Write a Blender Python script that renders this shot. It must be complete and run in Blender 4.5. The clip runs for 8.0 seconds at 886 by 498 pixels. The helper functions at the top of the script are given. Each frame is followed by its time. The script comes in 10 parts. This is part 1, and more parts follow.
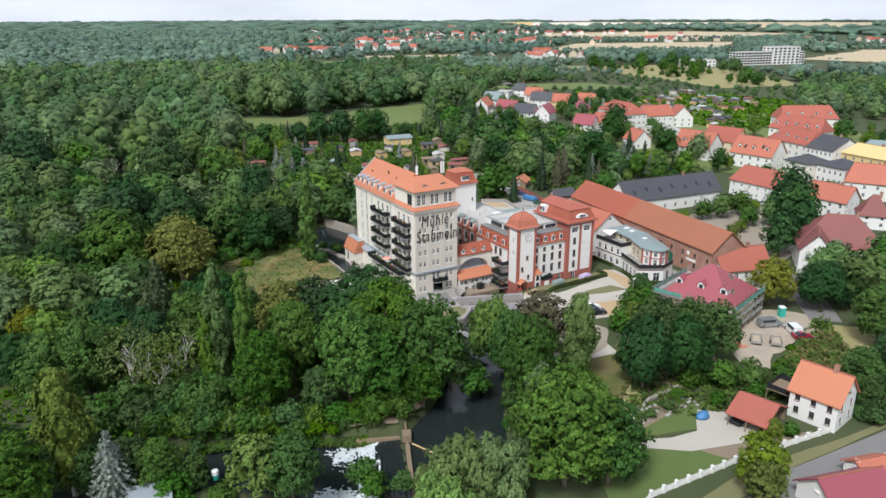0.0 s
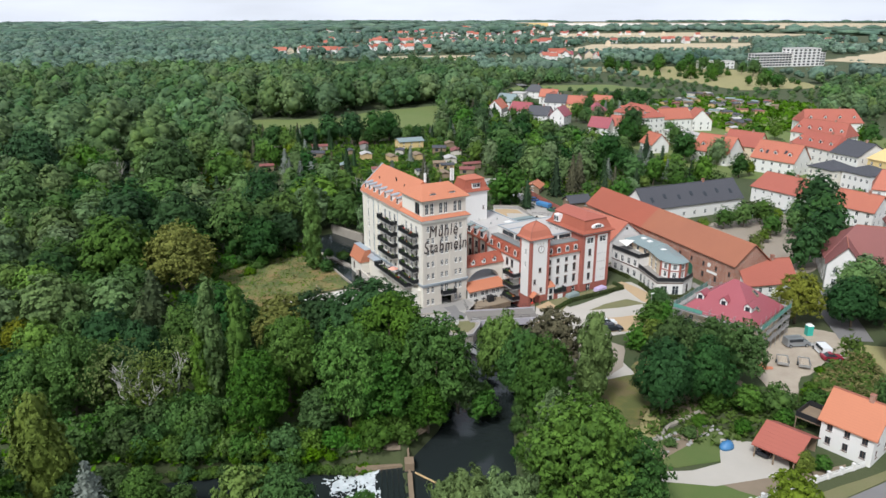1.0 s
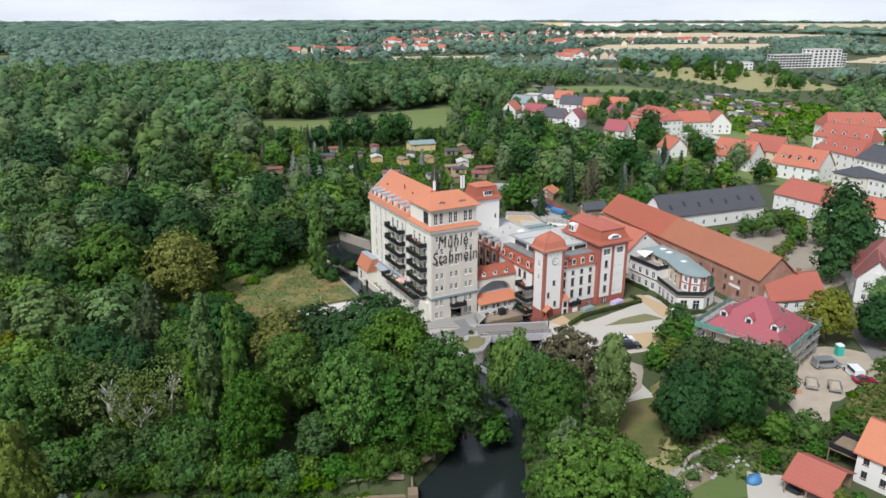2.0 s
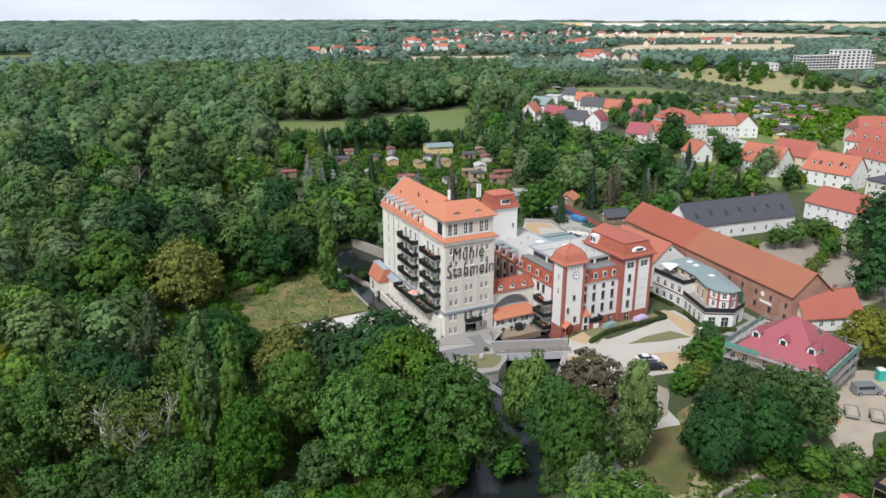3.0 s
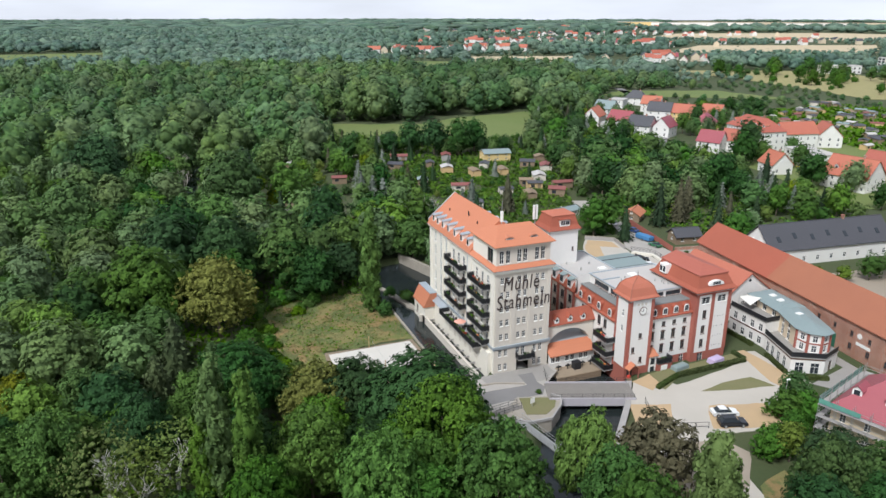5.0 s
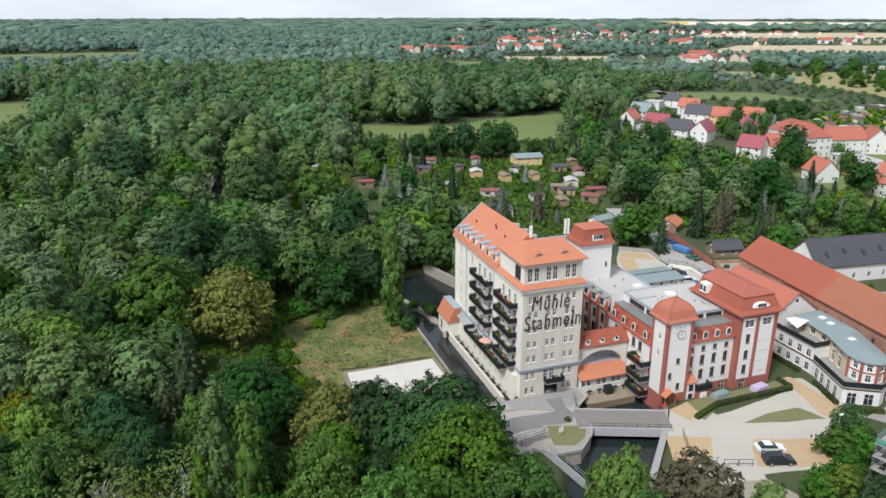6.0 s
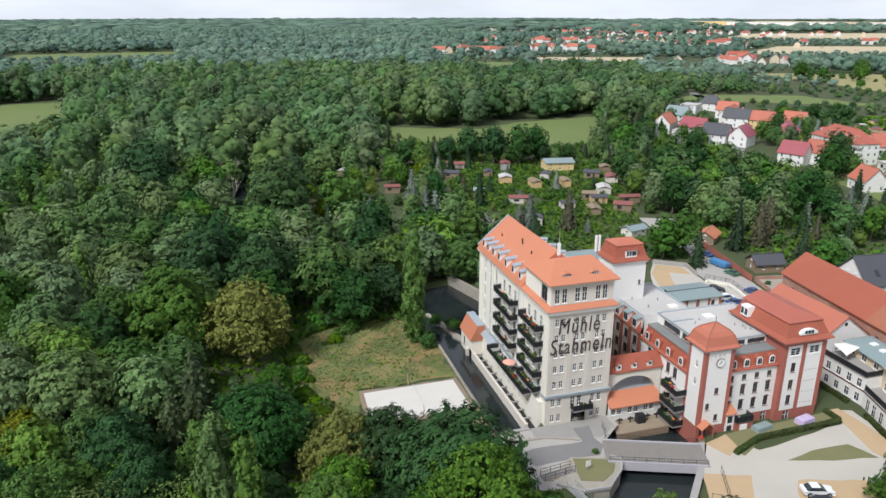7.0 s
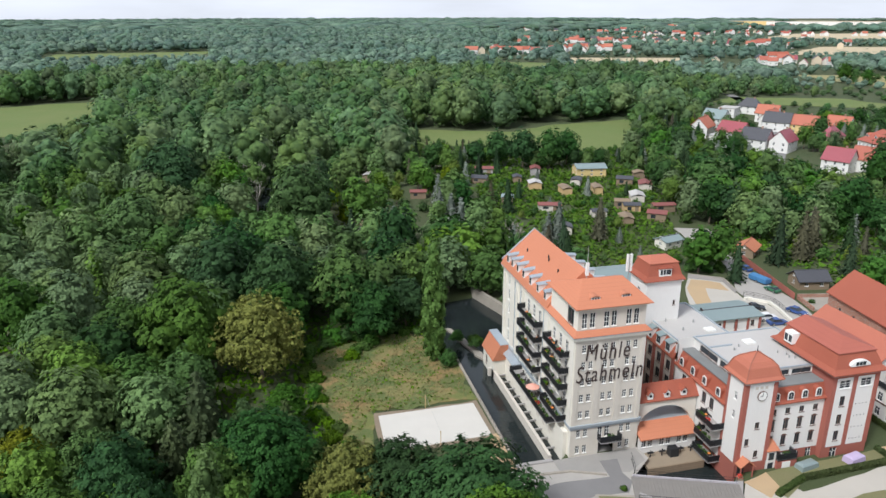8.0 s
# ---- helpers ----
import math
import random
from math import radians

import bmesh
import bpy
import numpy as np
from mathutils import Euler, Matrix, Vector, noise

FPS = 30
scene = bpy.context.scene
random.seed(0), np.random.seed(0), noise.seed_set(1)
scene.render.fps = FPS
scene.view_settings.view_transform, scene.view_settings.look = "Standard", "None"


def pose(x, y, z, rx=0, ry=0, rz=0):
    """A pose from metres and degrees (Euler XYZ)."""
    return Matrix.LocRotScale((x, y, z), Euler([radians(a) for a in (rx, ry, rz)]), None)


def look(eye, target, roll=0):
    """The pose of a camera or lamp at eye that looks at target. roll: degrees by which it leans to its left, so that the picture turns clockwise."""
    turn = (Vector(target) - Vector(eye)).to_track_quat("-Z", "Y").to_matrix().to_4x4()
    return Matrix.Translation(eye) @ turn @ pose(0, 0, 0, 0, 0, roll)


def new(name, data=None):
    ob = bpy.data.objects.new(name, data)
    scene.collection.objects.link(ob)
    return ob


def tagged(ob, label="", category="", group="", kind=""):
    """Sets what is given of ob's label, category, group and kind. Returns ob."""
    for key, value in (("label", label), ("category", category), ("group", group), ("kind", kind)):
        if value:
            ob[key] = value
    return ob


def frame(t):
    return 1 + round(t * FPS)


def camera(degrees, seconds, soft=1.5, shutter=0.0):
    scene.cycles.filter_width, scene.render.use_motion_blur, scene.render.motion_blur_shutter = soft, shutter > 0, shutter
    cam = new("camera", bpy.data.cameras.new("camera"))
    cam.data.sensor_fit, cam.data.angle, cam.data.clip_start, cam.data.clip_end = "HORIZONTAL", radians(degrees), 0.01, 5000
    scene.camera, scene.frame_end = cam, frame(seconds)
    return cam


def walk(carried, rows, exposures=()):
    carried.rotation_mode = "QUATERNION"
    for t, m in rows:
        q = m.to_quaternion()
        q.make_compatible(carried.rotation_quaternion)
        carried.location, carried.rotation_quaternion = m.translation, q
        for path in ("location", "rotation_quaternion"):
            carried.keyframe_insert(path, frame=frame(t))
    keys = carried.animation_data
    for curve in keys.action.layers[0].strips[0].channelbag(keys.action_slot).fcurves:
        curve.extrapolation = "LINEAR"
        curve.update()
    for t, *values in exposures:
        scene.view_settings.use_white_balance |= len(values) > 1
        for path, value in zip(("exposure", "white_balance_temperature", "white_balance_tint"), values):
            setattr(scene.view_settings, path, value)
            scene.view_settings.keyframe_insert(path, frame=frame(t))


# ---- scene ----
cam = camera(63.5, 8.0)
METRES, EYE, TILT, LEAN, TURN = 60.0, 62.7, 0.0, 0.0, -30.1
ROWS = [
    (0.0, 0.0, 0.0, 0.0, -0.05, -18.34, 0.16),
    (0.5, 0.0095, 0.059, 0.0002, 0.51, -18.32, 0.12),
    (1.0, 0.0175, 0.1231, 0.0009, 1.12, -18.31, 0.09),
    (1.5, 0.0235, 0.1818, 0.0019, 1.68, -18.31, 0.06),
    (3.0, 0.0348, 0.3689, 0.0056, 3.8, -18.34, 0.0),
    (3.5, 0.0369, 0.4291, 0.0068, 4.9, -18.36, -0.01),
    (4.0, 0.0378, 0.4946, 0.0089, 6.16, -18.39, -0.01),
    (4.5, 0.0376, 0.5551, 0.011, 7.35, -18.4, -0.01),
    (6.0, 0.0329, 0.746, 0.0213, 11.19, -18.48, 0.02),
    (6.5, 0.0321, 0.8057, 0.0251, 12.41, -18.49, 0.03),
    (7.0, 0.0309, 0.8712, 0.0292, 13.76, -18.49, 0.05),
    (7.5, 0.0299, 0.9316, 0.033, 15.0, -18.51, 0.08),
    (8.0, 0.028, 0.997, 0.0367, 16.35, -18.51, 0.11),
]
walk(cam, [(t, pose(0, 0, EYE, TILT, LEAN, TURN) @ pose(METRES * x, METRES * y, METRES * z, 90 + pitch, roll, yaw)) for t, x, y, z, yaw, pitch, roll in ROWS])

# ---- light ----
SUN_ELEVATION, SUN_AZIMUTH = 50.0, 235.0        # degrees; azimuth from north (+y) clockwise
sky_world = bpy.data.worlds.new("sky")
scene.world = sky_world
sky_world.use_nodes = True
wn, wl = sky_world.node_tree.nodes, sky_world.node_tree.links
wn.clear()
w_out = wn.new("ShaderNodeOutputWorld")
w_bg = wn.new("ShaderNodeBackground")
w_sky = wn.new("ShaderNodeTexSky")
w_sky.sky_type = "NISHITA"
w_sky.sun_disc = False
w_sky.sun_elevation = radians(SUN_ELEVATION)
w_sky.sun_rotation = radians(SUN_AZIMUTH)
w_sky.air_density, w_sky.dust_density, w_sky.ozone_density = 1.0, 3.0, 1.0
w_mix = wn.new("ShaderNodeMix")
w_mix.data_type = "RGBA"
w_mix.inputs[7].default_value = (11.2, 12.0, 13.6, 1)   # thin cloud cover
w_noise = wn.new("ShaderNodeTexNoise")
w_noise.inputs["Scale"].default_value = 3.0
w_noise.inputs["Detail"].default_value = 5.0
w_tc = wn.new("ShaderNodeTexCoord")
w_map = wn.new("ShaderNodeMapping")
w_map.inputs["Scale"].default_value = (1, 1, 5)
w_ramp = wn.new("ShaderNodeMapRange")
w_ramp.inputs[1].default_value, w_ramp.inputs[2].default_value = 0.3, 0.7
w_ramp.inputs[3].default_value, w_ramp.inputs[4].default_value = 0.7, 0.95
wl.new(w_tc.outputs["Generated"], w_map.inputs[0])
wl.new(w_map.outputs[0], w_noise.inputs["Vector"])
wl.new(w_noise.outputs["Fac"], w_ramp.inputs[0])
w_sep = wn.new("ShaderNodeSeparateXYZ")
w_high = wn.new("ShaderNodeMapRange")             # the cloud thins towards the zenith
w_high.inputs[1].default_value, w_high.inputs[2].default_value = 0.05, 0.7
w_high.inputs[3].default_value, w_high.inputs[4].default_value = 1.0, 0.4
w_mul = wn.new("ShaderNodeMath")
w_mul.operation = "MULTIPLY"
wl.new(w_tc.outputs["Generated"], w_sep.inputs[0])
wl.new(w_sep.outputs[2], w_high.inputs[0])
wl.new(w_ramp.outputs[0], w_mul.inputs[0])
wl.new(w_high.outputs[0], w_mul.inputs[1])
wl.new(w_mul.outputs[0], w_mix.inputs[0])
wl.new(w_sky.outputs[0], w_mix.inputs[6])
wl.new(w_mix.outputs[2], w_bg.inputs[0])
w_bg.inputs[1].default_value = 0.09
wl.new(w_bg.outputs[0], w_out.inputs[0])

sun_data = bpy.data.lights.new("sun", "SUN")
sun_data.energy, sun_data.angle, sun_data.color = 3.45, radians(13), (0.925, 0.968, 1.0)
sun = new("sun", sun_data)
_az, _el = radians(SUN_AZIMUTH), radians(SUN_ELEVATION)
sun.matrix_basis = look((math.sin(_az) * math.cos(_el) * 900, math.cos(_az) * math.cos(_el) * 900, math.sin(_el) * 900), (0, 0, 0))

# ---- materials ----


def node_material(name):
    m = bpy.data.materials.new(name)
    m.use_nodes = True
    nt = m.node_tree
    return m, nt.nodes, nt.links, nt.nodes["Principled BSDF"]


def noise_node(n, l, vec, scale, detail=4.0, rough=0.55):
    t = n.new("ShaderNodeTexNoise")
    t.inputs["Scale"].default_value, t.inputs["Detail"].default_value, t.inputs["Roughness"].default_value = scale, detail, rough
    l.new(vec, t.inputs["Vector"])
    return t.outputs["Fac"]


def mix_node(n, l, fac, a, b, mode="MIX"):
    t = n.new("ShaderNodeMix")
    t.data_type, t.blend_type = "RGBA", mode
    for socket, v in ((t.inputs[0], fac), (t.inputs[6], a), (t.inputs[7], b)):
        if isinstance(v, (int, float)):
            socket.default_value = v
        elif isinstance(v, tuple):
            socket.default_value = (*v[:3], 1)
        else:
            l.new(v, socket)
    return t.outputs[2]


def range_node(n, l, v, a, b, c, d):
    t = n.new("ShaderNodeMapRange")
    for i, x in enumerate((a, b, c, d)):
        t.inputs[i + 1].default_value = x
    l.new(v, t.inputs[0])
    return t.outputs[0]


def surface(name, base, stain=None, big=0.25, fine=6.0, rough=0.8, metal=0.0, bump=0.03, amount=0.55, spread=0.10, streak=False, random=0.0, rows=0.0):
    """A surface with stains at a large scale, grain at a small one, and a fine relief. rows: height of tile courses."""
    m, n, l, p = node_material(name)
    pos = n.new("ShaderNodeNewGeometry").outputs["Position"]
    if stain is None:
        stain = tuple(c * 0.72 for c in base)
    vec = pos
    if streak:
        mp = n.new("ShaderNodeMapping")
        mp.inputs["Scale"].default_value = (1, 1, 0.18)
        l.new(pos, mp.inputs[0])
        vec = mp.outputs[0]
    a = noise_node(n, l, vec, big, 6.0, 0.6)
    b = noise_node(n, l, vec, fine, 4.0)
    fac = range_node(n, l, a, 0.35, 0.72, 0.0, amount)
    col = mix_node(n, l, fac, base, stain)
    light = tuple(min(1, c * (1 + spread)) for c in base)
    dark = tuple(c * (1 - spread) for c in base)
    col = mix_node(n, l, 0.5, col, mix_node(n, l, b, dark, light))
    height = b
    if rows:
        sep = n.new("ShaderNodeSeparateXYZ")
        l.new(pos, sep.inputs[0])
        mm = n.new("ShaderNodeMath")
        mm.operation = "FRACT"
        dv = n.new("ShaderNodeMath")
        dv.operation = "DIVIDE"
        dv.inputs[1].default_value = rows
        l.new(sep.outputs[2], dv.inputs[0])
        l.new(dv.outputs[0], mm.inputs[0])
        col = mix_node(n, l, range_node(n, l, mm.outputs[0], 0.0, 0.25, 0.35, 0.0), col, stain)
        ad = n.new("ShaderNodeMath")
        ad.operation = "ADD"
        l.new(mm.outputs[0], ad.inputs[0])
        l.new(b, ad.inputs[1])
        height = ad.outputs[0]
    if random:
        oi = n.new("ShaderNodeObjectInfo").outputs["Random"]
        hs = n.new("ShaderNodeHueSaturation")
        l.new(range_node(n, l, oi, 0, 1, 1 - random, 1 + random), hs.inputs["Value"])
        l.new(range_node(n, l, oi, 0, 1, 0.5 - random * 0.04, 0.5 + random * 0.04), hs.inputs["Hue"])
        l.new(col, hs.inputs["Color"])
        col = hs.outputs[0]
    l.new(col, p.inputs["Base Color"])
    p.inputs["Roughness"].default_value, p.inputs["Metallic"].default_value = rough, metal
    if bump:
        bp = n.new("ShaderNodeBump")
        bp.inputs["Strength"].default_value, bp.inputs["Distance"].default_value = 0.6, bump
        l.new(height, bp.inputs["Height"])
        l.new(bp.outputs[0], p.inputs["Normal"])
    return m


def foliage(name, dark, light, leafy=0.36, hue=0.02, through_light=0.12, patch=0.2, region=0.0):
    """Leaves: each leaf, clump and tree differs a little in tone; some light passes through."""
    m, n, l, p = node_material(name)
    geo = n.new("ShaderNodeNewGeometry")
    pos = geo.outputs["Position"]
    island = geo.outputs["Random Per Island"]
    oi = n.new("ShaderNodeObjectInfo").outputs["Random"]
    clump = mix_node(n, l, range_node(n, l, noise_node(n, l, pos, 0.35, 3.0), 0.3, 0.7, 0.0, 1.0), dark, light)
    leaf = mix_node(n, l, island, tuple(c * 0.8 for c in dark), tuple(c * 1.12 for c in light))
    col = mix_node(n, l, leafy, clump, leaf)
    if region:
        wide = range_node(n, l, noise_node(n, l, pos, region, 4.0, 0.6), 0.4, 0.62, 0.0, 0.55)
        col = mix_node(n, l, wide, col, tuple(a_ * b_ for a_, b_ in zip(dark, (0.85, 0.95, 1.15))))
    hs = n.new("ShaderNodeHueSaturation")
    at = n.new("ShaderNodeAttribute")
    at.attribute_name = "tone"                      # a number of its own for each tree of a joined stand
    ad = n.new("ShaderNodeMath")
    l.new(at.outputs["Fac"], ad.inputs[0])
    l.new(oi, ad.inputs[1])

    def part_of(factor):
        mu, fr = n.new("ShaderNodeMath"), n.new("ShaderNodeMath")
        mu.operation, fr.operation = "MULTIPLY", "FRACT"
        mu.inputs[1].default_value = factor
        l.new(ad.outputs[0], mu.inputs[0])
        l.new(mu.outputs[0], fr.inputs[0])
        return fr.outputs[0]

    l.new(range_node(n, l, part_of(7.31), 0, 1, 0.5 - hue, 0.5 + hue * 0.5), hs.inputs["Hue"])
    l.new(range_node(n, l, part_of(13.7), 0, 1, 0.84, 1.12), hs.inputs["Saturation"])
    l.new(range_node(n, l, part_of(1.0), 0, 1, 1 - patch, 1 + patch), hs.inputs["Value"])
    bp = n.new("ShaderNodeBump")
    bp.inputs["Strength"].default_value, bp.inputs["Distance"].default_value = 0.5, 0.3
    l.new(noise_node(n, l, pos, 2.2, 5.0, 0.65), bp.inputs["Height"])
    l.new(bp.outputs[0], p.inputs["Normal"])
    l.new(col, hs.inputs["Color"])
    l.new(hs.outputs[0], p.inputs["Base Color"])
    p.inputs["Roughness"].default_value = 0.65
    p.inputs["Specular IOR Level"].default_value = 0.1
    tr = n.new("ShaderNodeBsdfTranslucent")
    l.new(hs.outputs[0], tr.inputs[0])
    ms = n.new("ShaderNodeMixShader")
    ms.inputs[0].default_value = through_light
    l.new(p.outputs[0], ms.inputs[1])
    l.new(tr.outputs[0], ms.inputs[2])
    l.new(ms.outputs[0], n["Material Output"].inputs[0])
    return m


def meadow_material(name, colours, scale=0.16):
    """Uncut grass: patches of several tones that run into one another, with fine blades."""
    m, n, l, p = node_material(name)
    pos = n.new("ShaderNodeNewGeometry").outputs["Position"]
    col = colours[0]
    for k, c in enumerate(colours[1:]):
        mp = n.new("ShaderNodeMapping")
        mp.inputs["Location"].default_value = (17.0 * k, -9.0 * k, 3.0 * k)
        l.new(pos, mp.inputs[0])
        f = noise_node(n, l, mp.outputs[0], scale * (1 + 0.55 * k), 7.0, 0.62)
        col = mix_node(n, l, range_node(n, l, f, 0.47, 0.55, 0.0, 0.85), col, c)
    b = noise_node(n, l, pos, 4.0, 5.0, 0.7)
    col = mix_node(n, l, range_node(n, l, b, 0.3, 0.7, 0.0, 0.55), col, tuple(c * 0.62 for c in colours[0]))
    l.new(col, p.inputs["Base Color"])
    p.inputs["Roughness"].default_value = 0.95
    bp = n.new("ShaderNodeBump")
    bp.inputs["Strength"].default_value, bp.inputs["Distance"].default_value = 0.8, 0.25
    l.new(b, bp.inputs["Height"])
    l.new(bp.outputs[0], p.inputs["Normal"])
    return m


def brickwork(name, c1, c2, mortar, size=0.25):
    m, n, l, p = node_material(name)
    pos = n.new("ShaderNodeNewGeometry").outputs["Position"]
    sep = n.new("ShaderNodeSeparateXYZ")
    l.new(pos, sep.inputs[0])
    ad = n.new("ShaderNodeMath")
    l.new(sep.outputs[0], ad.inputs[0])
    l.new(sep.outputs[1], ad.inputs[1])
    cb = n.new("ShaderNodeCombineXYZ")
    l.new(ad.outputs[0], cb.inputs[0])
    l.new(sep.outputs[2], cb.inputs[1])
    bt = n.new("ShaderNodeTexBrick")
    l.new(cb.outputs[0], bt.inputs["Vector"])
    for k, c in (("Color1", c1), ("Color2", c2), ("Mortar", mortar)):
        bt.inputs[k].default_value = (*c, 1)
    bt.inputs["Scale"].default_value = 1.0
    bt.inputs["Brick Width"].default_value, bt.inputs["Row Height"].default_value = size, size * 0.32
    bt.inputs["Mortar Size"].default_value = 0.012
    stain = mix_node(n, l, range_node(n, l, noise_node(n, l, pos, 0.3, 6.0), 0.4, 0.75, 0, 0.6), bt.outputs[0], tuple(c * 0.55 for c in c1))
    l.new(stain, p.inputs["Base Color"])
    p.inputs["Roughness"].default_value = 0.85
    return m


def water_material(name, colour):
    m, n, l, p = node_material(name)
    pos = n.new("ShaderNodeNewGeometry").outputs["Position"]
    p.inputs["Base Color"].default_value = (*colour, 1)
    p.inputs["Roughness"].default_value = 0.035
    p.inputs["IOR"].default_value = 1.42
    bp = n.new("ShaderNodeBump")
    bp.inputs["Strength"].default_value, bp.inputs["Distance"].default_value = 0.4, 0.06
    l.new(noise_node(n, l, pos, 1.6, 4.0), bp.inputs["Height"])
    l.new(bp.outputs[0], p.inputs["Normal"])
    return m


def glass_material(name):
    m, n, l, p = node_material(name)
    p.inputs["Base Color"].default_value = (0.035, 0.042, 0.05, 1)
    p.inputs["Roughness"].default_value = 0.04
    return m


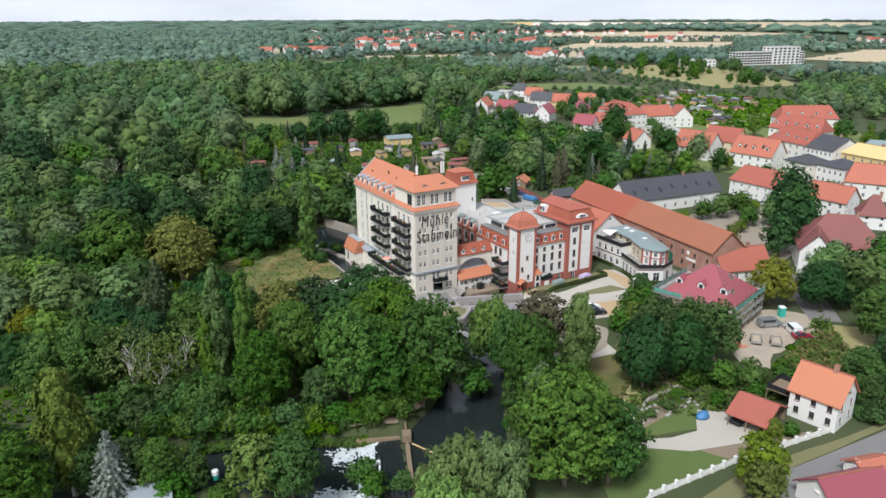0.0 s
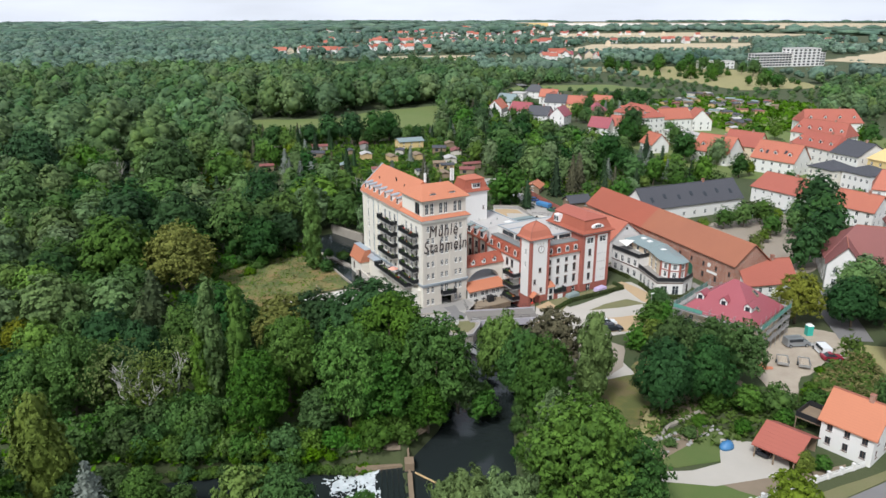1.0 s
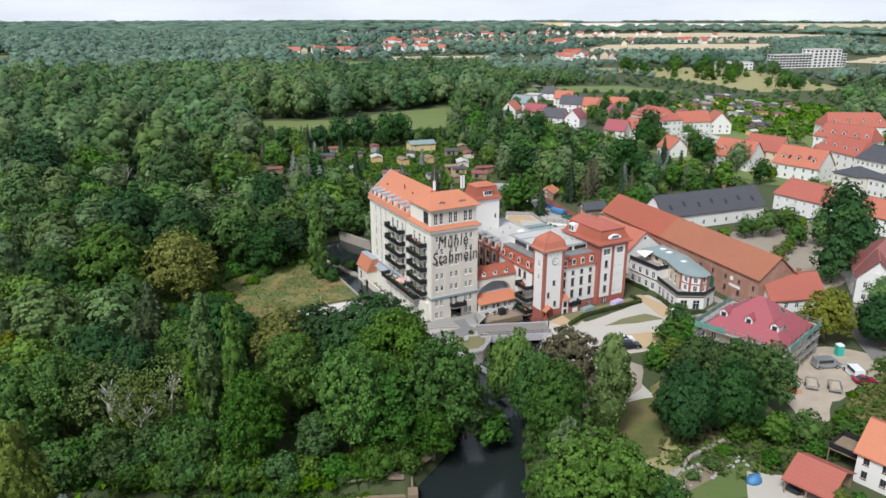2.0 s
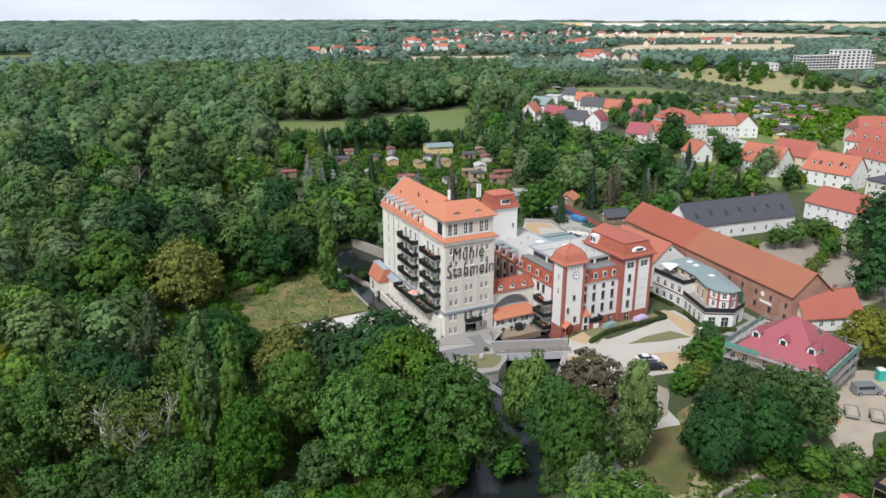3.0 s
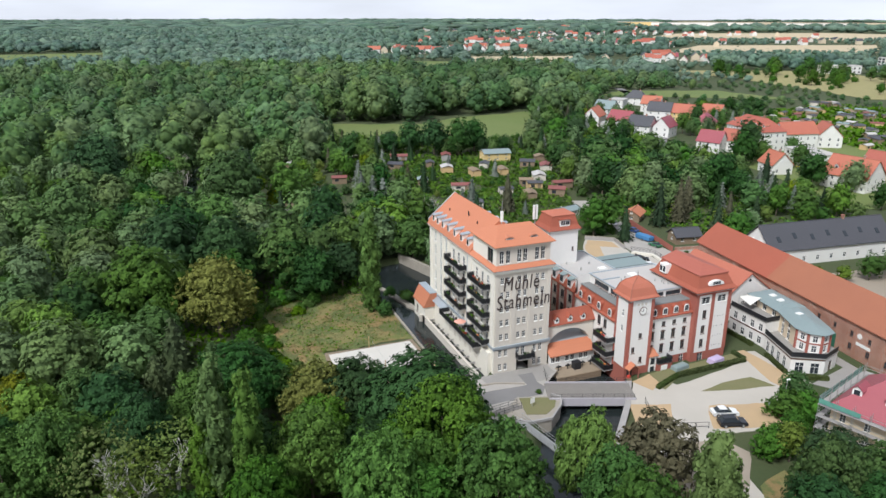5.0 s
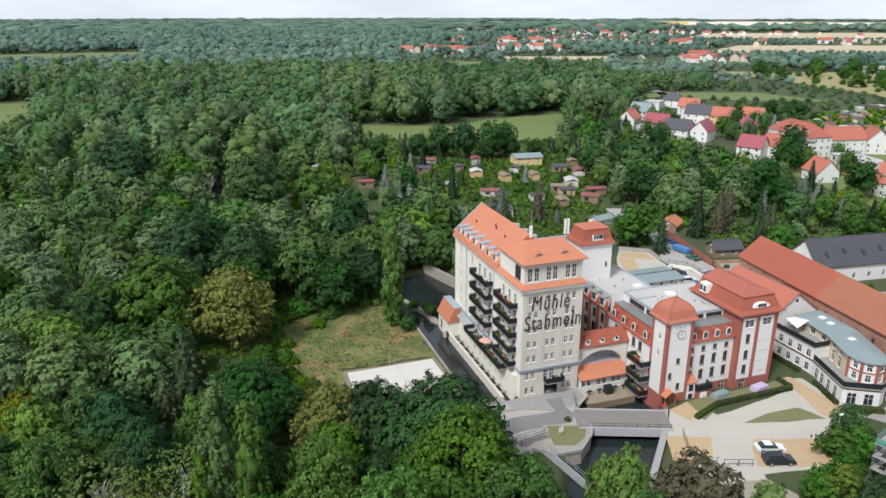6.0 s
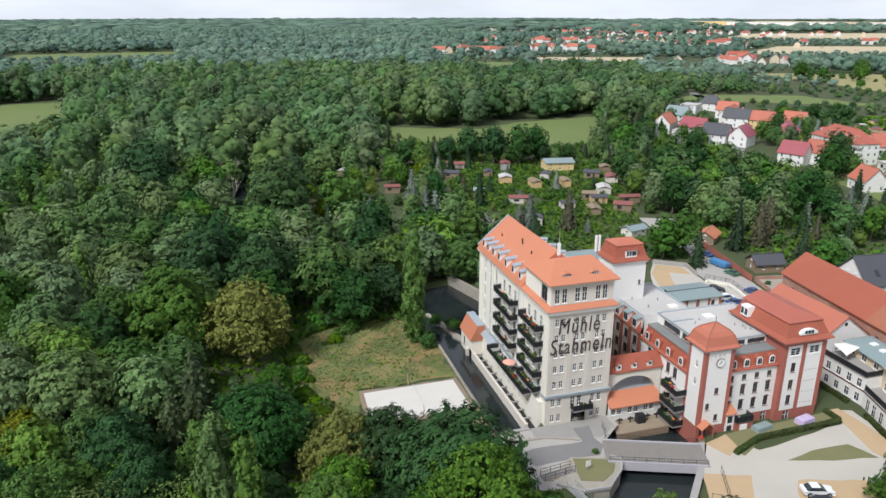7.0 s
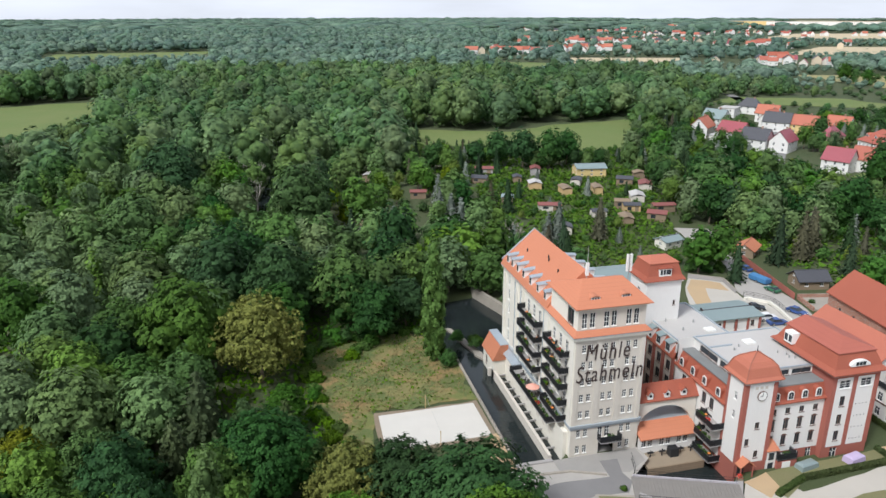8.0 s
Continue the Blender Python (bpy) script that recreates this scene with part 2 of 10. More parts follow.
M = {
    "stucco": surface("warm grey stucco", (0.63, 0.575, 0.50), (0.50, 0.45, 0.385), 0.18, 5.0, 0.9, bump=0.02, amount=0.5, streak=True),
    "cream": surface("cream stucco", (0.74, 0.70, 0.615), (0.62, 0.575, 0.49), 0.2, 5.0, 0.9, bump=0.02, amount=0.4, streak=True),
    "white": surface("white render", (0.76, 0.74, 0.71), (0.64, 0.61, 0.56), 0.2, 5.0, 0.9, bump=0.015, amount=0.4, streak=True),
    "ochre": surface("ochre render", (0.70, 0.52, 0.24), None, 0.2, 5.0, 0.9, bump=0.015, amount=0.3, streak=True),
    "beige": surface("beige render", (0.66, 0.55, 0.40), None, 0.2, 5.0, 0.9, bump=0.015, amount=0.3, streak=True),
    "redpaint": surface("brick red plaster", (0.36, 0.115, 0.085), (0.27, 0.09, 0.07), 0.3, 5.0, 0.85, bump=0.02),
    "tile": surface("orange clay tiles", (0.545, 0.20, 0.108), (0.42, 0.155, 0.085), 0.16, 4.0, 0.75, bump=0.05, amount=0.5, rows=0.3),
    "tilered": surface("red clay tiles", (0.435, 0.132, 0.085), (0.33, 0.095, 0.07), 0.14, 4.0, 0.7, bump=0.05, amount=0.6, rows=0.3, random=0.12),
    "tiledeep": surface("weathered red tiles", (0.37, 0.10, 0.058), (0.27, 0.07, 0.042), 0.14, 4.0, 0.7, bump=0.05, amount=0.6, rows=0.3),
    "tilefaded": surface("faded orange tiles", (0.36, 0.135, 0.075), (0.26, 0.10, 0.062), 0.14, 4.0, 0.8, bump=0.05, amount=0.7, rows=0.3),
    "ridge": surface("red ridge tiles", (0.36, 0.13, 0.085), None, 0.5, 5.0, 0.75, bump=0.04, amount=0.6),
    "tilebrown": surface("brownish red roof tiles", (0.25, 0.085, 0.075), (0.18, 0.07, 0.065), 0.14, 4.0, 0.7, bump=0.05, amount=0.6, rows=0.3),
    "terracedeck": surface("weathered deck boards", (0.30, 0.235, 0.165), (0.2, 0.16, 0.12), 0.5, 9.0, 0.9, bump=0.02, amount=0.7),
    "squaregravel": surface("brown trodden gravel", (0.34, 0.285, 0.225), (0.25, 0.215, 0.165), 0.12, 7.0, 0.95, bump=0.03, amount=0.8, spread=0.15),
    "tilemaroon": surface("glazed maroon tiles", (0.32, 0.075, 0.095), (0.25, 0.06, 0.075), 0.12, 4.0, 0.5, bump=0.05, amount=0.5, rows=0.3, random=0.1),
    "slate": surface("dark grey roof tiles", (0.075, 0.075, 0.085), (0.05, 0.05, 0.055), 0.2, 4.0, 0.6, bump=0.04, rows=0.3),
    "copper": surface("grey green sheet metal", (0.27, 0.335, 0.33), (0.21, 0.27, 0.27), 0.4, 3.0, 0.5, 0.2, bump=0.01, amount=0.5),
    "deckgrey": surface("grey roofing felt", (0.22, 0.225, 0.22), (0.15, 0.15, 0.15), 0.5, 6.0, 0.9, bump=0.01, amount=0.6),
    "zinc": surface("zinc sheet", (0.45, 0.50, 0.54), None, 0.6, 4.0, 0.45, 0.4, bump=0.01),
    "flatroof": surface("pale gravel roofing", (0.50, 0.475, 0.45), (0.38, 0.36, 0.335), 0.12, 8.0, 0.95, bump=0.02, amount=0.6),
    "iron": surface("black painted iron", (0.03, 0.032, 0.036), None, 1.0, 8.0, 0.5, 0.3, bump=0.0),
    "letter": surface("dark brown sign paint", (0.06, 0.04, 0.035), None, 1.0, 6.0, 0.8, bump=0.0),
    "frame": surface("white window paint", (0.82, 0.81, 0.78), None, 1.0, 6.0, 0.5, bump=0.0, amount=0.2),
    "brown": surface("brown window paint", (0.13, 0.07, 0.05), None, 1.0, 6.0, 0.5, bump=0.0, amount=0.2),
    "glass": glass_material("window glass"),
    "brick": brickwork("red brick", (0.34, 0.13, 0.085), (0.42, 0.18, 0.11), (0.42, 0.35, 0.29)),
    "timber": surface("weathered timber", (0.26, 0.19, 0.125), (0.16, 0.115, 0.08), 0.8, 7.0, 0.8, bump=0.02),
    "newtimber": surface("fresh timber", (0.58, 0.40, 0.20), None, 0.8, 7.0, 0.7, bump=0.01),
    "concrete": surface("concrete", (0.36, 0.34, 0.325), (0.24, 0.225, 0.21), 0.4, 6.0, 0.9, bump=0.02, amount=0.6),
    "stone": surface("river wall stone", (0.36, 0.32, 0.27), (0.20, 0.185, 0.15), 0.9, 4.0, 0.9, bump=0.06, amount=0.7),
    "asphalt": surface("worn asphalt", (0.215, 0.205, 0.2), (0.14, 0.135, 0.13), 0.3, 10.0, 0.95, bump=0.01, amount=0.6),
    "yardpave": surface("worn warm grey paving", (0.40, 0.37, 0.335), (0.29, 0.27, 0.245), 0.35, 8.0, 0.95, bump=0.012, amount=0.7),
    "gravel": surface("pale compacted gravel", (0.49, 0.45, 0.395), (0.39, 0.355, 0.30), 0.15, 9.0, 0.95, bump=0.02, amount=0.7),
    "sand": surface("orange sand", (0.49, 0.345, 0.20), (0.38, 0.29, 0.19), 0.3, 9.0, 0.95, bump=0.02, amount=0.6),
    "court": surface("pale quartz sand", (0.62, 0.585, 0.53), (0.5, 0.47, 0.42), 0.3, 7.0, 0.95, bump=0.03, amount=0.5),
    "setts": surface("grey setts", (0.31, 0.292, 0.27), (0.22, 0.207, 0.19), 0.5, 12.0, 0.9, bump=0.02),
    "deck": surface("grey bridge planks", (0.235, 0.215, 0.195), (0.15, 0.137, 0.122), 0.6, 12.0, 0.9, bump=0.02),
    "lilac": surface("pale lilac steel paint", (0.45, 0.42, 0.45), (0.36, 0.33, 0.36), 0.8, 5.0, 0.6, bump=0.01),
    "tarp": surface("blue tarpaulin", (0.06, 0.20, 0.40), None, 1.0, 3.0, 0.5, bump=0.03),
    "toilet": surface("teal plastic", (0.04, 0.42, 0.34), None, 1.0, 5.0, 0.5, bump=0.0),
    "net": surface("green scaffold netting", (0.10, 0.30, 0.24), (0.25, 0.42, 0.36), 0.8, 5.0, 0.8, bump=0.03),
    "steel": surface("galvanised steel", (0.48, 0.48, 0.47), None, 1.0, 5.0, 0.45, 0.6, bump=0.0),
    "umbrella": surface("salmon parasol cloth", (0.75, 0.36, 0.28), None, 1.0, 5.0, 0.8, bump=0.0),
    "awning": surface("cream sail cloth", (0.78, 0.75, 0.68), None, 1.0, 5.0, 0.8, bump=0.0),
    "lilaccloth": surface("pale violet cover", (0.50, 0.40, 0.58), None, 1.0, 5.0, 0.8, bump=0.02),
    "paintwhite": surface("white car paint", (0.78, 0.78, 0.78), None, 0.5, 2.0, 0.25, bump=0.0, amount=0.1),
    "paintblack": surface("black car paint", (0.02, 0.022, 0.027), None, 0.5, 2.0, 0.22, bump=0.0, amount=0.1),
    "paintsilver": surface("silver car paint", (0.36, 0.38, 0.40), None, 0.5, 2.0, 0.3, 0.5, bump=0.0, amount=0.1),
    "paintgreen": surface("green car paint", (0.04, 0.16, 0.08), None, 0.5, 2.0, 0.3, bump=0.0, amount=0.1),
    "paintblue": surface("blue car paint", (0.05, 0.10, 0.28), None, 0.5, 2.0, 0.25, bump=0.0, amount=0.1),
    "paintred": surface("dark red car paint", (0.30, 0.02, 0.04), None, 0.5, 2.0, 0.3, bump=0.0, amount=0.1),
    "paintyellow": surface("yellow car paint", (0.75, 0.65, 0.05), None, 0.5, 2.0, 0.3, bump=0.0, amount=0.1),
    "rubber": surface("tyre rubber", (0.025, 0.025, 0.026), None, 1.0, 8.0, 0.85, bump=0.0),
    "foam": surface("white water foam", (0.66, 0.70, 0.71), (0.25, 0.29, 0.30), 0.9, 5.0, 0.6, bump=0.12, amount=0.9),
    "bark": surface("grey brown bark", (0.17, 0.135, 0.10), (0.10, 0.08, 0.06), 1.5, 8.0, 0.95, bump=0.05),
    "birchbark": surface("white birch bark", (0.62, 0.60, 0.55), (0.25, 0.23, 0.20), 1.2, 8.0, 0.9, bump=0.03),
    "deadwood": surface("bleached dead wood", (0.40, 0.36, 0.32), (0.25, 0.22, 0.19), 1.2, 8.0, 0.95, bump=0.03),
    "ground": surface("woodland floor", (0.050, 0.072, 0.024), (0.105, 0.095, 0.048), 0.05, 2.0, 0.95, bump=0.15, amount=0.8, spread=0.3),
    "grass": surface("green meadow grass", (0.125, 0.175, 0.045), (0.21, 0.20, 0.075), 0.035, 3.0, 0.95, bump=0.12, amount=0.8, spread=0.25),
    "lawn": surface("mown lawn", (0.092, 0.142, 0.035), (0.165, 0.165, 0.06), 0.15, 4.0, 0.95, bump=0.06, amount=0.7, spread=0.2),
    "drygrass": surface("dry summer grass", (0.33, 0.285, 0.13), (0.20, 0.215, 0.075), 0.12, 3.0, 0.95, bump=0.15, amount=0.9, spread=0.3),
    "wheat": surface("ripe wheat stubble", (0.52, 0.42, 0.27), (0.43, 0.36, 0.24), 0.01, 0.5, 0.95, bump=0.1, amount=0.7, spread=0.12),
    "drylawn": surface("parched lawn", (0.19, 0.175, 0.085), (0.125, 0.155, 0.05), 0.25, 4.0, 0.95, bump=0.06, amount=0.8, spread=0.2),
    "soil": surface("bare brown soil", (0.26, 0.20, 0.14), (0.17, 0.13, 0.09), 0.4, 5.0, 0.95, bump=0.06, amount=0.7),
    "rubble": surface("building site dust", (0.44, 0.37, 0.29), (0.27, 0.21, 0.155), 0.35, 5.0, 0.95, bump=0.08, amount=0.95),
    "hedge": foliage("clipped hedge leaves", (0.040, 0.062, 0.018), (0.085, 0.120, 0.035)),
    "oak": foliage("oak leaves", (0.010, 0.035, 0.010), (0.045, 0.116, 0.031)),
    "maple": foliage("maple leaves", (0.026, 0.067, 0.013), (0.136, 0.268, 0.045)),
    "ash": foliage("ash leaves", (0.020, 0.056, 0.012), (0.084, 0.188, 0.037)),
    "willow": foliage("willow leaves", (0.057, 0.104, 0.030), (0.221, 0.350, 0.100)),
    "greywillow": foliage("grey willow leaves", (0.050, 0.094, 0.036), (0.168, 0.265, 0.095), 0.35, 0.02),
    "poplar": foliage("poplar leaves", (0.033, 0.084, 0.017), (0.128, 0.250, 0.052)),
    "birch": foliage("birch leaves", (0.053, 0.089, 0.021), (0.161, 0.236, 0.056)),
    "spruce": foliage("spruce needles", (0.014, 0.034, 0.015), (0.049, 0.092, 0.039)),
    "bluespruce": foliage("blue spruce needles", (0.085, 0.110, 0.090), (0.255, 0.285, 0.240)),
    "drypine": foliage("browning needles", (0.052, 0.052, 0.032), (0.146, 0.142, 0.087)),
    "pine": foliage("dark pine needles", (0.026, 0.046, 0.016), (0.088, 0.125, 0.045)),
    "copperleaf": foliage("copper coloured leaves", (0.040, 0.041, 0.023), (0.135, 0.125, 0.072)),
    "chestnut": foliage("browning chestnut leaves", (0.085, 0.104, 0.015), (0.255, 0.272, 0.042), 0.45, 0.0),
    "lime": foliage("yellow green leaves", (0.051, 0.090, 0.010), (0.178, 0.263, 0.034)),
    # leaf green, lightened a little in the colour to stand for distance haze
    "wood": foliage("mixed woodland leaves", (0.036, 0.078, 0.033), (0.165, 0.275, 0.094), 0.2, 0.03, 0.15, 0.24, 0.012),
    # distance haze put into the colour: paler and bluer than the leaves themselves
    "hazewood": foliage("distant mixed woodland leaves", (0.064, 0.116, 0.085), (0.245, 0.355, 0.250), 0.2, 0.03, 0.2, 0.24, 0.005),
    "herb": foliage("tall herbs", (0.028, 0.069, 0.008), (0.107, 0.212, 0.023)),
    "greenverge": meadow_material("yellowish green short grass", ((0.17, 0.165, 0.045), (0.105, 0.13, 0.036), (0.21, 0.155, 0.075)), 0.14),
    "wildgrass": meadow_material("uncut dry and green grass", ((0.25, 0.225, 0.085), (0.155, 0.195, 0.05), (0.33, 0.205, 0.09), (0.085, 0.14, 0.038)), 0.1),
    "tuft": foliage("grass tufts", (0.155, 0.15, 0.05), (0.31, 0.265, 0.11)),
    "water": water_material("dark river water", (0.020, 0.026, 0.026)),
}

# ---- building helpers ----
INVERSE = {}
MESHES = {}


def thing(name, m, label="", category="", group="", kind="", world=False):
    """An empty that carries a thing. world: its parts are given in world places."""
    e = new(name)
    e.empty_display_size = 0.3
    e.matrix_basis = m
    if world:
        INVERSE[e] = m.inverted()
    return tagged(e, label, category, group, kind)


def to_mesh(name, bm, material, smooth=False):
    me = bpy.data.meshes.new(name)
    bmesh.ops.recalc_face_normals(bm, faces=bm.faces)
    bm.to_mesh(me)
    bm.free()
    if smooth:
        me.polygons.foreach_set("use_smooth", [True] * len(me.polygons))
    me.materials.append(material)
    return me


def place(name, me, parent, m=None, label=""):
    ob = new(name, me)
    if parent is not None:
        ob.parent = parent
        if parent in INVERSE:
            ob.matrix_parent_inverse = INVERSE[parent]
    if m is not None:
        ob.matrix_basis = m
    return tagged(ob, label)


def part(name, bm, material, parent, label="", smooth=False):
    return place(name, to_mesh(name, bm, material, smooth), parent, None, label)


def solid(name, bm, material, label, category="", kind="", group="", smooth=False):
    return tagged(place(name, to_mesh(name, bm, material, smooth), None), label, category, group, kind)


def quad(bm, *pts):
    return bm.faces.new([bm.verts.new(p) for p in pts])


def box(bm, x0, x1, y0, y1, z0, z1, m=None):
    vs = [bm.verts.new((x, y, z)) for z in (z0, z1) for x, y in ((x0, y0), (x1, y0), (x1, y1), (x0, y1))]
    if m is not None:
        for v in vs:
            v.co = m @ v.co
    for f in ((3, 2, 1, 0), (4, 5, 6, 7), (0, 1, 5, 4), (1, 2, 6, 5), (2, 3, 7, 6), (3, 0, 4, 7)):
        bm.faces.new([vs[i] for i in f])


def prism(bm, pts, z0, z1):
    lo = [bm.verts.new((x, y, z0)) for x, y in pts]
    hi = [bm.verts.new((x, y, z1)) for x, y in pts]
    bm.faces.new(hi)
    bm.faces.new(lo[::-1])
    for i in range(len(pts)):
        j = (i + 1) % len(pts)
        bm.faces.new((lo[i], lo[j], hi[j], hi[i]))


def loft(bm, rings, cap=True):
    """Closed rings of equal length, joined one to the next."""
    vs = [[bm.verts.new(p) for p in r] for r in rings]
    k = len(rings[0])
    for a, b in zip(vs, vs[1:]):
        for i in range(k):
            j = (i + 1) % k
            bm.faces.new((a[i], a[j], b[j], b[i]))
    if cap:
        bm.faces.new(vs[0][::-1])
        bm.faces.new(vs[-1])


def rect(x0, x1, y0, y1, z):
    return [(x0, y0, z), (x1, y0, z), (x1, y1, z), (x0, y1, z)]


def tube(bm, pts, radii, sides=6):
    """A tapered tube along points."""
    rings = []
    for i, p in enumerate(pts):
        p = Vector(p)
        d = (Vector(pts[min(i + 1, len(pts) - 1)]) - Vector(pts[max(i - 1, 0)])).normalized()
        a = d.orthogonal().normalized() if abs(d.z) < 0.99 else Vector((1, 0, 0))
        b = d.cross(a).normalized()
        rings.append([tuple(p + radii[i] * (math.cos(2 * math.pi * k / sides) * a + math.sin(2 * math.pi * k / sides) * b)) for k in range(sides)])
    loft(bm, rings)


def rod(bm, a, b, r=0.03, sides=4):
    tube(bm, [a, b], [r, r], sides)


def wall(bm, p0, p1, z0, z1, holes=(), thick=0.3):
    """A wall from p0 to p1 (outside to the right of the way) with openings (u0, u1, z0, z1) cut right through."""
    p0, p1 = Vector((*p0, 0)), Vector((*p1, 0))
    length = (p1 - p0).length
    u = (p1 - p0) / length
    n_in = Vector((-u.y, u.x, 0)) * thick
    us = sorted({0.0, length, *[round(h[0], 3) for h in holes], *[round(h[1], 3) for h in holes]})
    zs = sorted({z0, z1, *[round(h[2], 3) for h in holes], *[round(h[3], 3) for h in holes]})
    for a, b in zip(us, us[1:]):
        for c, d in zip(zs, zs[1:]):
            mu, mz = (a + b) / 2, (c + d) / 2
            if any(h[0] < mu < h[1] and h[2] < mz < h[3] for h in holes):
                continue
            q = [p0 + u * a + Vector((0, 0, c)), p0 + u * b + Vector((0, 0, c)), p0 + u * b + Vector((0, 0, d)), p0 + u * a + Vector((0, 0, d))]
            quad(bm, *q)
            quad(bm, *[v + n_in for v in reversed(q)])
    for a, b, c, d in holes:
        q = [p0 + u * a + Vector((0, 0, c)), p0 + u * b + Vector((0, 0, c)), p0 + u * b + Vector((0, 0, d)), p0 + u * a + Vector((0, 0, d))]
        for i in range(4):
            j = (i + 1) % 4
            quad(bm, q[i], q[i] + n_in, q[j] + n_in, q[j])


def window_mesh(w, h, style="cross"):
    """The painted casement and its pane, facing -y, standing on the middle of the sill."""
    key = ("win", round(w, 2), round(h, 2), style)
    if key not in MESHES:
        bm = bmesh.new()
        t, b_ = 0.05, 0.03
        xs = [(t, w - t)] if style not in ("cross", "bars", "dark") else [(t, w / 2 - b_), (w / 2 + b_, w - t)]
        zs = [(t, h * 0.62), (h * 0.62 + 0.05, h - t)] if style == "cross" else [(t, h * 0.31), (h * 0.31 + 0.03, h * 0.62), (h * 0.62 + 0.05, h - t)] if style == "bars" else [(t, h - t)]
        wall(bm, (-w / 2, 0.08), (w / 2, 0.08), 0.0, h, [(x0, x1, z0, z1) for x0, x1 in xs for z0, z1 in zs], 0.1)
        sill = [bm.verts.new(c) for c in ((-w / 2, 0.08, 0), (w / 2, 0.08, 0), (w / 2 + 0.08, -0.09, -0.02), (-w / 2 - 0.08, -0.09, -0.02), (-w / 2, 0.08, -0.09), (w / 2, 0.08, -0.09), (w / 2 + 0.08, -0.09, -0.1), (-w / 2 - 0.08, -0.09, -0.1))]
        for f in ((0, 3, 2, 1), (4, 5, 6, 7), (3, 7, 6, 2), (0, 4, 7, 3), (1, 2, 6, 5)):
            bm.faces.new([sill[i] for i in f])
        bmesh.ops.remove_doubles(bm, verts=bm.verts, dist=1e-4)
        fr = to_mesh("window", bm, M["brown"] if style == "dark" else M["frame"])
        bm = bmesh.new()
        box(bm, -w / 2 + t, w / 2 - t, 0.12, 0.135, t, h - t)
        MESHES[key] = (fr, to_mesh("pane", bm, M["glass"]))
    return MESHES[key]


def put_window(parent, p0, p1, u, z, w, h, style="cross"):
    fr, pane = window_mesh(w, h, style)
    d = Vector((p1[0] - p0[0], p1[1] - p0[1])).normalized()
    m = pose(p0[0] + d.x * u, p0[1] + d.y * u, z, 0, 0, math.degrees(math.atan2(d.y, d.x)))
    ob = place("window", fr, parent, m)
    place("pane", pane, ob)
    return ob


def facade(parent, p0, p1, z0, z1, windows, material, thick=0.3, name="wall"):
    """One wall with its windows: rows of (u of the middle, z of the sill, width, height, style)."""
    bm = bmesh.new()
    wall(bm, p0, p1, z0, z1, [(u - w / 2, u + w / 2, z, z + h) for u, z, w, h, s in windows], thick)
    part(name, bm, material, parent)
    for u, z, w, h, s in windows:
        if s:
            put_window(parent, p0, p1, u, z, w, h, s)


def gable_roof(bm, x0, x1, y0, y1, z0, z1, over=0.4, t=0.22, hipped=0.0):
    """A pitched roof with its ridge along x, over walls that end at z0; hipped: how far the ridge's ends draw in."""
    ym = (y0 + y1) / 2
    slope = (z1 - z0) / ((y1 - y0) / 2)
    e = over
    ze = z0 - e * slope
    top = [(x0 - e, y0 - e, ze), (x1 + e, y0 - e, ze), (x1 + e - hipped, ym, z1), (x0 - e + hipped, ym, z1), (x1 + e, y1 + e, ze), (x0 - e, y1 + e, ze)]
    lo = [bm.verts.new(p) for p in top]
    hi = [bm.verts.new((x, y, z + t)) for x, y, z in top]
    for vs, flip in ((hi, False), (lo, True)):
        fs = [(vs[0], vs[1], vs[2], vs[3]), (vs[3], vs[2], vs[4], vs[5])]
        if hipped:
            fs += [(vs[1], vs[4], vs[2]), (vs[5], vs[0], vs[3])]
        for f in fs:
            bm.faces.new(f[::-1] if flip else f)
    edge = [0, 1, 4, 5] if hipped else [0, 1, 2, 4, 5, 3]
    for i, j in zip(edge, edge[1:] + edge[:1]):
        bm.faces.new((lo[i], lo[j], hi[j], hi[i]))


def flat_sheet(name, pts, z, material, label, category, thick=0.12, kind="structure"):
    bm = bmesh.new()
    prism(bm, pts, z - thick, z)
    return solid(name, bm, material, label, category, kind)


def rough_outline(pts, step=3.0, amp=0.5, seed=1):
    """The outline of a patch of ground with an uneven edge."""
    rnd = random.Random(seed)
    out = []
    for (ax, ay), (bx, by) in zip(pts, pts[1:] + pts[:1]):
        k = max(1, int(math.hypot(bx - ax, by - ay) / step))
        for i in range(k):
            f = i / k
            out.append((ax + (bx - ax) * f + rnd.uniform(-amp, amp), ay + (by - ay) * f + rnd.uniform(-amp, amp)))
    return out

# ---- ground and water ----
RIVER = [(80, 128), (82.5, 136), (94.2, 136), (94.2, 126), (89, 119.5), (80.8, 110.8), (72, 101), (63, 88), (58, 80), (52, 70), (48, 58), (33, 58),
         (38.5, 74), (44.5, 89.5), (53, 95), (62, 104), (68, 112), (73.5, 120.3), (78, 123)]
LOWER_POOL = [(43.5, 89.8), (38, 92.5), (26, 99.5), (15, 104), (-30, 116), (-30, 105), (12, 93), (24, 83), (33, 74), (37.5, 73.5)]
CANAL = [(64, 137.2), (71.95, 137.2), (71.95, 172), (64, 172)]
MILL_POOL = [(64, 171.9), (63, 186), (68, 203), (77, 205), (80.5, 192), (92, 190), (92, 176), (71, 171.9)]
STREAM = [(23.5, 290), (27.5, 290), (37.6, 374), (56.4, 512), (52.8, 512), (33.8, 374)]


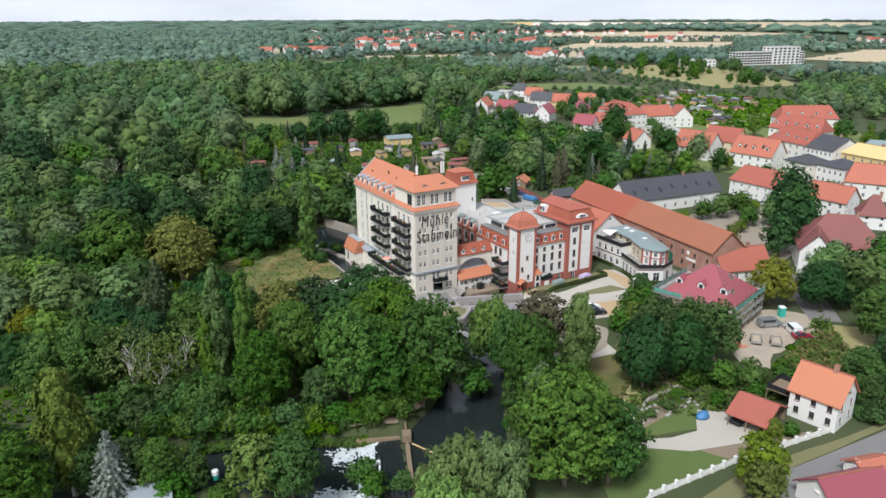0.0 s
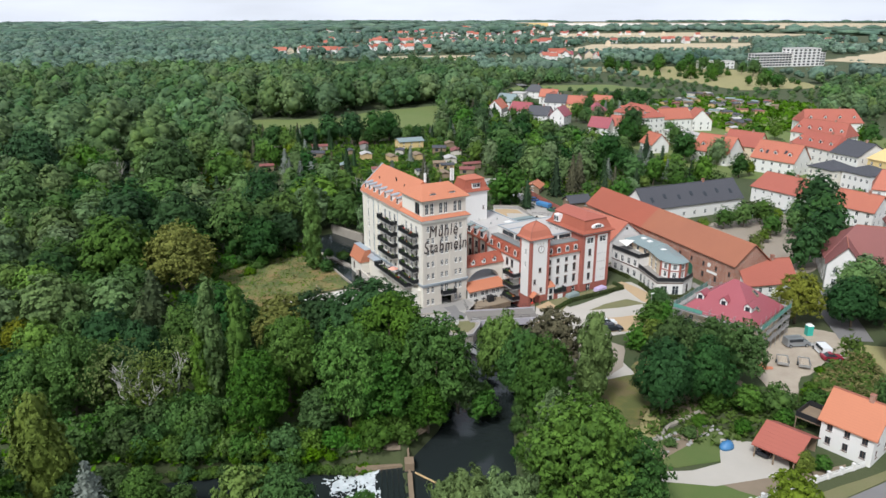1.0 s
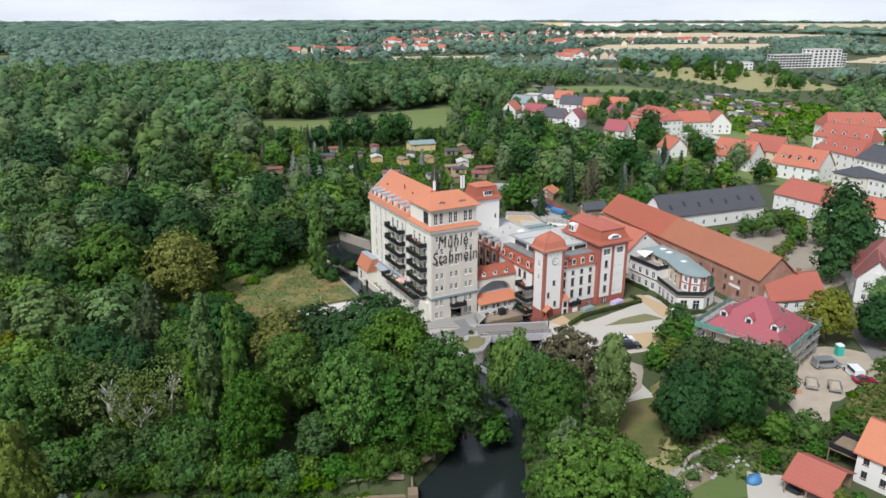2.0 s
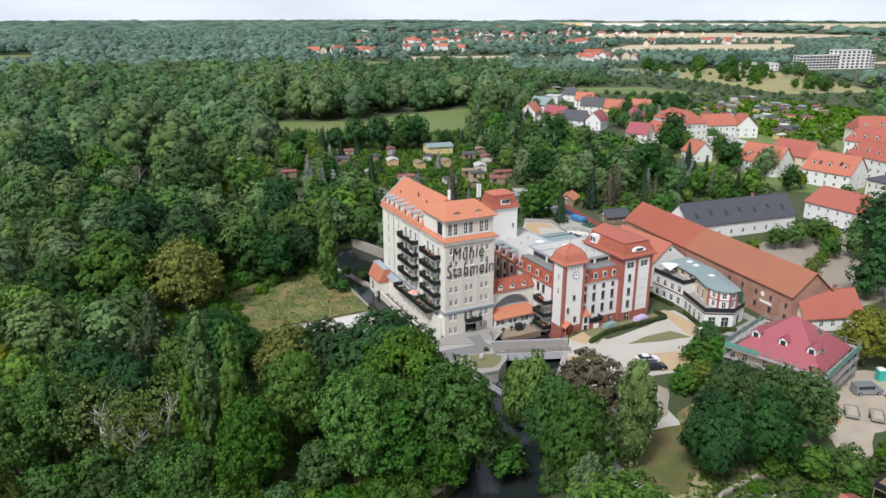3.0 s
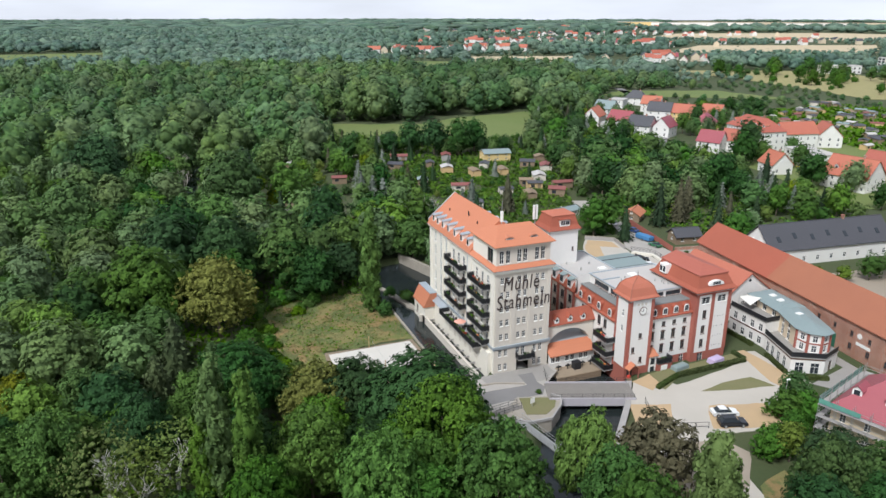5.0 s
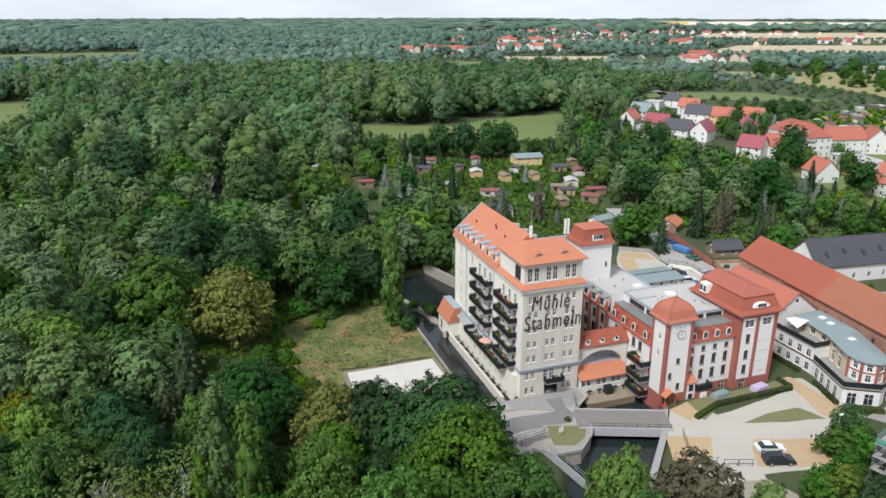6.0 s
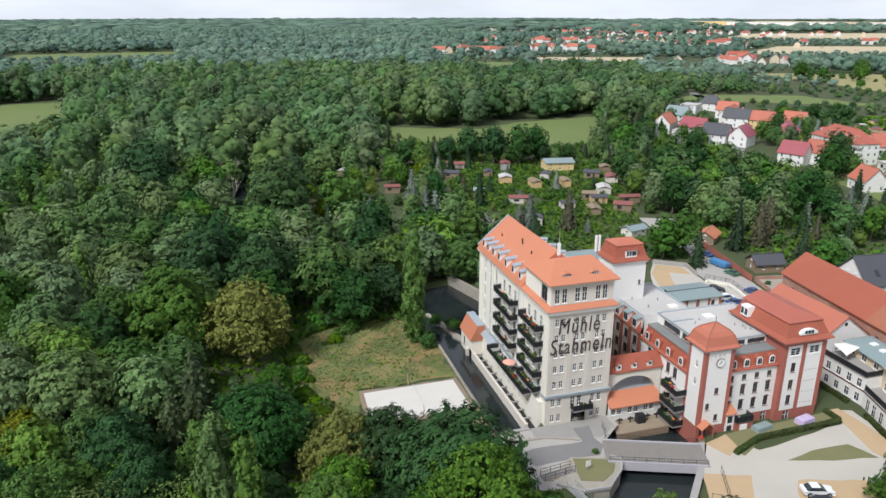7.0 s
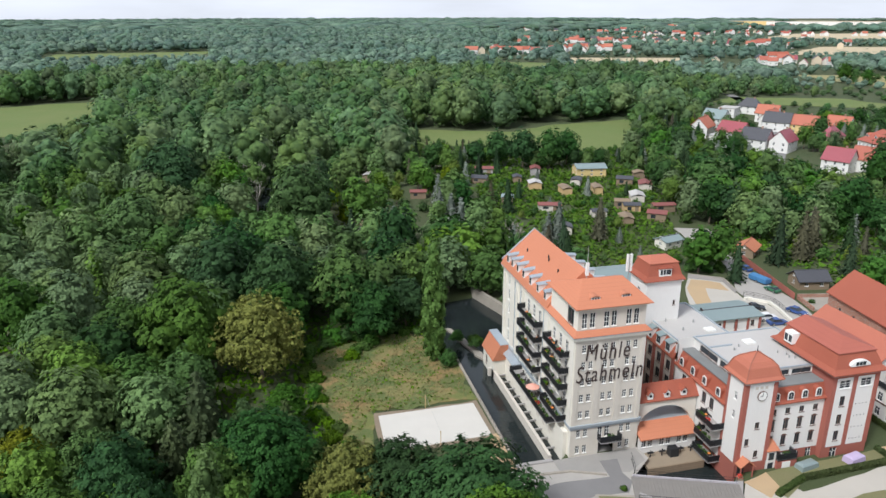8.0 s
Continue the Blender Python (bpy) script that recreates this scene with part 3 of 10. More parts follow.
def inside(px, py, pts):
    """Which of the points lie in the outline."""
    px, py = np.asarray(px, float), np.asarray(py, float)
    hit = np.zeros(px.shape, bool)
    for (ax, ay), (bx, by) in zip(pts, pts[1:] + pts[:1]):
        c = (ay > py) != (by > py)
        with np.errstate(divide="ignore", invalid="ignore"):
            hit ^= c & (px < (bx - ax) * (py - ay) / ((by - ay) if by != ay else 1e-9) + ax)
    return hit


def grown(pts, d):
    """The outline pushed out by about d metres."""
    cx, cy = sum(p[0] for p in pts) / len(pts), sum(p[1] for p in pts) / len(pts)
    out = []
    for i, (x, y) in enumerate(pts):
        (ax, ay), (bx, by) = pts[i - 1], pts[(i + 1) % len(pts)]
        t = Vector((bx - ax, by - ay)).normalized()
        n = Vector((t.y, -t.x))
        if not inside([x - n.x * 0.2], [y - n.y * 0.2], pts)[0]:
            n = -n
        out.append((x + n.x * d, y + n.y * d))
    return out


def lines(spans):
    """Grid lines from (from, to, step) spans."""
    out = set()
    for a, b, s in spans:
        out |= {round(float(v), 3) for v in np.arange(a, b + 1e-6, s)}
    return np.array(sorted(out))


gx = lines([(-5200, -400, 400), (-400, -80, 20), (-80, -32, 4), (-32, 100, 1), (100, 270, 5), (270, 600, 22), (600, 5400, 400), (63.9, 63.95, 0.05), (72.0, 72.05, 0.05)])
gy = lines([(-800, -50, 150), (-50, 40, 10), (40, 55, 2), (55, 140, 1), (140, 170, 2), (170, 208, 1), (210, 460, 5), (460, 900, 22), (900, 5600, 400), (137.1, 137.15, 0.05)])
GX, GY = np.meshgrid(gx, gy)
GZ = np.zeros(GX.shape)


def edge_distance(px, py, pts):
    best = np.full(px.shape, 1e9)
    for (ax, ay), (bx, by) in zip(pts, pts[1:] + pts[:1]):
        t = np.clip(((px - ax) * (bx - ax) + (py - ay) * (by - ay)) / ((bx - ax) ** 2 + (by - ay) ** 2), 0, 1)
        best = np.minimum(best, np.hypot(px - ax - t * (bx - ax), py - ay - t * (by - ay)))
    return best


for pts, depth, soft_ in ((RIVER, -4.2, 2.2), (LOWER_POOL, -5.0, 2.6), (MILL_POOL, -4.2, 2.0), (STREAM, -2.5, 2.5)):
    d_ = np.where(inside(GX, GY, pts), 1, -1) * edge_distance(GX, GY, pts)
    GZ = np.minimum(GZ, depth * np.clip(d_ / soft_ + 0.5, 0, 1))
GZ = np.where(inside(GX, GY, CANAL), -4.2, GZ)
rng = np.random.default_rng(5)
woods = (GX < 55) | (GY > 210)
GZ = GZ - 0.06 + np.where(woods & (GZ > -0.01), rng.uniform(-0.25, 0.05, GX.shape), 0)
nx, ny = len(gx), len(gy)
idx = np.arange(nx * ny).reshape(ny, nx)
faces = np.stack([idx[:-1, :-1], idx[:-1, 1:], idx[1:, 1:], idx[1:, :-1]], -1).reshape(-1, 4)


def np_mesh(name, verts, quads, material, smooth=False):
    me = bpy.data.meshes.new(name)
    verts, quads = np.asarray(verts, np.float32), np.asarray(quads, np.int32)
    k = quads.shape[1]
    me.vertices.add(len(verts))
    me.vertices.foreach_set("co", verts.ravel())
    me.loops.add(quads.size)
    me.loops.foreach_set("vertex_index", quads.ravel())
    me.polygons.add(len(quads))
    me.polygons.foreach_set("loop_start", np.arange(0, quads.size, k, dtype=np.int32))
    if smooth:
        me.polygons.foreach_set("use_smooth", np.ones(len(quads), bool))
    me.update(calc_edges=True)
    me.materials.append(material)
    return me


tagged(place("ground", np_mesh("ground", np.stack([GX, GY, GZ], -1).reshape(-1, 3), faces, M["ground"]), None),
       "dark green and brown woodland floor and fields to the horizon", "ground", kind="structure")


def water(name, pts, z, label):
    bm = bmesh.new()
    bm.faces.new([bm.verts.new((x, y, z)) for x, y in pts])
    return solid(name, bm, M["water"], label, "water", "structure")


water("water", grown(RIVER, 0.6), -2.1, "dark calm river water above the weir")
water("water", grown(LOWER_POOL, 0.8), -3.4, "dark rippled water below the weir")
water("water", [(63.5, 136.9), (72.1, 136.9), (72.1, 172.3), (63.5, 172.3)], -1.3, "dark mill race water beside the mill")
water("water", grown(MILL_POOL, 0.5), -1.304, "dark still water behind the mill")
water("water", grown(STREAM, 0.3), -1.0, "narrow stream between the trees")

P_ = rough_outline
flat_sheet("meadow", P_([(35, 163), (38, 157), (40, 146), (44, 141), (44.5, 157), (63, 157), (63.3, 172), (62, 184), (50, 188), (37, 183)], 2, 0.9, 2), 0.03, M["wildgrass"], "dry yellow and green summer grass beside the mill race", "meadow")
flat_sheet("court_border", P_([(44.6, 144.3), (63.3, 144.9), (63.2, 156.7), (45.0, 156.5)], 3, 0.3, 3), 0.05, M["soil"], "bare grey soil round the sand court", "ground")
flat_sheet("sand_court", [(45.4, 145.2), (62.6, 145.8), (62.4, 156), (45.8, 155.7)], 0.12, M["court"], "pale sand volleyball court", "court")
flat_sheet("gravel_strip", [(60.2, 136.2), (63.6, 136.2), (63.6, 146), (62.8, 146), (60.8, 142)], 0.08, M["sand"], "sandy strip with slabs beside the mill race", "ground")
flat_sheet("yard_by_mill", P_([(60, 123), (68, 121.5), (70.5, 126.5), (78, 126.6), (80.2, 131), (84, 134), (83.5, 137.1), (64, 137.1), (60, 134)], 3, 0.15, 4), 0.06, M["yardpave"], "worn warm grey paving in front of the mill", "yard")
flat_sheet("service_road", P_([(76.2, 135.3), (79.2, 135.0), (78.4, 131.6), (78.7, 129.6), (77.2, 127.3), (71.5, 127.6), (66.5, 127.4), (64.6, 130.6), (67.6, 131.7), (72.9, 131.5), (76.0, 131.2)], 1.5, 0.12, 62), 0.076, M["asphalt"], "worn grey asphalt road through the mill yard", "road")
flat_sheet("setts_by_mill", [(69.5, 134.3), (76.4, 132.4), (79.5, 131.6), (83.2, 133.8), (83.2, 137.0), (69.5, 137.0)], 0.07, M["setts"], "grey paving setts at the mill entrance", "yard")
flat_sheet("yard", P_([(89.5, 119.2), (94.6, 125.4), (99, 126.6), (101, 121.5), (119, 124), (122.5, 127.5), (124, 127), (124, 113), (118, 108), (111, 104), (97, 106), (95, 102), (92, 92), (86, 82), (78, 83), (80, 92), (84, 104), (87, 112)], 3, 0.2, 5), 0.05, M["gravel"], "pale compacted gravel yard before the annex", "yard")
flat_sheet("dirt_track", P_([(96.5, 105), (98, 100.7), (92, 94.5), (85, 92.2), (77.5, 90.5), (73.5, 91.5), (78, 97), (84, 103), (88, 107)], 2, 0.25, 51), 0.062, M["squaregravel"], "brown trodden dirt track below the yard", "path")
flat_sheet("lawn", P_([(93, 94), (99, 95.5), (99, 88.5), (92, 84.5), (87.5, 83.5)], 2, 0.25, 52), 0.064, M["wildgrass"], "dry yellowish lawn beside the dirt track", "lawn")
flat_sheet("lawn", P_([(96.6, 126), (99.2, 126.8), (118.8, 127.6), (118.9, 124.6), (103, 123.7), (98, 120.8)], 2, 0.15, 6), 0.07, M["drylawn"], "dry lawn along the annex", "lawn")
flat_sheet("lawn", P_([(103.6, 118.2), (109, 119.2), (115.6, 119.1), (117.3, 114.8), (110, 116.2)], 2, 0.15, 7), 0.08, M["drylawn"], "small triangle of dry lawn in the yard", "lawn")
flat_sheet("sand_patch", P_([(89.3, 118.8), (95.6, 116.7), (91.9, 110.6), (86.7, 113.4)], 2, 0.25, 8), 0.07, M["sand"], "orange sand patch in the yard", "ground")
flat_sheet("sand_patch", P_([(101.5, 113.8), (113.2, 110.3), (112, 106), (107, 104.5), (97.4, 108)], 2, 0.3, 9), 0.07, M["sand"], "orange sand parking patch", "ground")
flat_sheet("sand_path", [(119.2, 128), (122.3, 128), (122.6, 124), (122.5, 113.5), (118.3, 112), (117.6, 116.5), (119.6, 124)], 0.09, M["sand"], "orange sand footpath", "path")
flat_sheet("sand_patch", P_([(94.3, 125.5), (98.8, 126.6), (98.6, 123.5), (95.8, 121.5)], 2, 0.2, 10), 0.085, M["sand"], "orange sand by the tower entrance", "ground")
flat_sheet("drive", P_([(78, 84), (86, 83), (84, 77), (79, 72), (72, 70), (69, 72), (74, 79)], 3, 0.3, 11), 0.06, M["drygrass"], "dry grass below the yard", "lawn")
flat_sheet("lawn", P_([(77.2, 90), (85, 92), (92, 91), (93, 87), (88, 83), (80, 78), (77.8, 77.5), (75.8, 83)], 2, 0.25, 63), 0.068, M["greenverge"], "yellowish green grass beside the slab path", "lawn")
flat_sheet("bare_soil", P_([(66, 83), (69, 88), (73.2, 90), (72, 82), (73.6, 76), (70, 76)], 2, 0.3, 64), 0.066, M["soil"], "bare brown soil beside the slab path", "ground")
flat_sheet("ramp", [(73.7, 90.2), (76.5, 90.1), (75.4, 83), (77.5, 76.5), (74.5, 75), (72.4, 82)], 0.12, M["concrete"], "pale concrete slab path", "path")
flat_sheet("setts_lane", [(124.5, 139.5), (134, 139.5), (138.4, 132), (136, 108), (128, 107), (124, 113), (134.5, 115.5), (134.5, 129)], 0.05, M["setts"], "grey lane between the annex and the brick barn", "lane")
flat_sheet("square", P_([(147, 108), (152, 150), (163, 156), (214, 148), (214, 132), (196, 118), (170, 110)], 5, 0.5, 12), 0.05, M["squaregravel"], "brown gravel square with young trees", "yard")
flat_sheet("car_park", P_([(108, 176), (122, 184), (128, 196), (132.5, 201.5), (139, 196.5), (138, 190), (137, 185.4), (141, 182.2), (139.6, 174), (136, 160), (126, 170), (104, 172)], 4, 0.3, 13), 0.05, M["gravel"], "pale car park behind the mill", "yard")
flat_sheet("sand_patch", P_([(128.5, 195), (132.6, 200.6), (138.2, 196.2), (137.2, 191), (133, 194.5), (130, 190), (129, 185.5), (124.5, 186)], 3, 0.5, 14), 0.08, M["sand"], "orange sand on the car park", "ground")
flat_sheet("lane", [(152, 242), (162, 238), (160.2, 230.7), (153, 217.2), (152.6, 212), (150.2, 200.6), (148.8, 190), (148.4, 182.4), (147.4, 177), (144.5, 168), (143, 160), (137, 160), (138.4, 172), (141.2, 181.8), (139.6, 184.2), (138.2, 186), (138.8, 191), (143.4, 198.7), (147.4, 208), (146.1, 216.4), (151.3, 236.3)], 0.07, M["yardpave"], "pale grey lane behind the mill", "road")
flat_sheet("dry_grass", P_([(134, 78.4), (137, 75), (132, 69), (124, 62.5), (119, 65), (116.6, 69.5), (115.6, 73.6), (124, 76.6), (131, 75.6)], 2.5, 0.8, 61), 0.05, M["wildgrass"], "dry brown grass and weeds beside the building site", "meadow")
flat_sheet("building_site", P_([(106, 73), (108, 72), (116.8, 75), (124.6, 77), (131.9, 76), (140.5, 82.8), (137.5, 88), (128, 92.5), (111, 87), (109.8, 79.5)], 2.5, 0.8, 15), 0.06, M["rubble"], "dusty trampled building site", "ground")
flat_sheet("lane", P_([(138, 82), (150, 96), (160, 103), (163, 99), (154, 90), (143, 78)], 3, 0.3, 16), 0.07, M["asphalt"], "grey drive between the trees", "road")
flat_sheet("drygrass_slope", P_([(112, 68), (124, 71), (140, 78), (146, 72), (132, 62), (118, 60)], 3, 0.5, 17), 0.045, M["drygrass"], "dry yellow grass above the white house", "meadow")
flat_sheet("garden_lawn", P_([(64, 68), (74, 68.5), (80, 63), (82, 56.5), (65, 57), (58, 54)], 3, 0.15, 18), 0.05, M["lawn"], "green mown garden lawn", "lawn")
flat_sheet("garden_lawn", P_([(75, 69), (80, 74), (90, 75), (92, 69), (84, 65), (77, 67)], 3, 0.2, 19), 0.05, M["lawn"], "mown lawn between the flower beds", "lawn")
flat_sheet("garden_drive", [(69, 68.6), (73, 67.9), (78.5, 65.3), (83.5, 64.6), (85.5, 66.5), (88.5, 69), (92, 66), (92.5, 60), (90, 58), (84, 59.6), (78.5, 61.2), (72.5, 65.8), (68, 67)], 0.09, M["gravel"], "pale grey paved garden drive", "path")
flat_sheet("garden_bed", P_([(79.5, 61), (90, 57.6), (99, 55.6), (98, 54.6), (82, 56.6)], 2, 0.15, 20), 0.06, M["soil"], "brown vegetable bed behind the garden wall", "garden bed")
flat_sheet("garden_bed", P_([(77, 71), (83, 73.5), (88, 74), (88, 71.5), (82, 70), (77, 69.5)], 2, 0.2, 21), 0.08, M["soil"], "stony flower bed on the lawn", "garden bed")
flat_sheet("verge", P_([(58, 51.5), (82, 54.2), (102, 51.8), (116, 51), (116, 50), (86, 51), (58, 49)], 4, 0.1, 22), 0.05, M["drylawn"], "dry grass verge along the road", "verge")
flat_sheet("bare_soil", P_([(86, 77), (104, 72.5), (108, 84), (98, 91), (90, 90)], 2, 0.6, 43), 0.03, M["soil"], "bare brown soil under the trees", "ground")
flat_sheet("bare_soil", P_([(34, 96.2), (43.8, 90.8), (53, 95.4), (61, 103.4), (56, 104), (50, 98.5), (46, 100), (38, 101)], 1.5, 0.7, 44), 0.03, M["soil"], "trodden brown soil on the river bank", "ground")
flat_sheet("road", [(40, 44), (60, 48), (86, 51), (108, 49.8), (135, 49.5), (135, 45.5), (108, 45.6), (86, 45.5), (60, 42), (40, 38)], 0.06, M["asphalt"], "grey asphalt village road", "road")
flat_sheet("far_meadow", P_([(98, 398), (111, 452), (161, 430), (197, 449), (246, 456), (250, 448), (204, 368), (177, 362), (150, 390)], 8, 2, 23), 0.1, M["grass"], "green meadow before a belt of trees", "meadow")
flat_sheet("far_meadow", P_([(-87, 640), (-70, 543), (-100, 480), (-160, 470), (-200, 600)], 8, 3, 24), 0.1, M["grass"], "green meadow enclosed by woodland", "meadow")
flat_sheet("far_meadow", P_([(325, 800), (393, 926), (334, 964), (288, 850)], 12, 4, 25), 0.15, M["grass"], "distant green meadow", "meadow")
flat_sheet("far_meadow", P_([(-260, 1150), (-60, 1180), (-40, 1330), (-280, 1300)], 20, 4, 26), 0.15, M["grass"], "distant pale green meadow", "meadow")
flat_sheet("far_meadow", P_([(380, 545), (455, 515), (470, 440), (418, 472), (350, 520)], 8, 2, 27), 0.1, M["grass"], "green field beside the village", "meadow")
flat_sheet("wheat_field", P_([(405, 916), (527, 866), (600, 975), (445, 1020)], 15, 4, 28), 0.15, M["wheat"], "pale harvested wheat field", "field")
flat_sheet("wheat_field", P_([(780, 1000), (1100, 880), (1330, 1060), (1000, 1180)], 25, 6, 29), 0.15, M["wheat"], "pale harvested wheat field", "field")
flat_sheet("wheat_field", P_([(1100, 1500), (1500, 1250), (2000, 1350), (1900, 1700), (1450, 1800)], 40, 8, 30), 0.15, M["wheat"], "pale harvested wheat field", "field")
flat_sheet("wheat_field", P_([(928, 625), (965, 500), (1200, 520), (1400, 640), (1240, 720)], 25, 6, 31), 0.15, M["wheat"], "pale harvested wheat field", "field")
flat_sheet("wheat_field", P_([(560, 700), (700, 640), (690, 520), (600, 400), (520, 420), (545, 520)], 20, 4, 32), 0.12, M["drygrass"], "dry open grassland with bushes", "field")
flat_sheet("wheat_field", P_([(1700, 2500), (2900, 1700), (4200, 2400), (3000, 3700)], 90, 20, 33), 0.2, M["wheat"], "pale fields on the horizon", "field")
flat_sheet("allotment_ground", P_([(326, 283), (368, 258), (480, 330), (470, 400), (400, 400), (340, 330)], 8, 1, 34), 0.08, M["grass"], "allotment garden ground", "ground")
flat_sheet("village_street", [(246, 322), (252, 318), (300, 376), (345, 440), (395, 560), (388, 562), (338, 446), (292, 382)], 0.1, M["asphalt"], "grey village street", "road")
flat_sheet("village_ground", P_([(235, 200), (300, 130), (380, 200), (400, 260), (330, 320), (260, 290)], 10, 1, 35), 0.05, M["grass"], "village gardens and lawns", "ground")

# ---- river walls, weir, bridge ----
bm = bmesh.new()
box(bm, 63.6, 64.0, 137.2, 172, -4.2, 0.35)
solid("quay_wall", bm, M["stone"], "low stone wall along the mill race", "wall", "structure")
bm = bmesh.new()
box(bm, 69.2, 69.7, 138, 167.5, -4.2, 0.3)
box(bm, 68.6, 69.2, 166.9, 167.5, -4.2, 0.3)
solid("race_parapet", bm, M["stucco"], "pale plastered parapet dividing the mill race", "wall", "structure")
for k in range(10):
    bm = bmesh.new()
    box(bm, 69.7, 71.45, 141 + k * 2.7, 141.25 + k * 2.7, -0.7, -0.45)
    solid("strut", bm, M["concrete"], "concrete strut across the narrow mill race", "beam", "", "struts in the mill race")
bm = bmesh.new()
prism(bm, [(76.2, 206), (77, 206.6), (81.2, 192.6), (94, 190.6), (94, 189.9), (80.4, 191.9)], -4.2, 1.2)
solid("quay_wall", bm, M["stone"], "weathered stone wall round the mill pool", "wall", "structure")
bm = bmesh.new()
prism(bm, P_([(65.6, 189), (66.8, 188.6), (70.2, 175), (71.2, 171.5), (70.2, 171.2), (68.8, 174.5)], 1.2, 0.25, 3), -4.2, -0.9)
solid("rock_spit", bm, M["stone"], "low rubble spit in the mill pool", "rocks", "structure")
bm = bmesh.new()
box(bm, 63.4, 69.4, 136.6, 137.2, -4.2, 0.3)
solid("race_end_wall", bm, M["concrete"], "concrete wall closing the mill race", "wall", "structure")
ISLAND = [(72.4, 128), (78.2, 126.3), (79.4, 124.9), (77.9, 122.6), (74.5, 119.6), (70.5, 119.8), (67.6, 122.4), (70.6, 126.6)]
bm = bmesh.new()
prism(bm, ISLAND, -4.2, 0.12)
wing = solid("river_wall", bm, M["stone"], "stone river wall carrying a grass patch", "wall", "structure")
flat_sheet("grass_patch", P_([(72.6, 127.4), (77.4, 125.9), (78.2, 124.6), (76.9, 122.8), (74.3, 121.2), (71.3, 122.4)], 1.5, 0.1, 36), 0.19, M["drylawn"], "dry grass patch on the river wall", "lawn")
bm = bmesh.new()
for (ax, ay), (bx, by) in zip(ISLAND[1:6], ISLAND[2:7]):
    d = Vector((bx - ax, by - ay)).normalized()
    n = Vector((-d.y, d.x)) * 0.18
    prism(bm, [(ax + n.x, ay + n.y), (bx + n.x, by + n.y), (bx - n.x, by - n.y), (ax - n.x, ay - n.y)], 0.1, 0.55)
solid("parapet", bm, M["concrete"], "pale concrete coping on the river wall", "wall", "structure")
RIGHT_WALL = [(94.2, 126.3), (89.2, 119.4), (81, 110.6), (74, 103)]
bm = bmesh.new()
for (ax, ay), (bx, by) in zip(RIGHT_WALL, RIGHT_WALL[1:]):
    d = Vector((bx - ax, by - ay)).normalized()
    n = Vector((-d.y, d.x)) * 0.5
    prism(bm, [(ax + n.x, ay + n.y), (bx + n.x, by + n.y), (bx - n.x, by - n.y), (ax - n.x, ay - n.y)], -4.2, 0.18)
solid("quay_wall", bm, M["concrete"], "pale concrete river wall beside the yard", "wall", "structure")

# small sluice with a railed gangway beside the river wall
sluice = thing("sluice", pose(66.2, 124.4, 0, 0, 0, 8), "weathered timber sluice with a railed gangway", "sluice")
for k in range(9):
    bm = bmesh.new()
    box(bm, k * 0.6, k * 0.6 + 0.55, -0.7, 0.7, 0.12, 0.2)
    part("plank", bm, M["deck"], sluice)
for x in (0.1, 1.8, 3.5, 5.2):
    for y in (-0.66, 0.66):
        bm = bmesh.new()
        rod(bm, (x, y, 0.1), (x, y, 1.25), 0.045)
        part("post", bm, M["iron"], sluice)
for y in (-0.66, 0.66):
    for z in (0.7, 1.2):
        bm = bmesh.new()
        rod(bm, (0.1, y, z), (5.2, y, z), 0.035)
        part("rail", bm, M["iron"], sluice)
for x in (1.0, 3.0):
    bm = bmesh.new()
    rod(bm, (x, -0.9, 0.3), (x + 1.6, -3.6, -1.6), 0.09)
    part("prop", bm, M["stone"], sluice, "pale slanting prop")
bm = bmesh.new()
box(bm, 0.6, 4.6, -0.95, -0.75, -2.2, 0.1)
part("gate", bm, M["timber"], sluice)

BR = pose(85.2, 125.2, 0, 0, 0, -21)
bridge = thing("bridge", BR, "grey plank road bridge with pale lilac steel sides over the river", "bridge")
bm = bmesh.new()
box(bm, -7.6, 7.6, -2.7, 2.7, -0.35, 0.16)
part("deck", bm, M["deck"], bridge)
bm = bmesh.new()
box(bm, -0.235, 0.235, -2.7, 2.7, 0, 0.045)
plank = to_mesh("plank", bm, M["deck"])
for k in range(30):
    place("plank", plank, bridge, pose(-7.3 + k * 0.503, 0, 0.16))
for s in (-1, 1):
    bm = bmesh.new()
    y = s * 2.85
    box(bm, -7.4, 7.4, y - 0.12, y + 0.12, -1.05, 0.42)
    for k in range(16):
        box(bm, -7.3 + k * 0.96, -7.22 + k * 0.96, y + s * 0.12 - 0.02, y + s * 0.12 + 0.06, -1.0, 0.4)
    part("girder", bm, M["lilac"], bridge)
    for k in range(9):
        bm = bmesh.new()
        rod(bm, (-7.2 + k * 1.8, y, 0.42), (-7.2 + k * 1.8, y, 1.2), 0.035)
        part("post", bm, M["iron"], bridge)
    bm = bmesh.new()
    for z in (0.8, 1.2):
        rod(bm, (-7.2, y, z), (7.2, y, z), 0.03)
    part("rail", bm, M["iron"], bridge)

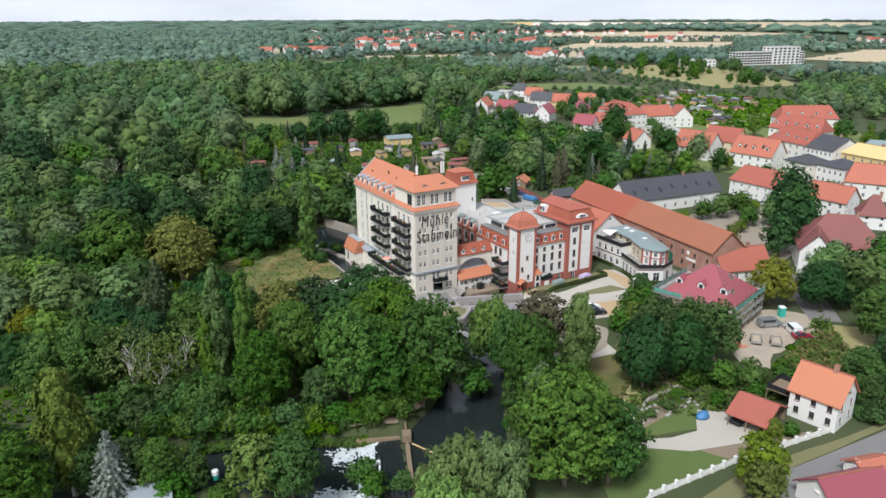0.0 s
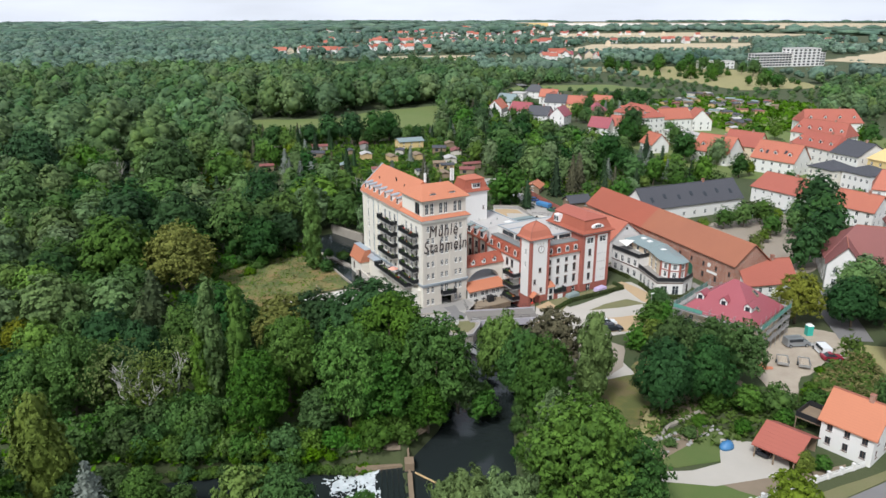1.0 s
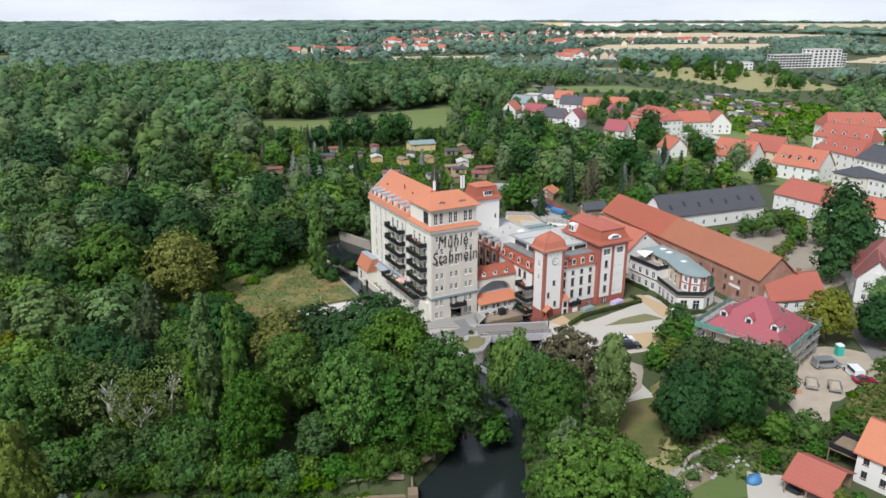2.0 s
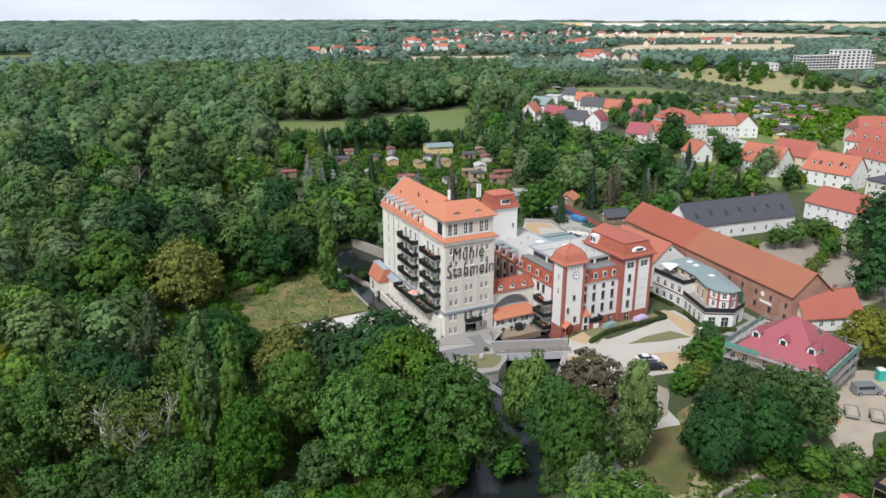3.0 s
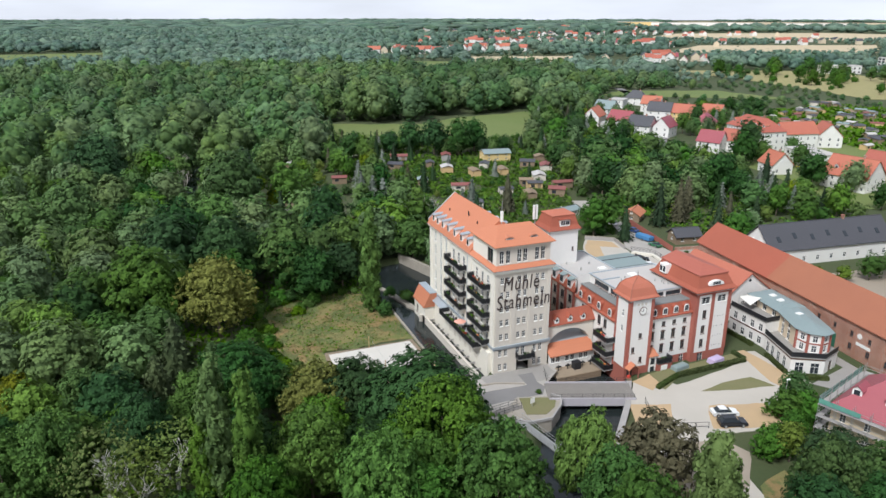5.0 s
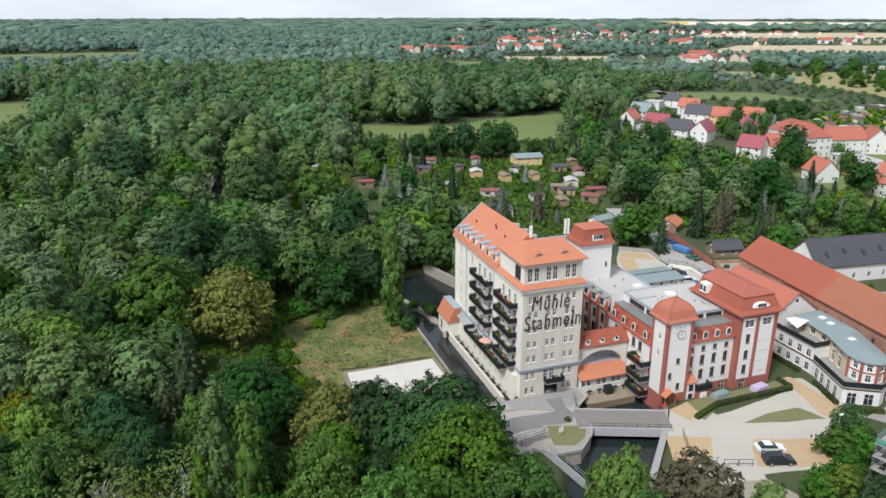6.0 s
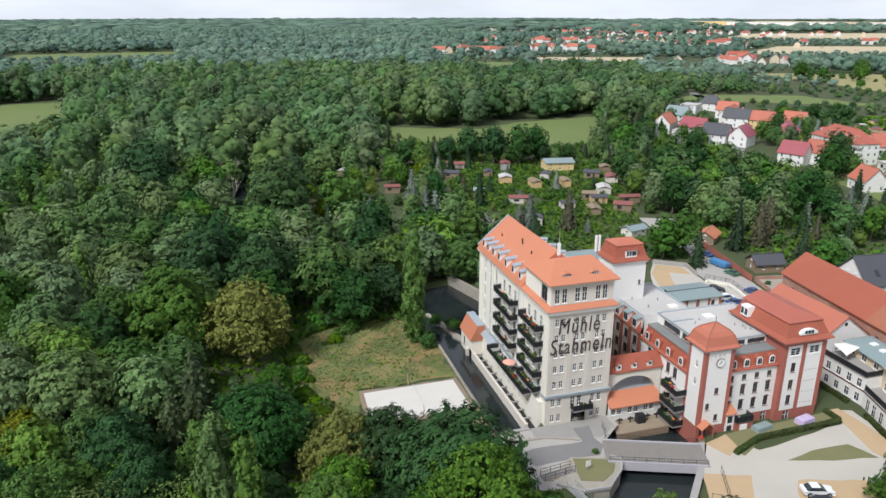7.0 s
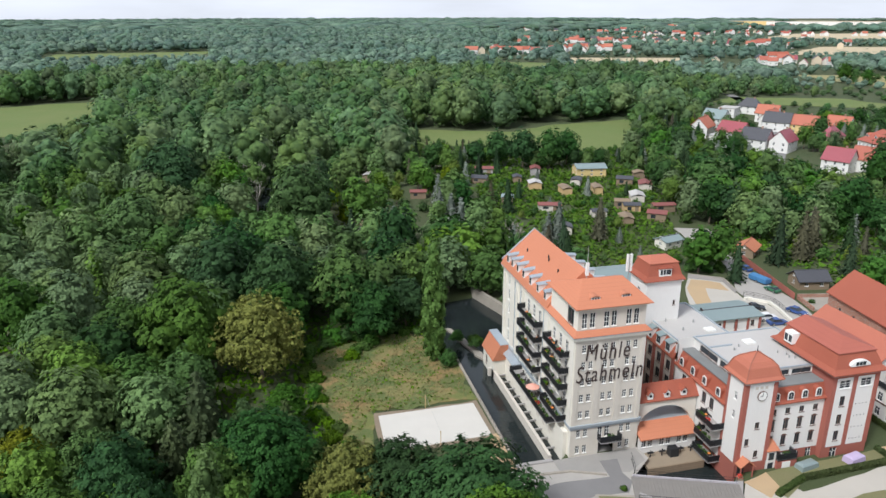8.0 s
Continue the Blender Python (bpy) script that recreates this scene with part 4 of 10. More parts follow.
gang = thing("footbridge", pose(69.2, 121.3, 0.3, 0, 0, -80), "narrow grey steel footbridge with rails over the river", "footbridge")
bm = bmesh.new()
box(bm, 0, 15, -0.7, 0.7, -0.1, 0.05)
for k in range(30):
    box(bm, 0.05 + k * 0.5, 0.45 + k * 0.5, -0.68, 0.68, 0.05, 0.08)
part("walkway", bm, M["steel"], gang)
for s in (-0.7, 0.7):
    bm = bmesh.new()
    for z in (0.55, 1.05):
        rod(bm, (0, s, z), (15, s, z), 0.035)
    part("rail", bm, M["steel"], gang)
    for k in range(8):
        bm = bmesh.new()
        rod(bm, (0.1 + k * 2.1, s, 0), (0.1 + k * 2.1, s, 1.05), 0.04)
        part("post", bm, M["steel"], gang)

weir = thing("weir", pose(39.0, 84.9, -3.4, 0, 0, -23.5), "sloping stone weir with white falling water and a timber sluice", "weir")
bm = bmesh.new()
loft(bm, [[(-4.6, y, -1.0), (4.2, y, -1.0), (4.2, y, 1.2), (3.4, y, 1.26), (-0.4, y, 1.05), (-4.4, y, 0.02)] for y in (-16, 6.2)])
part("sill", bm, M["stone"], weir)
rnd = random.Random(4)
bm = bmesh.new()
prev = None
for k in range(100):
    y0 = -15.5 + k * 0.22
    row = []
    for i in range(46):
        x = -10.5 + i * 0.22
        zz = 0.06 if x < -4.3 else 0.06 + (x + 4.4) * 0.258
        row.append(bm.verts.new((x + rnd.uniform(-0.1, 0.1), y0 + rnd.uniform(-0.1, 0.1), zz + rnd.uniform(0.03, 0.16))))
    if prev:
        for i in range(45):
            x = -10.5 + i * 0.22
            drift = noise.noise((x * 0.3, y0 * 0.22, 1.7)) + 0.7 * noise.noise((x * 1.1, y0 * 2.2, 4.2)) + 0.4 * noise.noise((x * 3.0, y0 * 3.0, 8.2))
            if (-4.2 < x < -1.6 and drift > -0.75) or (-1.6 <= x < -0.9 and drift > 0.1) or (x <= -4.2 and drift > -0.05 + 0.055 * (-4.2 - x)):
                bm.faces.new((prev[i], prev[i + 1], row[i + 1], row[i]))
    prev = row
part("foam", bm, M["foam"], weir, "white foaming water")
bm = bmesh.new()
loft(bm, [[(-4.6, y, 0.03), (-0.4, y, 1.1), (3.4, y, 1.31), (3.4, y, 1.2), (-0.4, y, 0.9), (-4.6, y, -0.1)] for y in (-15.9, 5.7)])
part("sheet_of_water", bm, M["water"], weir)
for k in range(9):
    x0 = -3.9 + k * 0.8
    z0 = 1.1 + (x0 + 0.4) * (0.255 if k < 4 else 0.055)
    bm = bmesh.new()
    loft(bm, [[(x0, y, z0), (x0 + 0.15, y, z0 + 0.09), (x0 + 0.3, y, z0 + 0.02)] for y in (-15.8, 5.6)])
    part("ripple", bm, M["water"], weir)
bm = bmesh.new()
box(bm, 3.4, 3.75, -9, 4.4, 0.8, 1.75)
part("sluice_wall", bm, M["timber"], weir)
bm = bmesh.new()
box(bm, 2.9, 4.3, 4.6, 6.4, -0.5, 2.6)
box(bm, -4.4, 2.9, 5.8, 6.4, -0.5, 1.5)
part("abutment", bm, M["timber"], weir, "weathered timber and earth abutment")
bm = bmesh.new()
box(bm, 3.2, 3.9, -6, 3.2, 1.9, 2.05)
box(bm, 3.4, 3.7, 6.4, 15, 2.6, 2.75)
part("walkway", bm, M["timber"], weir)
bm = bmesh.new()
rod(bm, (4.4, 3.8, 1.6), (10.5, -1.8, 1.45), 0.14, 6)
part("boom", bm, M["newtimber"], weir)

for k, (x, y) in enumerate(((92.6, 109.6), (94.7, 108.9))):
    fence = thing("barrier", pose(x, y, 0.05, 0, 0, -18), "low black steel barrier in the yard", "barrier", "yard barriers")
    for u in (0, 2.05):
        bm = bmesh.new()
        rod(bm, (u, 0, 0), (u, 0, 1.15), 0.045)
        part("post", bm, M["iron"], fence)
    bm = bmesh.new()
    for z in (0.35, 1.1):
        rod(bm, (0, 0, z), (2.05, 0, z), 0.035)
    part("rail", bm, M["iron"], fence)
for a, b in (((92.0, 118.5), (89.2, 112.8)), ((63.7, 140), (63.7, 158)), ((80.2, 131.4), (81.2, 134.6)), ((86.8, 113.4), (92.2, 110.2))):
    d = Vector((b[0] - a[0], b[1] - a[1]))
    fence = thing("railing", pose(a[0], a[1], 0.1, 0, 0, math.degrees(math.atan2(d.y, d.x))), "black iron railing with thin bars", "railing")
    length = d.length
    bm = bmesh.new()
    for z in (0.15, 1.05):
        rod(bm, (0, 0, z), (length, 0, z), 0.03)
    part("rail", bm, M["iron"], fence)
    for k in range(int(length / 1.2) + 1):
        bm = bmesh.new()
        rod(bm, (k * 1.2, 0, 0), (k * 1.2, 0, 1.1), 0.03)
        part("post", bm, M["iron"], fence)
bm = bmesh.new()
prism(bm, [(65.7, 133.9), (71, 133.6), (75.8, 131.6), (75.9, 131.9), (71, 133.95), (65.7, 134.3)], 0, 0.28)
solid("kerb", bm, M["stone"], "low stone kerb before the mill", "kerb", "structure")

# ---- the mill ----
def band(bm, x0, x1, y0, y1, z0, z1, out):
    """A moulding that runs round a block."""
    box(bm, x0 - out, x1 + out, y0 - out, y0, z0, z1)
    box(bm, x0 - out, x1 + out, y1, y1 + out, z0, z1)
    box(bm, x0 - out, x0, y0, y1, z0, z1)
    box(bm, x1, x1 + out, y0, y1, z0, z1)


def railing_mesh(length, depth, height=1.0):
    """A balcony of black bars: a floor slab and a railing on three sides, sticking out to -y."""
    key = ("balcony", length, depth)
    if key not in MESHES:
        bm = bmesh.new()
        box(bm, -length / 2, length / 2, -depth, 0, -0.2, 0)
        slab = to_mesh("slab", bm, M["concrete"])
        bm = bmesh.new()
        for z in (0.06, height):
            box(bm, -length / 2, length / 2, -depth - 0.03, -depth + 0.03, z - 0.03, z + 0.03)
            for s in (-1, 1):
                box(bm, s * length / 2 - 0.03, s * length / 2 + 0.03, -depth + 0.03, 0, z - 0.03, z + 0.03)
        k = int(length / 0.16)
        for i in range(k + 1):
            x = -length / 2 + i * length / k
            box(bm, x - 0.025, x + 0.025, -depth - 0.012, -depth + 0.012, 0.09, height - 0.03)
        k = int(depth / 0.16)
        for i in range(1, k):
            for s in (-1, 1):
                y = -i * depth / k
                box(bm, s * length / 2 - 0.012, s * length / 2 + 0.012, y - 0.025, y + 0.025, 0.09, height - 0.03)
        box(bm, -length / 2 + 0.02, length / 2 - 0.02, -depth + 0.04, -depth + 0.055, 0.12, height - 0.1)
        for s in (-1, 1):
            box(bm, s * (length / 2 - 0.05) - 0.008, s * (length / 2 - 0.05) + 0.008, -depth + 0.05, -0.02, 0.12, height - 0.1)
        MESHES[key] = (slab, to_mesh("railing", bm, M["iron"]))
    return MESHES[key]


def leaf_ball(seed, r, n, size):
    """A loose tuft of leaves."""
    g = np.random.default_rng(seed)
    d = g.normal(size=(n, 3))
    d /= np.linalg.norm(d, axis=1)[:, None]
    p = d * r * g.uniform(0.5, 1.05, (n, 1)) * (1, 1, 0.8)
    return cards(g, p, d, size)


def cards(g, p, normals, size, stretch=1.3, droop=None, loose=0.7):
    """Small leaf cards at p that face along normals."""
    n = len(p)
    nn = normals + g.normal(size=(n, 3)) * loose
    nn /= np.linalg.norm(nn, axis=1)[:, None]
    a = np.cross(nn, g.normal(size=(n, 3)) if droop is None else np.tile((0.0, 0.0, 1.0), (n, 1)) + g.normal(size=(n, 3)) * 0.12)
    a /= np.linalg.norm(a, axis=1)[:, None] + 1e-9
    b = np.cross(nn, a)
    s = size * g.uniform(0.6, 1.3, (n, 1))
    a, b = a * s * 0.5, b * s * 0.5 * stretch
    v = np.stack([p - a * 0.45 - b, p + a - b * 0.1, p + a * 0.35 + b, p - a + b * 0.1], 1).reshape(-1, 3)
    return v, np.arange(4 * n).reshape(n, 4)


def leaves_at(g, p, normals, size, stretch=1.0, droop=False, loose=0.5):
    """Small pointed leaf sprays at p, one triangle each, that face roughly along normals."""
    n = len(p)
    nn = normals + g.normal(size=(n, 3)) * loose
    nn /= np.linalg.norm(nn, axis=1)[:, None]
    a = np.cross(nn, np.tile((0.0, 0.0, 1.0), (n, 1)) + g.normal(size=(n, 3)) * 0.15 if droop else g.normal(size=(n, 3)))
    a /= np.linalg.norm(a, axis=1)[:, None] + 1e-9
    b = np.cross(nn, a)
    s = size * g.uniform(0.55, 1.3, (n, 1))
    a, b = a * s * 0.5, b * s * 0.5 * stretch
    k = g.uniform(-0.5, 0.5, (n, 1))
    return np.stack([p - a - b * 0.75, p + a - b * 0.6, p + a * k + b], 1).reshape(-1, 3), np.arange(3 * n).reshape(n, 3)


GREEN = {}


def tuft(key, material, r, n, size, seed):
    if key not in GREEN:
        v, f = leaf_ball(seed, r, n, size)
        GREEN[key] = np_mesh("plant", v, f, material)
    return GREEN[key]


FLOWER = {"red": surface("red flowers", (0.60, 0.05, 0.03), None, 1, 6, 0.7, bump=0), "pot": surface("terracotta pot", (0.42, 0.17, 0.09), None, 1, 6, 0.8, bump=0),
          "orange": surface("orange cushion", (0.75, 0.25, 0.06), None, 1, 6, 0.8, bump=0), "dark": surface("dark rattan", (0.06, 0.05, 0.045), None, 1, 6, 0.7, bump=0)}


def pot_plant(x, y, z, seed):
    rnd = random.Random(seed)
    p = thing("potted_plant", pose(x, y, z, 0, 0, rnd.uniform(0, 360)), "leafy potted plant on a balcony", "plant", "balcony plants")
    key = "potmesh"
    if key not in GREEN:
        bm = bmesh.new()
        tube(bm, [(0, 0, 0), (0, 0, 0.1), (0, 0, 0.4)], [0.16, 0.19, 0.24], 10)
        GREEN[key] = to_mesh("pot", bm, FLOWER["pot"], True)
    place("pot", GREEN[key], p)
    kind = rnd.choice(("maple", "ash", "oak", "oak", "ash", "maple", "lime", "ash", "oak", "maple", "greywillow", "red"))
    me = tuft("balcony" + kind, FLOWER["red"] if kind == "red" else M[kind], 0.42, 46, 0.2, 7)
    place("leaves", me, p, pose(0, 0, 0.75))


def garden_chair(x, y, z, rz, seed):
    rnd = random.Random(seed)
    c = thing("garden_chair", pose(x, y, z, 0, 0, rz), "dark rattan garden chair on a balcony", "chair", "balcony chairs")
    if "chairseat" not in GREEN:
        bm = bmesh.new()
        box(bm, -0.28, 0.28, -0.28, 0.28, 0.32, 0.44)
        GREEN["chairseat"] = to_mesh("seat", bm, FLOWER["dark"])
        bm = bmesh.new()
        box(bm, -0.28, 0.28, 0.24, 0.32, 0.44, 0.95)
        GREEN["chairback"] = to_mesh("backrest", bm, FLOWER["dark"])
        bm = bmesh.new()
        box(bm, -0.03, 0.03, -0.03, 0.03, 0, 0.32)
        GREEN["chairleg"] = to_mesh("leg", bm, FLOWER["dark"])
        bm = bmesh.new()
        box(bm, -0.24, 0.24, -0.24, 0.22, 0.44, 0.52)
        GREEN["cushion"] = to_mesh("cushion", bm, FLOWER["orange"])
    place("seat", GREEN["chairseat"], c)
    place("backrest", GREEN["chairback"], c)
    for sx in (-0.24, 0.24):
        for sy in (-0.24, 0.24):
            place("leg", GREEN["chairleg"], c, pose(sx, sy, 0))
    if seed % 3 == 0:
        place("cushion", GREEN["cushion"], c, None, "orange cushion")


def balcony(parent, x, y, z, rz, length, depth, furnished=0):
    slab, rail = railing_mesh(length, depth)
    b = place("balcony", slab, parent, pose(x, y, z, 0, 0, rz))
    place("railing", rail, b, None, "black iron railing")
    c, s = math.cos(radians(rz)), math.sin(radians(rz))
    rnd = random.Random(int(x * 31 + y * 17 + z * 7))
    for k in range(furnished):
        u, v = rnd.uniform(-length / 2 + 0.4, length / 2 - 0.4), -rnd.uniform(0.5, max(0.6, depth - 0.45))
        if k % 3 == 2:
            garden_chair(x + u * c - v * s, y + u * s + v * c, z, rz + rnd.uniform(-60, 60), k + int(y))
        else:
            v = -depth + 0.42
            pot_plant(x + u * c - v * s, y + u * s + v * c, z, int(x * 7 + z * 13 + k + y * 3))


mill = thing("mill", pose(77.8, 154, 0), "tall cream stuccoed mill with orange tiled roofs and painted lettering", "mill building", world=True)
X0, X1, Y0, Y1 = 72.2, 83.4, 137.2, 169.6
front = []
for zc in (18.1, 15.4, 12.72, 9.98, 7.2):
    for c in (73.6, 74.75, 77.05, 78.2, 80.6, 81.75):
        front.append((c - X0, zc - 0.62, 0.66, 1.22, "bars"))
for c in (73.5, 74.65, 80.6, 81.75):
    front.append((c - X0, 3.3, 0.66, 1.3, "bars"))
    front.append((c - X0, 0.5, 0.66, 1.3, "bars"))
for c in (77.05, 78.2):
    front.append((c - X0, 2.85, 0.75, 2.0, "bars"))
front.append((78.2 - X0, -0.1, 2.6, 2.35, ""))
facade(mill, (X0, Y0), (X1, Y0), -0.2, 20.0, front, M["stucco"])
left = []
for y in (166.6, 163.6):
    for zc in (18.0, 15.2, 12.5, 9.4, 6.9):
        left.append((Y1 - y, zc - 0.95, 0.8, 2.0, "bars"))
for y in (160.4,):
    for zc in (17.4, 14.6, 11.9, 9.2, 6.6):
        left.append((Y1 - y, zc - 0.5, 0.7, 1.5, "bars"))
for y in (156.6, 154.0, 151.4):
    for z in (16.2, 13.5, 10.8, 8.1, 4.2):
        left.append((Y1 - y, z, 1.1, 2.15, "bars"))
for y in (145.2, 142.7, 140.3):
    for z in (16.2, 13.5, 10.8, 8.1, 5.4):
        left.append((Y1 - y, z, 1.0, 2.1, "bars"))
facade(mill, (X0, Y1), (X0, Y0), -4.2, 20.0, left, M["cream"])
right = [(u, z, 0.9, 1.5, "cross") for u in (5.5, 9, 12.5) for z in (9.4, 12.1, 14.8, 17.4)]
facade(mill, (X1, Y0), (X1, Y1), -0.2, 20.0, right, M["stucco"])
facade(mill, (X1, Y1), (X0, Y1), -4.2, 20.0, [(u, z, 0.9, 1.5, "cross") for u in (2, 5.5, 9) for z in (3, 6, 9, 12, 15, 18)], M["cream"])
bm = bmesh.new()
band(bm, X0, X1, Y0, Y1, 5.05, 5.45, 0.3)
band(bm, X0, X1, Y0, Y1, 4.75, 5.05, 0.14)
part("ledge", bm, M["zinc"], mill)
bm = bmesh.new()
band(bm, X0, X1, Y0, Y1, 19.45, 19.75, 0.22)
band(bm, X0, X1, Y0, Y1, 19.75, 20.1, 0.5)
part("cornice", bm, M["cream"], mill)
bm = bmesh.new()
band(bm, X0, X1, Y0, Y1, 20.1, 20.2, 0.62)
part("gutter", bm, M["zinc"], mill)
for y, w in ((169.1, 0.9), (162.1, 0.8), (159.2, 0.7), (148.0, 1.6), (137.9, 1.2)):
    bm = bmesh.new()
    box(bm, X0 - 0.22, X0, y - w / 2, y + w / 2, 5.45, 19.45)
    part("pilaster", bm, M["cream"], mill)
for x, w in ((72.6, 0.7), (75.9, 0.9), (79.4, 0.9), (83.0, 0.7)):
    bm = bmesh.new()
    box(bm, x - w / 2, x + w / 2, Y0 - 0.10, Y0, 5.45, 19.45)
    part("pilaster", bm, M["stucco"], mill)
for y in (159.75, 148.95, 162.7):
    bm = bmesh.new()
    rod(bm, (X0 - 0.32, y, 0.2), (X0 - 0.32, y, 20.0), 0.07, 6)
    part("downpipe", bm, M["zinc"], mill)
# upper storey over the front, with its hipped roof
facade(mill, (72.45, 137.5), (83.15, 137.5), 20.0, 24.4, [(x - 72.45, 21.25, 0.82, 2.35, "bars") for x in (73.5, 74.75, 76.95, 78.15, 80.5, 81.7)], M["stucco"])
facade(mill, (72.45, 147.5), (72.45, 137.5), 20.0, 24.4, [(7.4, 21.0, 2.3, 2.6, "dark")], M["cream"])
facade(mill, (83.15, 137.5), (83.15, 147.5), 20.0, 24.4, [(5, 21.3, 0.9, 2.2, "bars")], M["stucco"])
facade(mill, (83.15, 147.5), (72.45, 147.5), 20.0, 24.4, [], M["stucco"])
bm = bmesh.new()
band(bm, 72.45, 83.15, 137.5, 147.5, 24.2, 24.5, 0.3)
part("cornice", bm, M["cream"], mill)
bm = bmesh.new()
loft(bm, [rect(71.75, 83.85, 136.75, 148.3, 24.5), rect(71.75, 83.85, 136.75, 148.3, 24.62), [(75.1, 142.4, 26.9), (81.6, 142.4, 26.9), (81.6, 142.6, 26.9), (75.1, 142.6, 26.9)]])
part("roof", bm, M["tile"], mill, "orange tiled hipped roof")
bm = bmesh.new()
loft(bm, [rect(71.6, 84.0, 136.6, 148, 20.2), rect(71.6, 84.0, 136.6, 148, 20.3), rect(72.4, 83.2, 137.45, 147.6, 20.95)])
part("skirt_roof", bm, M["tile"], mill, "orange tiled skirt roof")
for x in (75.4, 80.2):
    bm = bmesh.new()
    ring0 = [(x + 1.1 * math.cos(a), 138.4 - 0.02, 25.1 + 0.62 * max(0, math.sin(a))) for a in [math.pi * k / 8 for k in range(9)]]
    ring1 = [(px * 0.25 + x * 0.75, 140.2, 25.9 + (pz - 25.1) * 0.05) for px, py, pz in ring0]
    vs0, vs1 = [bm.verts.new(p) for p in ring0], [bm.verts.new(p) for p in ring1]
    for i in range(8):
        bm.faces.new((vs0[i], vs0[i + 1], vs1[i + 1], vs1[i]))
    dm = part("eyebrow_dormer", bm, M["tile"], mill)
    bm = bmesh.new()
    box(bm, x - 0.62, x + 0.62, 138.36, 138.44, 25.05, 25.5)
    part("pane", bm, M["glass"], dm)
    bm = bmesh.new()
    for k in (-0.62, -0.2, 0.2, 0.62):
        box(bm, x + k - 0.05, x + k + 0.05, 138.32, 138.36, 25.0, 25.55)
    part("casement", bm, M["frame"], dm)
# main roof
bm = bmesh.new()
prof = [(71.6, 20.2), (72.1, 21.2), (78.0, 26.35), (83.6, 21.2), (84.0, 20.2)]
loft(bm, [[(x, y, z) for x, z in prof] + [(84.0, y, 20.0), (71.6, y, 20.0)] for y in (147.5, 170.0)])
part("roof", bm, M["tile"], mill, "steep orange tiled main roof")
bm = bmesh.new()
for sx in (-1, 1):
    loft(bm, [[(78, y, 26.55), (78 + sx * 6.2, y, 21.1), (78 + sx * 6.2, y, 20.85), (78, y, 26.25)] for y in (170.0, 170.25)])
part("verge", bm, M["zinc"], mill)


def dormer(parent, y, side=-1):
    """A white roof dormer with a pale metal lid on the long roof."""
    xs = 78.0 + side * 5.35
    bm = bmesh.new()
    a, b = xs + side * 0.55, xs - side * 1.6
    lo, hi = min(a, b), max(a, b)
    box(bm, lo, hi, y - 0.5, y + 0.5, 20.9, 22.6)
    d = part("dormer", bm, M["frame"], parent, "white dormer with a pale metal lid")
    bm = bmesh.new()
    loft(bm, [[(a + side * 0.18, y - 0.65, 22.62), (a + side * 0.18, y, 22.85), (a + side * 0.18, y + 0.65, 22.62), (a + side * 0.18, y + 0.65, 22.55), (a + side * 0.18, y - 0.65, 22.55)],
              [(b, y - 0.65, 22.85), (b, y, 23.1), (b, y + 0.65, 22.85), (b, y + 0.65, 22.5), (b, y - 0.65, 22.5)]])
    part("lid", bm, M["zinc"], d)
    bm = bmesh.new()
    box(bm, min(a, a + side * 0.03), max(a, a + side * 0.03), y - 0.34, y + 0.34, 21.35, 22.4)
    part("pane", bm, M["glass"], d)


for y in (167.6, 165.2, 162.4, 159.4, 156.0, 152.6, 149.4):
    dormer(mill, y)
for y in (165, 161, 157, 153):
    dormer(mill, y, 1)
for x, y, z in ((75.0, 165.5, 24.0), (76.2, 158.5, 25.0), (75.6, 152.8, 24.5), (75.9, 157.6, 24.8)):
    bm = bmesh.new()
    tube(bm, [(x, y, z - 0.6), (x, y, z + 0.25)], [0.12, 0.12], 8)
    part("roof_vent", bm, M["iron"], mill)
mast = thing("mast", pose(76.3, 143.6, 26.0), "thin grey aerial mast on the mill roof", "aerial mast")
bm = bmesh.new()
tube(bm, [(0, 0, 0), (0, 0, 3.4), (0, 0, 5.6)], [0.09, 0.07, 0.03], 6)
part("pole", bm, M["steel"], mast)
bm = bmesh.new()
box(bm, -0.22, 0.22, -0.22, 0.22, 1.0, 3.0)
part("antenna", bm, M["frame"], mast)
mast = thing("mast", pose(84.6, 146.2, 24.2), "white panel aerials on a short mast", "aerial mast")
bm = bmesh.new()
tube(bm, [(0, 0, -4), (0, 0, 4.6)], [0.1, 0.08], 6)
part("pole", bm, M["steel"], mast)
for s in (-0.3, 0.3):
    bm = bmesh.new()
    box(bm, s - 0.15, s + 0.15, -0.2, 0.15, 1.8, 4.6)
    part("antenna", bm, M["frame"], mast)
# painted name
for text, xl, xr, zb, zt in (("Mühle", 73.85, 80.9, 16.15, 18.75), ("Stahmeln", 72.55, 83.2, 12.65, 15.35)):
    cu = bpy.data.curves.new("lettering", "FONT")
    cu.body, cu.size, cu.extrude, cu.shear, cu.space_character = text, 2.0, 0.03, 0.12, 1.15
    cu.offset = 0.0
    tmp = new("lettering", cu)
    bpy.context.view_layer.update()
    me = bpy.data.meshes.new_from_object(tmp)
    bpy.data.objects.remove(tmp)
    co = np.array([v.co for v in me.vertices])
    lo, hi = co.min(0), co.max(0)
    sx, sz = (xr - xl) / (hi[0] - lo[0]), (zt - zb) / (hi[1] - lo[1])
    for v in me.vertices:
        v.co = (xl + (v.co.x - lo[0]) * sx, Y0 - 0.125 - v.co.z, zb + (v.co.y - lo[1]) * sz)
    me.materials.clear()
    me.materials.append(M["letter"])
    place("lettering", me, mill, None, "dark brown painted letters")
